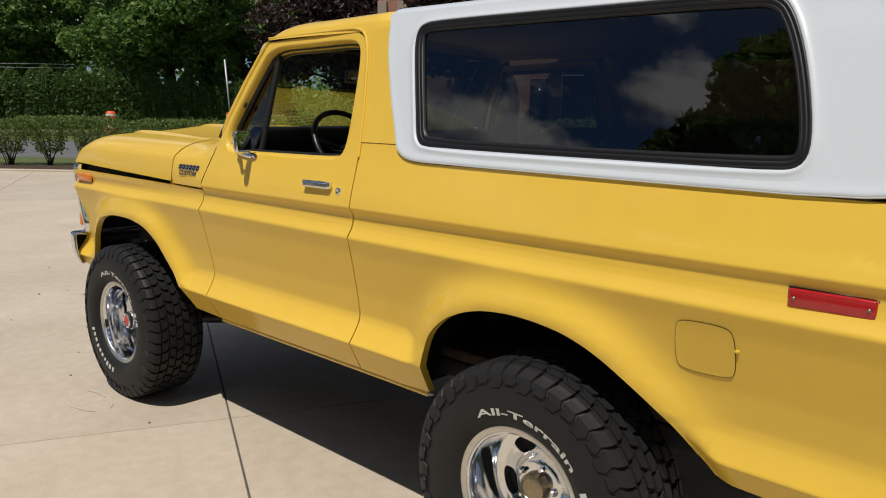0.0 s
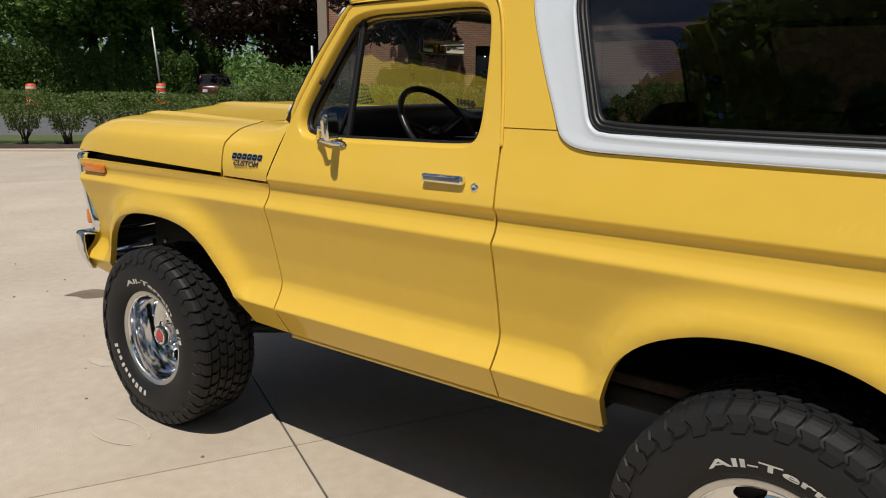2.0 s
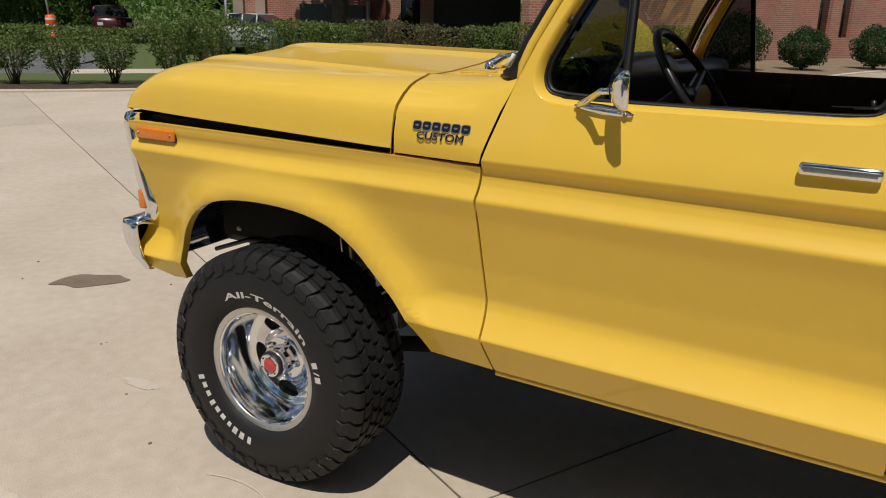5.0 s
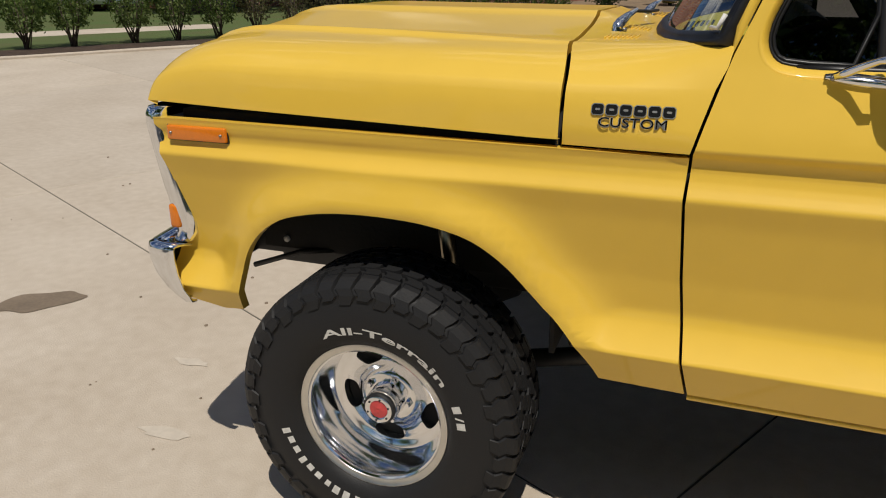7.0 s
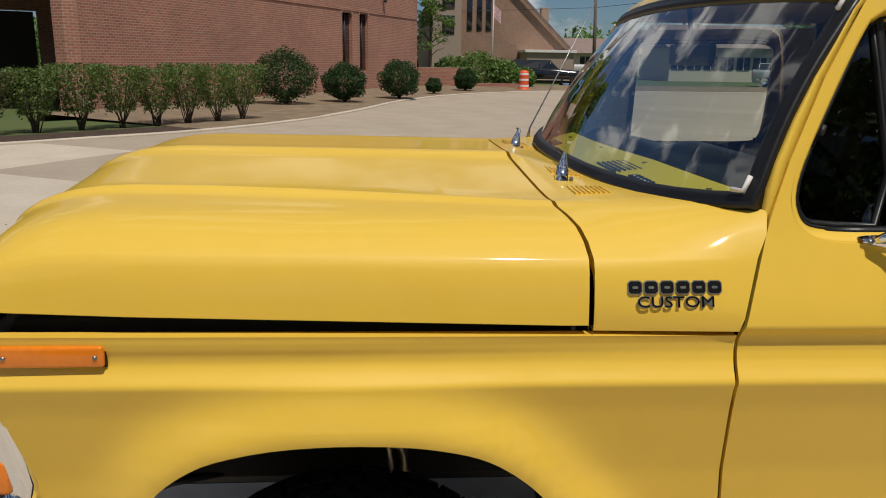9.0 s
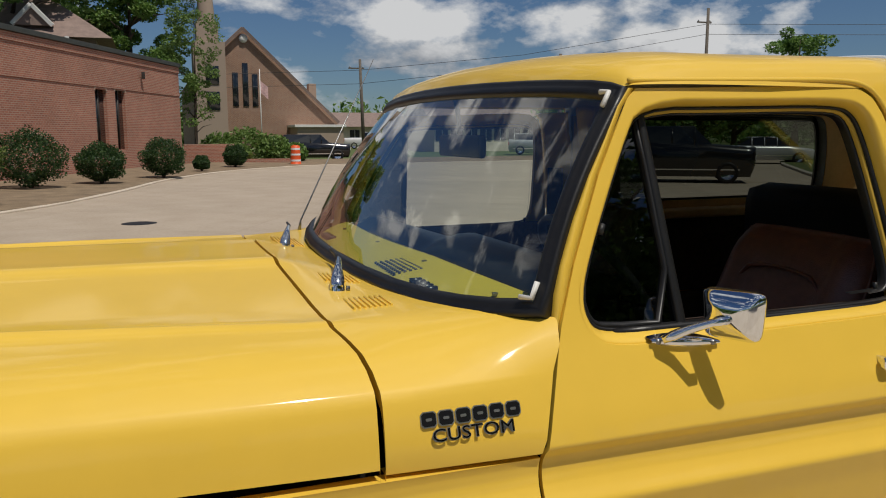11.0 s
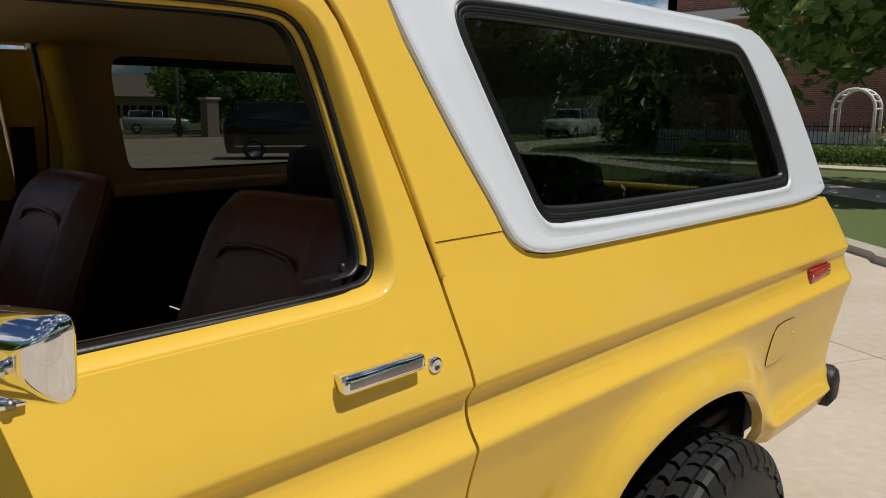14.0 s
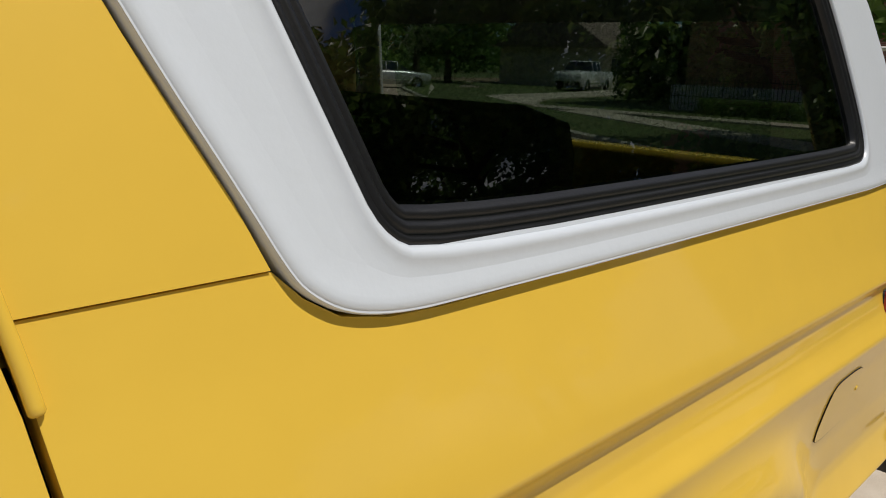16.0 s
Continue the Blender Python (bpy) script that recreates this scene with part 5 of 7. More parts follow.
    def bar(a0, a1, r0, r1, slant=0.0):
        q = []
        for r, an in ((r0, a0), (r1, a0 + slant), (r1, a1 + slant), (r0, a1)):
            y = -float(np.interp(r, [.240, .262, .290, .315], [.098, .1035, .105, .103])) - .0014
            q.append(bars.verts.new((r * math.sin(an), y, r * math.cos(an))))
        bars.faces.new(q)

    for a0, a1, sl in ((1.19, 1.265, 0), (1.305, 1.325, .03), (1.37, 1.445, 0)):
        bar(a0, a1, .254, .278, sl)
    for k in range(10):
        a = math.radians(188) + k * .122
        bar(a, a + (.075 if k % 3 else .058), .254, .279 if k in (0, 1, 2, 6, 9) else .272)
    for b in (lt, bars):
        bmesh.ops.recalc_face_normals(b, faces=b.faces)
        if sum(f.normal.y for f in b.faces) > 0:
            bmesh.ops.reverse_faces(b, faces=b.faces[:])
    made["sidewall_marks"] = bars
    made["sidewall_lettering"] = lt
    # hub: chrome sleeve, black ring, red cap
    made["hub"] = lathe([(.052, .034), (.050, .0), (.0485, -.018), (.045, -.022), (.040, -.022), (.038, .0)], 36)
    made["hub_ring"] = lathe([(.043, -.018), (.0465, -.022), (.0465, -.031), (.043, -.034), (.036, -.033), (.036, -.01)], 36)
    made["hub_face"] = lathe([(.041, -.030), (.040, -.0375), (.036, -.0395), (.029, -.0385), (.026, -.0360), (.024, -.034)], 36)
    made["hub_cap"] = lathe([(0, -.0375), (.005, -.0400), (.010, -.0400), (.016, -.0380), (.024, -.0375), (.027, -.0345)], 32)
    made["axle_hub"] = lathe([(.048, .032), (.046, .006), (.043, -.002), (.036, -.004), (.034, -.001), (.030, -.002), (.012, -.003), (.0, -.003)], 36)
    made["hub_bolt"] = lathe([(0, -.0415), (.0030, -.0410), (.0034, -.037)], 8)
    nut = bmesh.new()
    add_lathe(nut, [(0, -.022), (.006, -.022), (.0095, -.015), (.0115, -.003), (.0120, .012)], 6)
    bmesh.ops.recalc_face_normals(nut, faces=nut.faces)
    made["lug_nut"] = nut
    return made


WHEEL_MATS = {"wheel": ALLOY, "rim_lip": LIP, "axle_hub": GOLD, "brake_drum": DARK, "tyre": TYRE, "tread": TYRE, "sidewall_lettering": LETTER, "sidewall_marks": LETTER, "hub": ALLOY, "hub_ring": BLACK, "hub_face": CHROME, "hub_bolt": BLACK, "hub_cap": REDCAP, "lug_nut": CHROME}
WHEEL_LABELS = {"rim_lip": "flat brushed rim lip", "axle_hub": "tan-grey cast axle hub", "wheel": "polished slotted aluminium wheel", "tyre": "wide black all-terrain tyre", "sidewall_lettering": "raised white sidewall lettering", "hub_cap": "red locking hub cap", "tread": "blocky tread with shoulder lugs"}
meshes = {}
for key, bm in wheel_meshes().items():
    me = bpy.data.meshes.new(key)
    bm.to_mesh(me); bm.free()
    me.materials.append(WHEEL_MATS[key])
    if key not in ("lug_nut", "tread", "sidewall_lettering", "sidewall_marks"):
        me.shade_smooth()
        me.set_sharp_from_angle(angle=radians(38))
    meshes[key] = me
for x, spin in ((0.0, 0.0), (WHEELBASE, -.06)):
    for s in (1, -1):
        m = Matrix.Translation((x, (-.034 if x > 1 else 0) if s > 0 else 2 * MID + (.034 if x > 1 else 0), HUB)) @ pose(0, 0, 0, 0, 0, 0 if s > 0 else 180) @ pose(0, 0, 0, 0, math.degrees(spin), 0)
        root = new("wheel", meshes["wheel"])
        root.parent, root.matrix_basis = truck, m
        tagged(root, WHEEL_LABELS["wheel"])
        for key in ("rim_lip", "brake_drum", "tyre", "tread", "sidewall_lettering", "sidewall_marks") + (("hub", "hub_ring", "hub_face", "hub_cap") if x < 1 else ("axle_hub",)):
            ob = new(key, meshes[key])
            ob.parent = root
            if key in WHEEL_LABELS:
                tagged(ob, WHEEL_LABELS[key])
            if key in ("tread", "sidewall_lettering", "sidewall_marks"):
                tagged(ob, WHEEL_LABELS.get(key, "raised white marks"), kind="stuff")
        for k in range(5):
            a = k * math.tau / 5 + .35
            ob = new("lug_nut", meshes["lug_nut"])
            ob.parent, ob.location = root, (.064 * math.sin(a), .034, .064 * math.cos(a))
        for k in range(6 if x < 1 else 0):
            a = k * math.tau / 6 + .2
            ob = new("hub_bolt", meshes["hub_bolt"])
            ob.parent, ob.location = root, (.0325 * math.sin(a), 0, .0325 * math.cos(a))

# cabin
rows = []
for x, z in ((.60, 1.335), (.625, 1.360), (.66, 1.372), (.72, 1.381), (.765, 1.386), (.80, 1.389), (.825, 1.385), (.83, 1.33)):
    row = []
    for y in np.linspace(.16, 1.84, 25):
        edge = float(np.interp(min(y, 2 * MID - y), [p[1] for p in WS_LOW], [p[0] for p in WS_LOW])) + .012
        row.append((edge + (x - .60) / .23 * (.83 + .03 * abs(y - MID) ** 2 - edge), y, z - LEAN * max(0.0, y - .8)))
    rows.append(row)
db = grid(rows)
bmesh.ops.recalc_face_normals(db, faces=db.faces)
dash = part("dashboard", db, material("lime-yellow dash pad", (0.55, 0.44, 0.045), 0.6, vary=0.06, scale=6.0, bump=0.1), truck, "yellow dashboard top with black vents")
for k in range(5):
    for y in (.42, 1.42):
        part("dash_vent", box((.672, y + k * .026, 1.366 - (.014 if y > 1 else 0)), (.700, y + .012 + k * .026, 1.3815 - (.014 if y > 1 else 0))), PLASTIC, dash)
vt = bmesh.new()
for i in range(6):
    for j in range(10):
        add_box(vt, (.665 + i * .014, .64 + j * .018, 1.368), (.671 + i * .014, .648 + j * .018, 1.3775 + i * .0012), 0)
tagged(part("speaker_grille", vt, PLASTIC, dash, "black speaker holes in the dash"), "black speaker holes in the dash", kind="stuff")
for k in range(4):
    part("dash_screw", lathe([(0, -.004), (.006, -.003), (.007, .002)], 10, "z", (.772, .28 + .44 * k, 1.3868 - LEAN * max(0.0, .44 * k - .52))), STEEL, dash)
pad = grid([[(x + .03 * abs(y - MID) ** 2 * (x < .9), y, z - LEAN * max(0.0, y - .8) - (.030 * min(1.0, max(0.0, (y - .86) / .14)) if z > 1.39 else 0)) for y in np.linspace(.17, 1.83, 41)]
            for x, z in ((.835, 1.28), (.832, 1.375), (.850, 1.402), (.885, 1.424), (.925, 1.436), (.960, 1.437), (.985, 1.428), (.996, 1.405), (.992, 1.36), (.980, 1.28))])
bmesh.ops.recalc_face_normals(pad, faces=pad.faces)
part("dash_pad", pad, PLASTIC, dash, "black padded dash hood")
part("dash_face", box((.90, .16, 1.06), (.975, 1.84, 1.345), .02), PLASTIC, dash)
part("dash_panel", box((.970, 1.05, 1.12), (.985, 1.60, 1.30), .01), PAINT_INNER_SHADE, dash)
ST = Vector((1.160, .53, 1.350))
sa = Vector((.80, 0, .60)).normalized()
su_, sv_ = Vector((0, 1, 0)), Vector((-.60, 0, .80))
rim = [ST + su_ * .19 * math.cos(a) + sv_ * .19 * math.sin(a) for a in np.linspace(0, math.tau, 40, endpoint=False)]
wheel_ob = part("steering_wheel", tube(rim, .0125, 10, closed=True), PLASTIC, truck, "black steering wheel")
sp = bmesh.new()
for a in (.25, math.pi - .25):
    add_tube(sp, [ST + su_ * .19 * math.cos(a) + sv_ * .19 * math.sin(a), ST + su_ * .05 * math.cos(a) - sa * .03, ST - sa * .035], [.012, .018, .03], 8)
add_tube(sp, [ST - sa * .02, ST - sa * .35], .03, 10)
part("steering_column", sp, PLASTIC, wheel_ob)


def cabin_seat(y0, x0, label):
    """A bucket seat: rounded back with side bolsters, a sewn insert with piping, cushion and base."""
    def front(t, u):
        x = x0 + .20 * t ** 1.2
        edge = (1 - min(1.0, abs(u)) ** 5) ** .5
        top = (1 - max(0.0, (t - .80) / .20) ** 3) ** .5
        return x - (.078 - .03 * t) * edge * top - .020 * math.exp(-((abs(u) - .74) / .16) ** 2) * top + .012 * math.exp(-((abs(u) - .57) / .035) ** 2)

    def half(t):
        return .265 - .022 * t - .035 * max(0.0, (t - .80) / .20) ** 2.5

    rows = []
    for t in np.concatenate([np.linspace(0, .8, 16), np.linspace(.84, 1.0, 9)]):
        z, w = .86 + .585 * t, half(t)
        top = (1 - max(0.0, (t - .80) / .20) ** 3) ** .5
        us = np.sin(np.linspace(-math.pi / 2, math.pi / 2, 29))
        ring = [(front(t, u), y0 + w * u, z - .012 * u * u * max(0.0, t - .6)) for u in us]
        ring += [(x0 + .20 * t ** 1.2 + (.075 - .02 * t) * (1 - abs(u) ** 4) ** .5 * top, y0 + w * u, z - .012 * u * u * max(0.0, t - .6)) for u in us[-2:0:-1]]
        rows.append(ring)
    bm = grid(rows, close=True)
    bm.verts.ensure_lookup_table()
    bm.faces.new(bm.verts[-len(rows[0]):])
    bmesh.ops.recalc_face_normals(bm, faces=bm.faces)
    back = part("seat", bm, VINYL, truck, label)
    seam = [(front(t, -.57) - .004, y0 - .57 * half(t), .86 + .585 * t) for t in np.linspace(.06, .76, 12)]
    seam += [(front(.80, u) - .005, y0 + u * half(.8), .86 + .585 * (.80 + .035 * (1 - (u / .57) ** 2))) for u in np.linspace(-.45, .45, 9)]
    seam += [(front(t, .57) - .004, y0 + .57 * half(t), .86 + .585 * t) for t in np.linspace(.76, .06, 12)]
    part("seat_piping", tube(seam, .0055, 8), VINYL, back)
    rim_ = [(front(t, .97) + .012, y0 + s_ * .985 * half(t), .86 + .585 * t) for s_, ts in ((-1, np.linspace(0, .97, 14)), (1, np.linspace(.97, 0, 14))) for t in ts]
    part("seat_piping", tube(rim_, .005, 8), VINYL, back)
    cu = box((x0 - .46, y0 - .26, .76), (x0 + .05, y0 + .26, .93), .05)
    part("seat_cushion", cu, VINYL, back)
    part("seat_base", box((x0 - .4, y0 - .2, .66), (x0, y0 + .2, .77), .02), DARK, back)


cabin_seat(.50, 1.62, "brown vinyl driver's bucket seat")
cabin_seat(1.45, 1.56, "brown vinyl passenger bucket seat")
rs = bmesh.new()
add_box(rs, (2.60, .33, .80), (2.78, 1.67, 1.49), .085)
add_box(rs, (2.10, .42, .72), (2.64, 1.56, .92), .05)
part("rear_seat", rs, VINYL_SHADE, truck, "rear bench seat, brown vinyl darkened for shade")
for a, b in (((.95, 1.868, .70), (1.74, 1.885, 1.33)), ((1.80, 1.868, .965), (3.55, 1.885, 1.33)), ((1.80, .115, .965), (3.55, .130, 1.33)), ((1.78, 1.79, 1.32), (3.5, 1.90, 1.36))):
    part("inner_panel", box(a, b, .01), INTRIM if a[2] > 1.3 else CARPET, truck, "tan inner rail" if a[2] > 1.3 else "dark inner body panel")
arm = bmesh.new()
add_box(arm, (1.10, 1.82, 1.02), (1.50, 1.872, 1.09), .015)
add_box(arm, (1.20, 1.86, 1.20), (1.26, 1.872, 1.28), .005)
part("armrest", arm, PLASTIC, truck)
idoor = bmesh.new()
add_box(idoor, (.86, .118, .70), (1.70, .130, 1.34), .01)
part("inner_door_trim", idoor, CARPET, truck)
fl = bmesh.new()
add_box(fl, (.58, .13, .66), (3.58, 1.87, .70), .01)
add_box(fl, (.57, .13, .70), (.60, 1.87, 1.33), .01)
part("carpet", fl, CARPET, truck, "dark brown carpet")
hrow = []
for x in (1.02, 1.2, 1.5, 1.78, 2.4, 3.0, 3.36):
    hrow.append([(x, y, 1.80 + .075 * (1 - ((y - MID) / .80) ** 4)) for y in np.linspace(.235, 1.765, 15)])
hl = grid(hrow)
part("headliner", hl, HEADLINER, truck, "tan headliner")
rv = part("rear_view_mirror", box((.915, .70, 1.645), (.935, 1.00, 1.705), .008), PLASTIC, truck, "black-backed rear-view mirror")
part("mirror_face", box((.9355, .706, 1.650), (.9375, .994, 1.70), .001), MIRROR, rv)
part("mirror_stem", tube([(.925, .855, 1.70), (.935, .90, 1.77), (.945, .95, 1.815)], .007, 8), PLASTIC, rv)
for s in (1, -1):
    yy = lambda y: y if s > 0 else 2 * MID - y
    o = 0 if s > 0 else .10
    part("inner_pillar", tube([(1.80 + o, yy(.19), 1.32), (1.79 + o, yy(.22), 1.50), (1.74 + o, yy(.27), 1.70), (1.70 + o, yy(.32), 1.80)], [.04, .035, .035, .035], 10), PAINT_INNER_SHADE, truck)


# ---- the ground: concrete lot with joints, kerbs, beds, road and lawn ----
def unit(v):
    n = math.hypot(*v)
    return (v[0] / n, v[1] / n)


def ribbon(name, curve, off0, off1, z0, z1, mat, label="", kind="structure", rough=0.0):
    """A strip along a line, between two offsets to the left of its course, with turned-down edges."""
    pts = dense(curve, 4)
    rows = [[], [], [], []]
    rnd = random.Random(len(name))
    for i, p in enumerate(pts):
        a, b = pts[max(0, i - 1)], pts[min(len(pts) - 1, i + 1)]
        t = unit((b[0] - a[0], b[1] - a[1]))
        n = (-t[1], t[0])
        for k, (o, z) in enumerate(((off0, z0 - .2), (off0, z0), (off1, z1), (off1, z1 - .2))):
            o2 = o + rnd.uniform(-rough, rough)
            rows[k].append((p[0] + n[0] * o2, p[1] + n[1] * o2, z))
    bm = grid(rows)
    bmesh.ops.recalc_face_normals(bm, faces=bm.faces)
    if sum(f.normal.z for f in bm.faces) < 0:
        bmesh.ops.reverse_faces(bm, faces=bm.faces[:])
    ob = part(name, bm, mat, None, "", smooth=False)
    return tagged(ob, label, kind=kind)


ground = raw("ground", [(-700, -700, -.04), (700, -700, -.04), (700, 700, -.04), (-700, 700, -.04)], [(0, 1, 2, 3)], GRASS, smooth=False)
tagged(ground, "flat green lawn reaching to the horizon", kind="structure")
KERB_A = [(-75, -26), (-42, -13), (-26, -4.6), (-15.6, 4.4), (-13.3, 6.3), (-12.2, 7.4), (-9.6, 10.8), (-8.3, 12.2), (-7.2, 13.0), (-5.6, 14.5), (-4, 16.2), (-2.2, 19.4), (-.7, 24), (.7, 29.5), (3.5, 35.5), (8, 40), (12.7, 41), (24, 41.5), (70, 42)]
KERB_B = [(60, 56), (36, 36), (27, 26), (20.5, 17), (14.2, 6.0), (10.76, 1.9), (9.93, 1.17), (7.8, -1.8), (6.0, -5.6), (3, -8), (-6, -9.4), (-24, -11.5), (-70, -30)]
ribbon("kerb_lot", KERB_A, 0, .14, .035, .055, CONCRETE, "low concrete kerb along the lot")
ribbon("bed_mulch", KERB_A[:11], .14, 1.05, .055, .07, MULCH, "dark mulch bed under the hedge", rough=.03)
ribbon("bed_soil", KERB_A[10:], .14, 5.6, .055, .16, DRYBED, "dry brown planting bed", rough=.05)
ribbon("lawn_strip", KERB_A[:11], 1.05, 4.2, .06, .05, GRASS, "strip of lawn behind the hedge")
ribbon("road", KERB_A[:6], 4.2, 15, .03, .03, ASPHALT, "grey asphalt road behind the hedge")
ribbon("pavement", KERB_A[5:8], 4.3, 5.9, .04, .04, CONCRETE, "pale concrete path behind the hedge")
ribbon("lawn_bank", [(-52, -4), (-43.5, 9.5), (-40.5, 15.6), (-37.6, 21.0), (-34.2, 26.0)], -3.2, 6, .14, .16, GRASS, "low grassy bank beyond the road")
ribbon("kerb_walk", KERB_B, 0, .16, .09, .12, KERB, "concrete kerb beside the walk")
ribbon("lawn_verge", KERB_B, .16, 3.4, .11, .06, GRASS, "strip of lawn beside the lot")
ribbon("pavement", KERB_B[3:9], 3.4, 4.9, .08, .08, CONCRETE, "pale concrete walk")
ribbon("pavement", KERB_B[8:], 3.4, 4.9, .08, .08, CONCRETE, "pale concrete path across the lawn")
far_path = [(26.2, -26), (26.2, 3), (25.8, 18)]
ribbon("pavement", far_path, -.7, .7, .02, .02, CONCRETE, "pale concrete path")
ribbon("driveway", [(26, 20), (31, 23), (38, 24.5), (48, 27), (70, 33)], -1.6, 1.6, .01, .01, CONCRETE, "pale concrete driveway across the lawn")

SLAB_U, SLAB_V = Vector((.891, -.454, 0)), Vector((.454, .891, 0))
JOINT_AT, SLAB_L, SLAB_W = Vector((.67, .155, 0)), 5.06, 2.94


def side_of(line, p):
    """Signed distance to an open line: positive to its left."""
    best, sign = 1e9, 1
    for a, b in zip(line, line[1:]):
        dx, dy = b[0] - a[0], b[1] - a[1]
        t = max(0.0, min(1.0, ((p[0] - a[0]) * dx + (p[1] - a[1]) * dy) / (dx * dx + dy * dy)))
        qx, qy = p[0] - a[0] - t * dx, p[1] - a[1] - t * dy
        d = math.hypot(qx, qy)
        if d < best:
            best, sign = d, 1 if dx * qy - dy * qx > 0 else -1
    return best * sign


rim_ = [*KERB_A[:18], (40, 41.8), *KERB_B[1:]]
lot = raw("lot_base", [(x, y, -.006) for x, y in rim_][::-1], [tuple(range(len(rim_)))], JOINT, smooth=False)
tagged(lot, "pale concrete parking lot with narrow joints", kind="structure")
sb = bmesh.new()
add_box(sb, (.0045, .0045, -.10), (SLAB_L - .0045, SLAB_W - .0045, 0), 0)
bmesh.ops.bevel(sb, geom=[e for e in sb.edges if all(v.co.z > -.01 for v in e.verts)], offset=.003, segments=1, affect="EDGES")
slab_mesh = bpy.data.meshes.new("slab")
sb.to_mesh(slab_mesh); sb.free()
slab_mesh.materials.append(CONCRETE)
# slabs with y > 8.5 and x > -7 take the darker, browner concrete
far_slab_mesh = slab_mesh.copy()
far_slab_mesh.materials.clear(); far_slab_mesh.materials.append(CONCRETE_FAR)
slab_turn = math.atan2(SLAB_U.y, SLAB_U.x)
for i in range(-12, 14):
    for j in range(-8, 18):
        o = JOINT_AT + SLAB_U * (i * SLAB_L) + SLAB_V * (j * SLAB_W)
        c = o + SLAB_U * SLAB_L / 2 + SLAB_V * SLAB_W / 2
        if side_of(KERB_A, c) > 2.6 or side_of(KERB_B, c) > 2.4 or c.x > 48 or c.x < -45 or c.y < -22:
            continue
        ob = new("slab", far_slab_mesh if c.y > 8.5 and c.x > -7 else slab_mesh)
        ob.parent = lot
        ob.location, ob.rotation_euler = o, (0, 0, slab_turn)


def flat_patch(name, outline, z, mat, label):
    bm = bmesh.new()
    bm.faces.new([bm.verts.new((x, y, z)) for x, y in outline])
    bm.normal_update()
    if bm.faces[:][0].normal.z < 0:
        bmesh.ops.reverse_faces(bm, faces=bm.faces[:])
    ob = part(name, bm, mat, lot, label, smooth=False)
    return ob


WET = material("damp oil stain", (0.21, 0.16, 0.11), 0.55, vary=0.25, scale=5.0, fine=60.0)
SCUFF = material("pale scuff", (0.56, 0.495, 0.41), 0.9, vary=0.10, scale=20.0)
rs_ = random.Random(3)
flat_patch("oil_stain", [(-2.27 + .165 * math.cos(a) * (1 + .12 * math.sin(3 * a)) + .05 * math.sin(a), .875 + .17 * math.sin(a) * (1 + .15 * math.cos(2 * a) + .10 * math.sin(5 * a)) + .05 * math.cos(a)) for a in np.linspace(0, math.tau, 28, endpoint=False)], .003, WET, "dark damp stain")
for x, y, r in ((-1.16, .62, .05), (-.93, .15, .06), (-.66, -.62, .05), (-1.35, -.55, .07), (-.95, -.95, .05), (1.6, -1.2, .05)):
    flat_patch("scuff", [(x + r * (1.6 + rs_.uniform(-.5, .5)) * math.cos(a), y + r * (.55 + rs_.uniform(-.25, .2)) * math.sin(a)) for a in np.linspace(0, math.tau, 12, endpoint=False)], .0025, SCUFF, "pale scuff mark")
grit, rg_ = bmesh.new(), random.Random(12)
for k in range(150):
    x, y, r = rg_.uniform(-4.5, 4.5), rg_.uniform(-1.6, 6.5), rg_.uniform(.003, .009)
    if not (-.8 < x < 3.9 and .1 < y < 1.9):
        add_lathe(grit, [(r * .2, r * .9), (r, r * .5), (r * 1.1, 0)], 5, "z", (x, y, .001))
tagged(part("grit", grit, WET, lot, "scattered specks of grit"), "scattered specks of grit", kind="stuff")
part("drain_cover", lathe([(0, .006), (.30, .006), (.33, .0), (.33, -.02)], 32, "z", (-.18, 14.9, 0)), BLACK, lot, "dark round drain cover")
for k in range(2):
    pts = [Vector((-.045 + .185 * math.cos(a), -.24 + .09 * math.sin(a), .003)) for a in np.linspace(.4 + k * 3.2, 2.4 + k * 3.4, 18)]
    rows = [[p + Vector((0, -.004, 0)) for p in pts], [p + Vector((0, .004, 0)) for p in pts]]
    g_ = grid(rows)
    bmesh.ops.recalc_face_normals(g_, faces=g_.faces)
    part("ring_mark", g_, SCUFF, lot, "faint pale ring mark", smooth=False)


# ---- plants ----
def leaf_mesh(centres, size, rng, flat=0.0, aspect=1.0):
    """Many small four-cornered leaves, each turned its own way."""
    n = len(centres)
    a = rng.normal(size=(n, 3))
    a[:, 2] = a[:, 2] * (1 - flat)
    a /= np.linalg.norm(a, axis=1)[:, None]
    b = np.cross(a, rng.normal(size=(n, 3)))
    b /= np.linalg.norm(b, axis=1)[:, None]
    s = (size * rng.uniform(.65, 1.35, n))[:, None]
    c = np.asarray(centres)
    fold = np.cross(a, b) * s * .18
    v = np.stack([c - a * s * aspect, c - b * s * .55 + fold, c + a * s * aspect, c + b * s * .55 + fold], 1).reshape(-1, 3)
    f = np.arange(4 * n).reshape(-1, 4)
    return v, f


def leaves(name, centres, size, mat, parent, rng, flat=0.0, aspect=1.0, label=""):
    v, f = leaf_mesh(centres, size, rng, flat, aspect)
    me = bpy.data.meshes.new(name)
    me.from_pydata(v.tolist(), [], f.tolist())
    me.materials.append(mat)
    ob = new(name, me)
    ob.parent = parent
    tagged(ob, label, kind="stuff")
    return ob


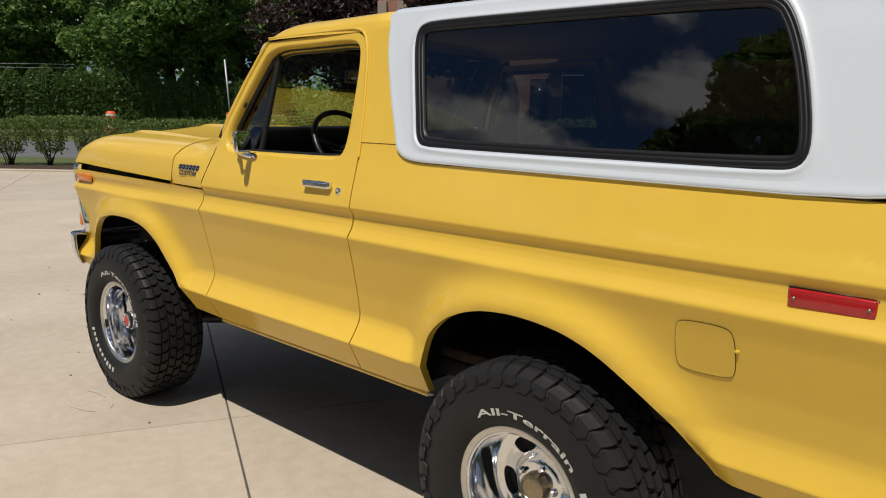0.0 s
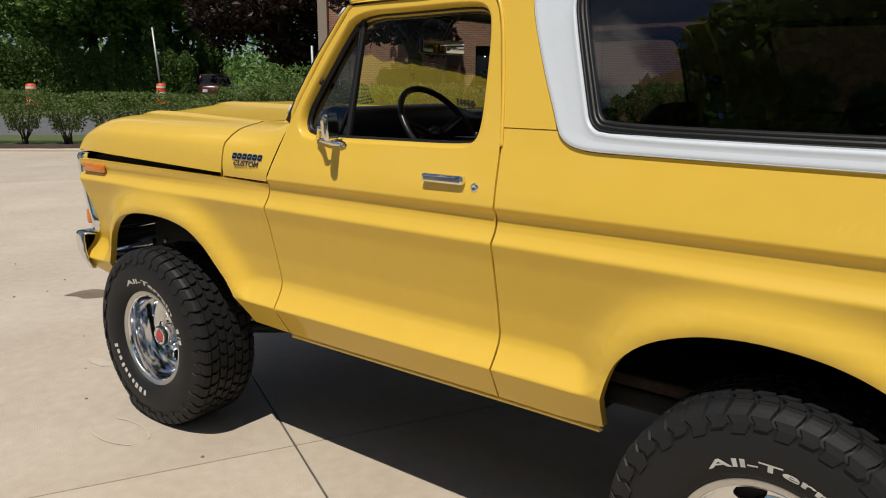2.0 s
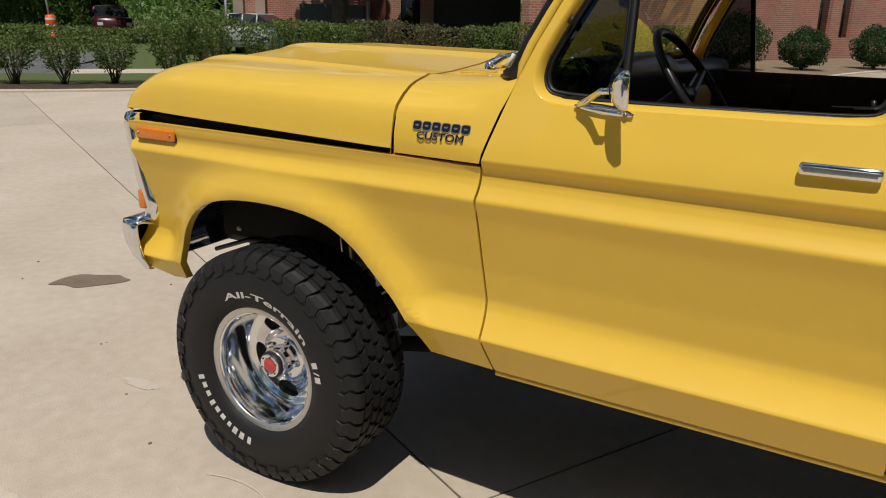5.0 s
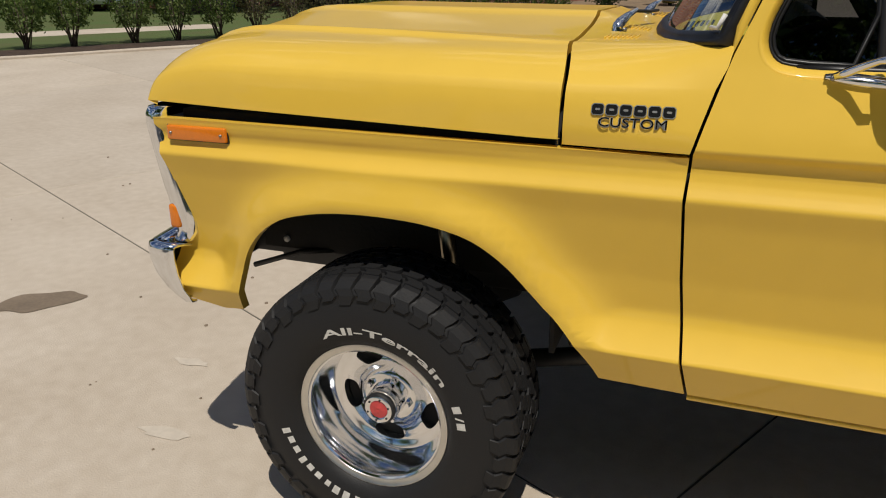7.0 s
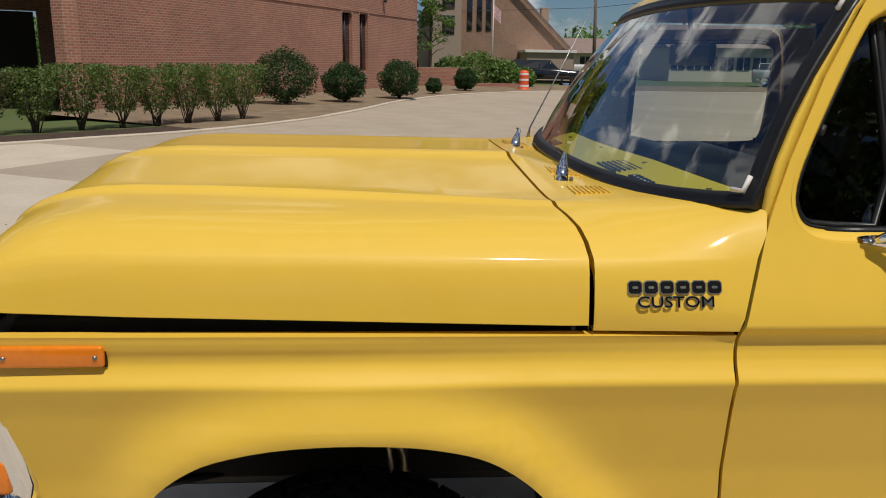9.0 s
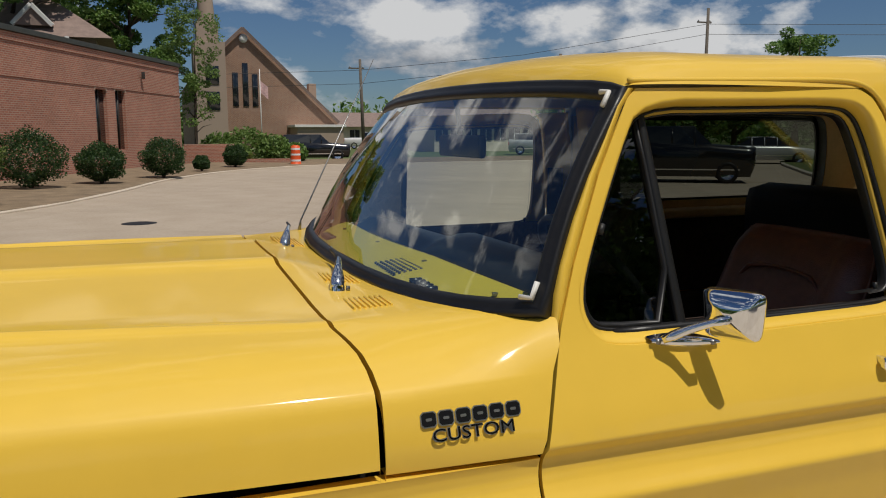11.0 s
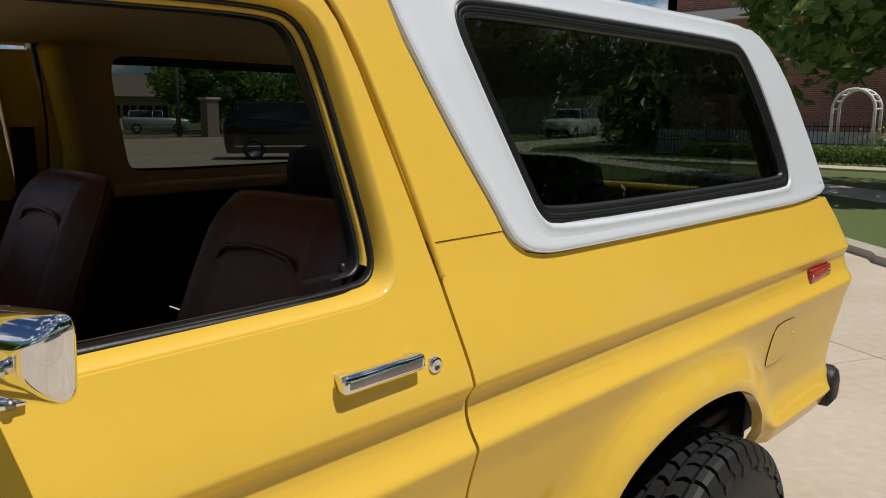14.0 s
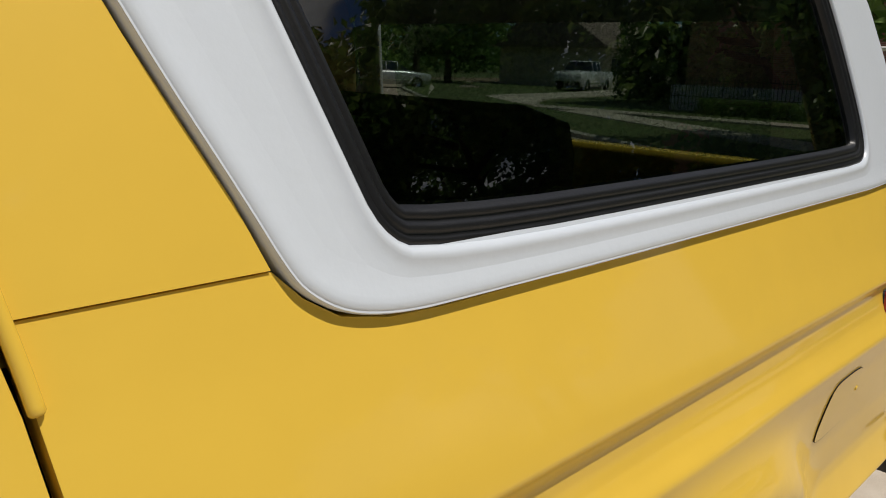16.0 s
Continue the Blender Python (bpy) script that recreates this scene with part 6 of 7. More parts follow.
def tree(name, at, height, radius, leaf, count, label, seed, trunk=.25, low=.28, size=.16, clumps=46, category="tree"):
    rng = np.random.default_rng(seed)
    root = thing(name, at, label, category, "trees round the lot")
    bm = bmesh.new()
    lean = rng.uniform(-.03, .03, 2) * height
    spine = [(lean[0] * t, lean[1] * t, height * .82 * t) for t in (0, .05, .2, .4, .7, 1)]
    add_tube(bm, spine, [trunk * 1.35, trunk * 1.05, trunk * .9, trunk * .7, trunk * .35, trunk * .08], 10)
    for k in range(9):
        z = height * rng.uniform(low * .8, .62)
        ang, ln = rng.uniform(0, math.tau), radius * rng.uniform(.55, .85)
        d = Vector((math.cos(ang), math.sin(ang), 0))
        p = Vector((0, 0, z))
        add_tube(bm, [p, p + d * ln * .45 + Vector((0, 0, ln * .30)), p + d * ln + Vector((0, 0, ln * .42))], [trunk * .42, trunk * .25, trunk * .06], 6)
    part("trunk", bm, BARK, root)
    cen = rng.normal(size=(clumps, 3))
    cen /= np.linalg.norm(cen, axis=1)[:, None]
    cen *= rng.uniform(.45, .98, clumps)[:, None]
    half = height * (1 - low) / 2
    taper = 1 - .35 * np.clip(cen[:, 2], 0, 1)
    mid = np.stack([cen[:, 0] * radius * taper, cen[:, 1] * radius * taper, height * low + half + cen[:, 2] * half], 1)
    rad = rng.uniform(.16, .30, clumps) * radius
    pick = rng.integers(0, clumps, count)
    d = rng.normal(size=(count, 3))
    d /= np.linalg.norm(d, axis=1)[:, None]
    pts = mid[pick] + d * (rad[pick] * rng.uniform(.35, 1.0, count) ** .5)[:, None] * np.array([1.1, 1.1, .75])
    leaves("crown", pts, size, leaf, root, rng, .3)
    return root


def hedge_plant(seed, height=1.23, width=.62, count=2300, leaf=None, label="clipped green hedge shrub with bare lower stems"):
    rng = np.random.default_rng(seed)
    root = thing("hedge_plant", (0, 0, 0), label, "hedge", "hedge along the lot")
    bm = bmesh.new()
    for k in range(15):
        a, r = rng.uniform(0, math.tau), rng.uniform(.2, .6) * width
        add_tube(bm, [(rng.uniform(-.07, .07), rng.uniform(-.07, .07), 0), (math.cos(a) * r * .5, math.sin(a) * r * .5, .35), (math.cos(a) * r, math.sin(a) * r, .85)], [.014, .010, .005], 5)
    tagged(part("trunk", bm, BARK, root), "", kind="stuff")
    z = height * (1 - .72 * rng.uniform(0, 1, count) ** 1.35)
    spread = width * np.clip(.45 + .75 * (z / height - .25), .25, 1.0) * (1 + .1 * rng.normal(size=count))
    a = rng.uniform(0, math.tau, count)
    r = spread * rng.uniform(.25, 1, count) ** .5
    lump = 1 + .10 * np.sin(3 * a + seed) + .08 * np.sin(5 * a + 2 * z * 6)
    pts = np.stack([np.cos(a) * r * lump, np.sin(a) * r * lump, z + .03 * rng.normal(size=count)], 1)
    pts[:, 2] = np.minimum(pts[:, 2], height + .03 * rng.normal(size=count))
    leaves("foliage", pts, .033, leaf or LEAF_HEDGE, root, rng)
    return root


def ball_bush(at, r, seed, count=6500, label="rounded clipped green shrub in a dry bed"):
    rng = np.random.default_rng(seed)
    root = thing("round_shrub", at, label, "shrub", "round shrubs by the wall")
    bm = bmesh.new()
    for k in range(6):
        a = k * 1.05
        add_tube(bm, [(0, 0, -.05), (math.cos(a) * r * .3, math.sin(a) * r * .3, r * .6)], [.03, .012], 5)
    tagged(part("trunk", bm, BARK, root), "", kind="stuff")
    d = rng.normal(size=(count, 3))
    d /= np.linalg.norm(d, axis=1)[:, None]
    bump = 1 + .07 * np.sin(7 * d[:, 0] + seed) + .07 * np.sin(6 * d[:, 1] + 2) + .05 * np.sin(9 * d[:, 2])
    pts = d * (r * bump * rng.uniform(.72, 1.03, count))[:, None]
    pts[:, 2] = pts[:, 2] * .88 + r * .95
    pts[:, 2] = np.maximum(pts[:, 2], .10)
    leaves("foliage", pts, .042, LEAF_YEW, root, rng)
    return root


def column_tree(at, height, r, seed, count=2600, leaf=None, group="arborvitae screen"):
    rng = np.random.default_rng(seed)
    root = thing("arborvitae", at, "tall narrow green arborvitae in a row", "tree", group)
    part("trunk", tube([(0, 0, 0), (0, 0, height * .8)], [.09, .02], 6), BARK, root)
    z = height * rng.uniform(.02, 1, count)
    a = rng.uniform(0, math.tau, count)
    w = r * np.clip(np.minimum(1.0, 2.6 * (1 - z / height) ** .7), .05, 1) * (1 + .16 * np.sin(5 * a + z * 2.2 + seed))
    rr = w * rng.uniform(.55, 1.05, count)
    pts = np.stack([np.cos(a) * rr, np.sin(a) * rr, z], 1)
    leaves("foliage", pts, .085, leaf or LEAF_ARB, root, rng, 0, 1.3)
    return root


# hedge along the kerb
hedge_line = dense([(-30, -5.9), (-22, -.6), (-16.4, 5.3), (-13.9, 7.4), (-12.8, 8.4), (-10.24, 11.8), (-9.06, 13.35), (-7.75, 14.45), (-6.4, 15.7), (-5.2, 17.0), (-4.2, 18.2), (-3.5, 19.4)], 12)
run, spots = 0.0, [hedge_line[0]]
for a, b in zip(hedge_line, hedge_line[1:]):
    run += math.dist(a, b)
    if run > .80:
        spots.append(b)
        run = 0.0
protos = [hedge_plant(k + 1) for k in range(5)]
dry_one = hedge_plant(8, count=1500, leaf=LEAF_DRY, label="thin half-dry hedge shrub with brown twigs")
dry_left = 3
rng_h = random.Random(9)
for k, (x, y) in enumerate(spots):
    m = Matrix.Translation((x, y, .05)) @ pose(0, 0, 0, 0, 0, rng_h.uniform(0, 360))
    tall = rng_h.uniform(.96, 1.05) * (.94 if x < -11.8 else 1.07)
    if k < 5:
        protos[k].matrix_basis = m
    elif -9.3 < x < -7.4 and dry_left:
        dry_left -= 1
        if dry_left == 0:
            dry_one.matrix_basis = m
        else:
            copy_thing(dry_one, m @ Matrix.Diagonal((1, 1, tall, 1)))
    else:
        copy_thing(protos[k % 5], m @ Matrix.Diagonal((1, 1, tall, 1)))
# round shrubs by the brick wall
for k, (x, y, r) in enumerate(((-3.35, 25.2, .96), (-1.5, 27.2, .72), (.5, 30.4, .78), (2.15, 35.0, .36), (3.95, 38.6, .58))):
    ball_bush((x, y, .08), r, 20 + k)
for k, (x, y, r) in enumerate(((3.9, 46.4, 1.1), (5.4, 46.2, 1.3), (7.0, 46.4, 1.0), (7.9, 44.6, .7), (4.6, 43.8, .7))):
    rng = np.random.default_rng(60 + k)
    b_ = thing("shrub", (x, y, .1), "light green loose shrub by the low wall", "shrub", "shrubs by the low wall")
    d = rng.normal(size=(1500, 3)); d /= np.linalg.norm(d, axis=1)[:, None]
    leaves("foliage", d * (r * rng.uniform(.6, 1.1, 1500))[:, None] * np.array([1, 1, .8]) + np.array([0, 0, r * .7]), .12, LEAF_LIGHT if k != 3 else LEAF_MAPLE, b_, rng)
    part("stem", tube([(0, 0, 0), (0, 0, r)], .04, 5), BARK, b_)
b_ = thing("shrub", (-22.5, 19.8, 0), "pale flowering shrub beyond the hedge", "shrub")
rng = np.random.default_rng(77)
d = rng.normal(size=(1800, 3)); d /= np.linalg.norm(d, axis=1)[:, None]
leaves("foliage", d * (1.35 * rng.uniform(.6, 1.08, 1800))[:, None] * np.array([1, 1, .75]) + np.array([0, 0, 1.0]), .09, LEAF_LIGHT, b_, rng)
part("stem", tube([(0, 0, 0), (0, 0, 1)], .05, 5), BARK, b_)
# arborvitae screen and the tall trees behind the road
acol = [column_tree((0, 0, 0), h, r, 30 + k, count=5600) for k, (h, r) in enumerate(((3.5, .62), (3.7, .66), (3.3, .60)))]
k = 0
for t in np.linspace(0, 1, 10):
    m = Matrix.Translation((-43.2 + 2.2 * t, 15.1 + 5.2 * t, 0)) @ pose(0, 0, 0, 0, 0, 40 * k)
    if k < 3:
        acol[k].matrix_basis = m
    else:
        copy_thing(acol[k % 3], m)
    k += 1
for x, y, sc in ((-43.9, 13.0, .92), (-44.4, 11.9, .88), (-44.9, 10.7, .9), (-45.3, 9.4, .9), (-40.8, 21.1, .97), (-40.4, 21.9, .92), (-40.0, 22.7, .98), (-39.5, 23.6, .9), (-38.9, 24.4, .95), (-38.3, 25.2, .9), (-37.7, 26.0, .92), (-43.6, 14.1, 1.0),
                 (-41.8, 25.5, 1.2), (-40.6, 27.2, 1.25), (-39.4, 28.9, 1.2)):
    copy_thing(acol[k % 3], Matrix.Translation((x, y, 0)) @ pose(0, 0, 0, 0, 0, 70 * k) @ Matrix.Scale(sc, 4))
    k += 1
BIG = [((-43.6, 23.6, 0), 13.5, 6.6, LEAF_MAPLE, 36000, "large dark green maple behind the road", 101), ((-53, 19.0, 0), 13.0, 5.6, LEAF_MAPLE, 30000, "tall green tree behind the screen", 102),
       ((-46, 6.0, 0), 8.8, 5.5, LEAF_MAPLE, 26000, "green tree behind the screen", 103), ((-47, 31, 0), 13.5, 6.5, LEAF_MAPLE, 30000, "tall shady maple behind the road", 104),
       ((-31, 27.5, 0), 9.6, 5.2, LEAF_PURPLE, 16000, "dark purple-leaved tree behind the road", 105), ((-37, 33, 0), 11.5, 6.2, LEAF_MAPLE, 14000, "tall green tree behind the road", 106),
       ((-16.5, 21.6, 0), 8.5, 2.9, LEAF_PURPLE, 8000, "small dark shade tree by the brick building", 107), ((-50, -5, 0), 9, 6, LEAF_MAPLE, 12000, "tall green tree beyond the road", 108),
       ((-7.0, 50, 0), 15, 5, LEAF_MAPLE, 26000, "tall dark tree behind the brick building", 109), ((-1.2, 60, 0), 16, 4.2, LEAF_MAPLE, 20000, "tall dark tree behind the brick building", 110),
       ((52, 51.5, 0), 11.4, 3.2, LEAF_MAPLE, 6000, "round green tree far off", 111), ((-62, 30, 0), 14, 7, LEAF_MAPLE, 14000, "tall tree in the far row", 112), ((-58, 2, 0), 11, 7, LEAF_MAPLE, 12000, "tall tree in the far row", 113),
       ((-52, 36, 0), 13, 8, LEAF_MAPLE, 12000, "tall tree in the far row", 114)]
for at, h, r, lf, n, lab, sd in BIG:
    far = at[0] < -30
    tree("tree", at, h, r, lf, n, lab, sd, size=.19 if far else .15, low=.24 if far else .28, trunk=.34, clumps=95 if far else 46)
tree("tree", (2.5, 46.0, 0), 11.0, 1.7, LEAF_LIGHT, 8000, "tall slim light green young tree", 120, trunk=.10, low=.14, size=.075, clumps=75)
# trees behind the camera and over the walk
for at, h, r, lf, n, lab, sd in [((.8, -12.8, 0), 14, 5.2, LEAF_MAPLE, 34000, "large shade tree on the lawn", 131), ((8.4, -14.5, 0), 14, 5.8, LEAF_MAPLE, 34000, "large shade tree on the lawn", 132),
                                 ((15.5, -25, 0), 16, 6.5, LEAF_MAPLE, 16000, "tall shade tree far across the lawn", 144), ((25.5, -22, 0), 16, 7, LEAF_MAPLE, 16000, "tall shade tree far across the lawn", 145), ((-5.2, -15.0, 0), 12.6, 2.7, LEAF_MAPLE, 14000, "large shade tree on the lawn", 146),
                                 ((17, -13, 0), 13, 5.8, LEAF_MAPLE, 30000, "large shade tree on the lawn", 134), ((22, -6.5, 0), 11, 4.6, LEAF_MAPLE, 24000, "shade tree on the lawn", 135),
                                 ((18.8, 2.6, 0), 8.2, 4.4, LEAF_MAPLE, 9000, "shade tree beside the walk", 133), ((-16, -26, 0), 9, 4.5, LEAF_MAPLE, 6000, "green tree far across the lawn", 136), ((58, 20, 0), 12, 6, LEAF_MAPLE, 5000, "tall tree beyond the lot", 137),
                                 ((66, 46, 0), 9, 6, LEAF_MAPLE, 6000, "tall tree behind the tan house", 138), ((46, 52, 0), 7.2, 5, LEAF_MAPLE, 6000, "tall tree beyond the lot", 139), ((36, 58, 0), 7.2, 5, LEAF_MAPLE, 6000, "tall tree beyond the lot", 140),
                                 ((29, 47, 0), 5.6, 3.8, LEAF_MAPLE, 7000, "tree behind the brick pillar", 141), ((36, 44, 0), 5.6, 4, LEAF_MAPLE, 7000, "tree beyond the parked van", 142), ((42, 38, 0), 6, 4.4, LEAF_MAPLE, 7000, "tree beyond the parked van", 143)]:
    tree("tree", at, h, r, lf, n, lab, sd, size=.19 if n < 20000 else .155, low=.22, trunk=.26, clumps=60)
for k, (x, y, h) in enumerate(((35.6, 19.7, 4.6), (36.9, 18.6, 3.9), (36.2, 19.0, 3.7))):
    column_tree((x, y, 0), h, .75, 150 + k, group="columns on the lawn")
# distant woods: one low belt
rng = np.random.default_rng(5)
cl = []
for k in range(330):
    a = -2.2 + 3.55 * k / 330
    D = rng.uniform(115, 150)
    h = rng.uniform(4.0, 8.6)
    cl.append(rng.normal(size=(230, 3)) * np.array([2.6, 2.6, h * .20]) + np.array([D * math.sin(a), D * math.cos(a), h * .42]))
woods = thing("far_woods", (0, 0, 0), "low belt of green woods far off", "woods", kind="stuff")
leaves("far_woods_leaves", np.concatenate(cl), .50, LEAF_MAPLE, woods, rng)
# low hedge and flowers before the far brick wall
rng = np.random.default_rng(6)
hedge_low = thing("low_hedge", (0, 0, 0), "low clipped green hedge before a brick wall", "hedge")
n = 22000
leaves("foliage", np.stack([27.4 + rng.uniform(-.4, .4, n), rng.uniform(-11, 12, n), .60 * rng.uniform(.02, 1, n) ** .6], 1), .06, LEAF_LIGHT, hedge_low, rng)
fl_ = thing("flower_bed", (28.3, 5.2, 0), "yellow flowers beside the arbour", "flowers")
leaves("blossom", rng.normal(size=(260, 3)) * np.array([.15, .7, .16]) + np.array([0, 0, .92]), .05, material("yellow petals", (0.75, 0.55, 0.05), 0.6), fl_, rng)
leaves("foliage", rng.normal(size=(500, 3)) * np.array([.2, .8, .22]) + np.array([0, 0, .6]), .06, LEAF_LIGHT, fl_, rng)


# ---- buildings, poles, cars and small things ----
def wall_box(name, a, b, height, thick, mat, parent, label="", z0=-.2, openings=()):
    """An upright wall from a to b with thickness behind it and cut-through openings (start, end, sill, head along the wall)."""
    a, b = Vector((*a, 0)), Vector((*b, 0))
    t = (b - a).normalized()
    n = Vector((-t.y, t.x, 0))
    L = (b - a).length
    cols = sorted({0.0, L, *[o[0] for o in openings], *[o[1] for o in openings]})
    zs = sorted({z0, height, *[o[2] for o in openings], *[o[3] for o in openings]})
    verts, faces, uvs = [], [], []

    def quad(p, uv):
        k = len(verts)
        verts.extend(p)
        faces.append((k, k + 1, k + 2, k + 3))
        uvs.extend(uv)

    def solid(u, z):
        return not any(o[0] < u < o[1] and o[2] < z < o[3] for o in openings)

    for u0, u1 in zip(cols, cols[1:]):
        for w0, w1 in zip(zs, zs[1:]):
            if solid((u0 + u1) / 2, (w0 + w1) / 2):
                for off, order in ((0, (0, 1, 2, 3)), (thick, (3, 2, 1, 0))):
                    pts = [a + t * u + n * off + Vector((0, 0, z)) for u, z in ((u0, w0), (u1, w0), (u1, w1), (u0, w1))]
                    uv = [(u, z) for u, z in ((u0, w0), (u1, w0), (u1, w1), (u0, w1))]
                    quad([pts[i] for i in order], [uv[i] for i in order])
    for u0, u1, w0, w1, flip in [(0, L, z0, height, 0)] + [(o[0], o[1], o[2], o[3], 1) for o in openings]:
        for (ua, za), (ub, zb) in (((u0, w0), (u1, w0)), ((u1, w0), (u1, w1)), ((u1, w1), (u0, w1)), ((u0, w1), (u0, w0))):
            p = [a + t * ua + Vector((0, 0, za)), a + t * ub + Vector((0, 0, zb))]
            q = [p[0], p[1], p[1] + n * thick, p[0] + n * thick]
            uv = [(0, za), (.001 + abs(ub - ua), zb), (thick + abs(ub - ua), zb), (thick, za)]
            quad(q[::-1] if not flip else q, uv)
    me = bpy.data.meshes.new(name)
    me.from_pydata([tuple(v) for v in verts], [], faces)
    lay = me.uv_layers.new(name="UVMap")
    for loop, uv in zip(lay.data, uvs):
        loop.uv = uv
    me.materials.append(mat)
    ob = new(name, me)
    ob.parent = parent
    if label:
        tagged(ob, label)
    return ob


def along(a, b, u, off=0.0, z=0.0):
    a, b = Vector((*a, 0)), Vector((*b, 0))
    t = (b - a).normalized()
    return a + t * u + Vector((-t.y, t.x, 0)) * off + Vector((0, 0, z))


def box_along(a, b, u0, u1, o0, o1, z0, z1, bevel=0.0):
    """A box in a wall's own frame: along it, behind its face, upwards."""
    bm = box((u0, o0, z0), (u1, o1, z1), bevel)
    ang = math.atan2(b[1] - a[1], b[0] - a[0])
    bmesh.ops.transform(bm, matrix=Matrix.Translation((a[0], a[1], 0)) @ pose(0, 0, 0, 0, 0, math.degrees(ang)), verts=bm.verts[:])
    return bm


# red brick hall: long wall with two slit windows, a set-back front with doors
hall = thing("brick_hall", (0, 0, 0), "low red brick building with dark coping and slit windows", "building")
A0, A1 = (-8.35, 20.2), (1.66, 43.5)
slits = [(16.10, 17.12, 1.02, 3.60), (17.92, 18.88, 1.02, 3.64)]
wall_box("wall", A0, A1, 5.25, .35, BRICK, hall, "red brick wall", openings=slits)
wall_box("brick_band", along(A0, A1, 0, -.03)[:2], along(A0, A1, 25.36, -.03)[:2], 3.80, .06, BRICK, hall, z0=3.70)
part("coping", box_along(A0, A1, -.08, 25.45, -.12, .5, 5.22, 5.42, .02), COPING, hall, "dark metal coping", smooth=False)
wall_box("coping_band", along(A0, A1, 0, -.045)[:2], along(A0, A1, 25.36, -.045)[:2], 5.20, .06, BRICK, hall, z0=4.92)
for u0, u1, z0, z1 in slits:
    w_ = part("window", box_along(A0, A1, u0, u1, .16, .20, z0, z1), WINDOW, hall, "dark slit window")
    part("window_frame", box_along(A0, A1, u0 + .47, u0 + .53, .12, .17, z0, z1), DOORDARK, w_)
    ar = bmesh.new()
    for k in range(9):
        an = math.pi * k / 8
        uu, zz = (u0 + u1) / 2 + .52 * math.cos(an), z1 - .02 + .20 * math.sin(an)
        me_ = box_along(A0, A1, uu - .05, uu + .05, -.015, .1, zz - .04, zz + .06)
        tm = bpy.data.meshes.new("t"); me_.to_mesh(tm); me_.free(); ar.from_mesh(tm); bpy.data.meshes.remove(tm)
    part("window_arch", ar, BRICK, w_, smooth=False)
sp_ = bmesh.new()
c_ = along(A0, A1, 20.6, -.16, 4.55)
add_box(sp_, c_ - Vector((.08, .08, .25)), c_ + Vector((.08, .08, .08)), .01)
part("wall_lamp", sp_, DOORDARK, hall, "dark wall lamp")
R1 = (-11.9, 29.2)
wall_box("return_wall", R1, A0, 5.25, .35, BRICK, hall)
B0_, B1_ = (-22.6, 22.4), (-11.9, 29.2)
doors_u = (8.2, 11.9)
win_u = (6.85, 7.65)
wall_box("front_wall", B0_, B1_, 6.4, .35, BRICK, hall, "red brick front", openings=[(doors_u[0], doors_u[1], -.1, 3.1), (win_u[0], win_u[1], .6, 2.9)])
part("doorway", box_along(B0_, B1_, doors_u[0], doors_u[1], .9, 1.0, -.1, 3.1), DOORDARK, hall, "dark recessed entrance", smooth=False)
part("window", box_along(B0_, B1_, win_u[0], win_u[1], .18, .22, .6, 2.9), WINDOW, hall, "dark window")
for k in range(2):
    part("pilaster", box_along(B0_, B1_, .05 + k * .9, .45 + k * .9, -.25, .0, -.1, 6.2, .01), BRICK_TAN, hall, smooth=False)
wall_box("side_wall", (-30, 34), B0_, 6.4, .35, BRICK, hall, openings=[(9.5, 10.2, 1.2, 4.2), (11.6, 12.3, 1.2, 4.2)])
part("roof", box_along(A0, A1, .3, 25, .35, 9, 4.9, 5.1), COPING, hall, smooth=False)
cab = thing("service_cabinet", along(B0_, B1_, 2.9, -1.4), "grey metal service cabinet by the brick front", "cabinet")
part("body", box_along((0, 0), (.845, .535), 0, 2.5, 0, 1.2, 0, 1.9, .02), CABINET, cab, smooth=False)
part("door", box_along((0, 0), (.845, .535), .1, 2.4, -.02, .02, .15, 1.8, .005), CABINET, cab, smooth=False)
part("notice", box_along((0, 0), (.845, .535), 1.5, 1.72, -.032, -.021, 1.35, 1.65), TRIMW, cab, "small white notice", smooth=False)
part("post", tube([(2.45, 1.2, 0), (2.45, 1.2, 2.05)], .06, 10), GALV, cab)
meter = thing("meter_box", along(B0_, B1_, 5.9, -.2, 0), "dark red metal meter box on brick wall", "meter box")
part("box", box_along((0, 0), (.845, .535), -.25, .35, -.25, .18, 1.35, 2.5, .02), material("dark red enamel", (0.12, 0.03, 0.025), 0.5, vary=0.15), meter, smooth=False)
part("conduit", box_along((0, 0), (.845, .535), -.05, .12, -.1, .05, 0, 1.4), DOORDARK, meter, smooth=False)
sign = thing("notice_sign", along(B0_, B1_, 5.1, -.9), "red and white notice on a post", "sign")
part("post", tube([(0, 0, 0), (0, 0, 2.3)], .03, 8), GALV, sign)
part("board", box((-.16, -.03, 1.85), (.16, 0, 2.25), .004), material("red sign", (0.5, 0.03, 0.03), 0.5), sign, smooth=False)
part("white_board", box((-.16, -.03, 1.40), (.16, 0, 1.82), .004), TRIMW, sign, smooth=False)
for k in range(3):
    part("sign_bar", box((-.12, -.035, 1.92 + k * .10), (.12, -.030, 1.96 + k * .10)), TRIMW, sign, smooth=False)
# gabled roofs that rise behind the hall
gh = thing("gabled_house", (0, 0, 0), "house with brown gabled roof and white trim", "house")


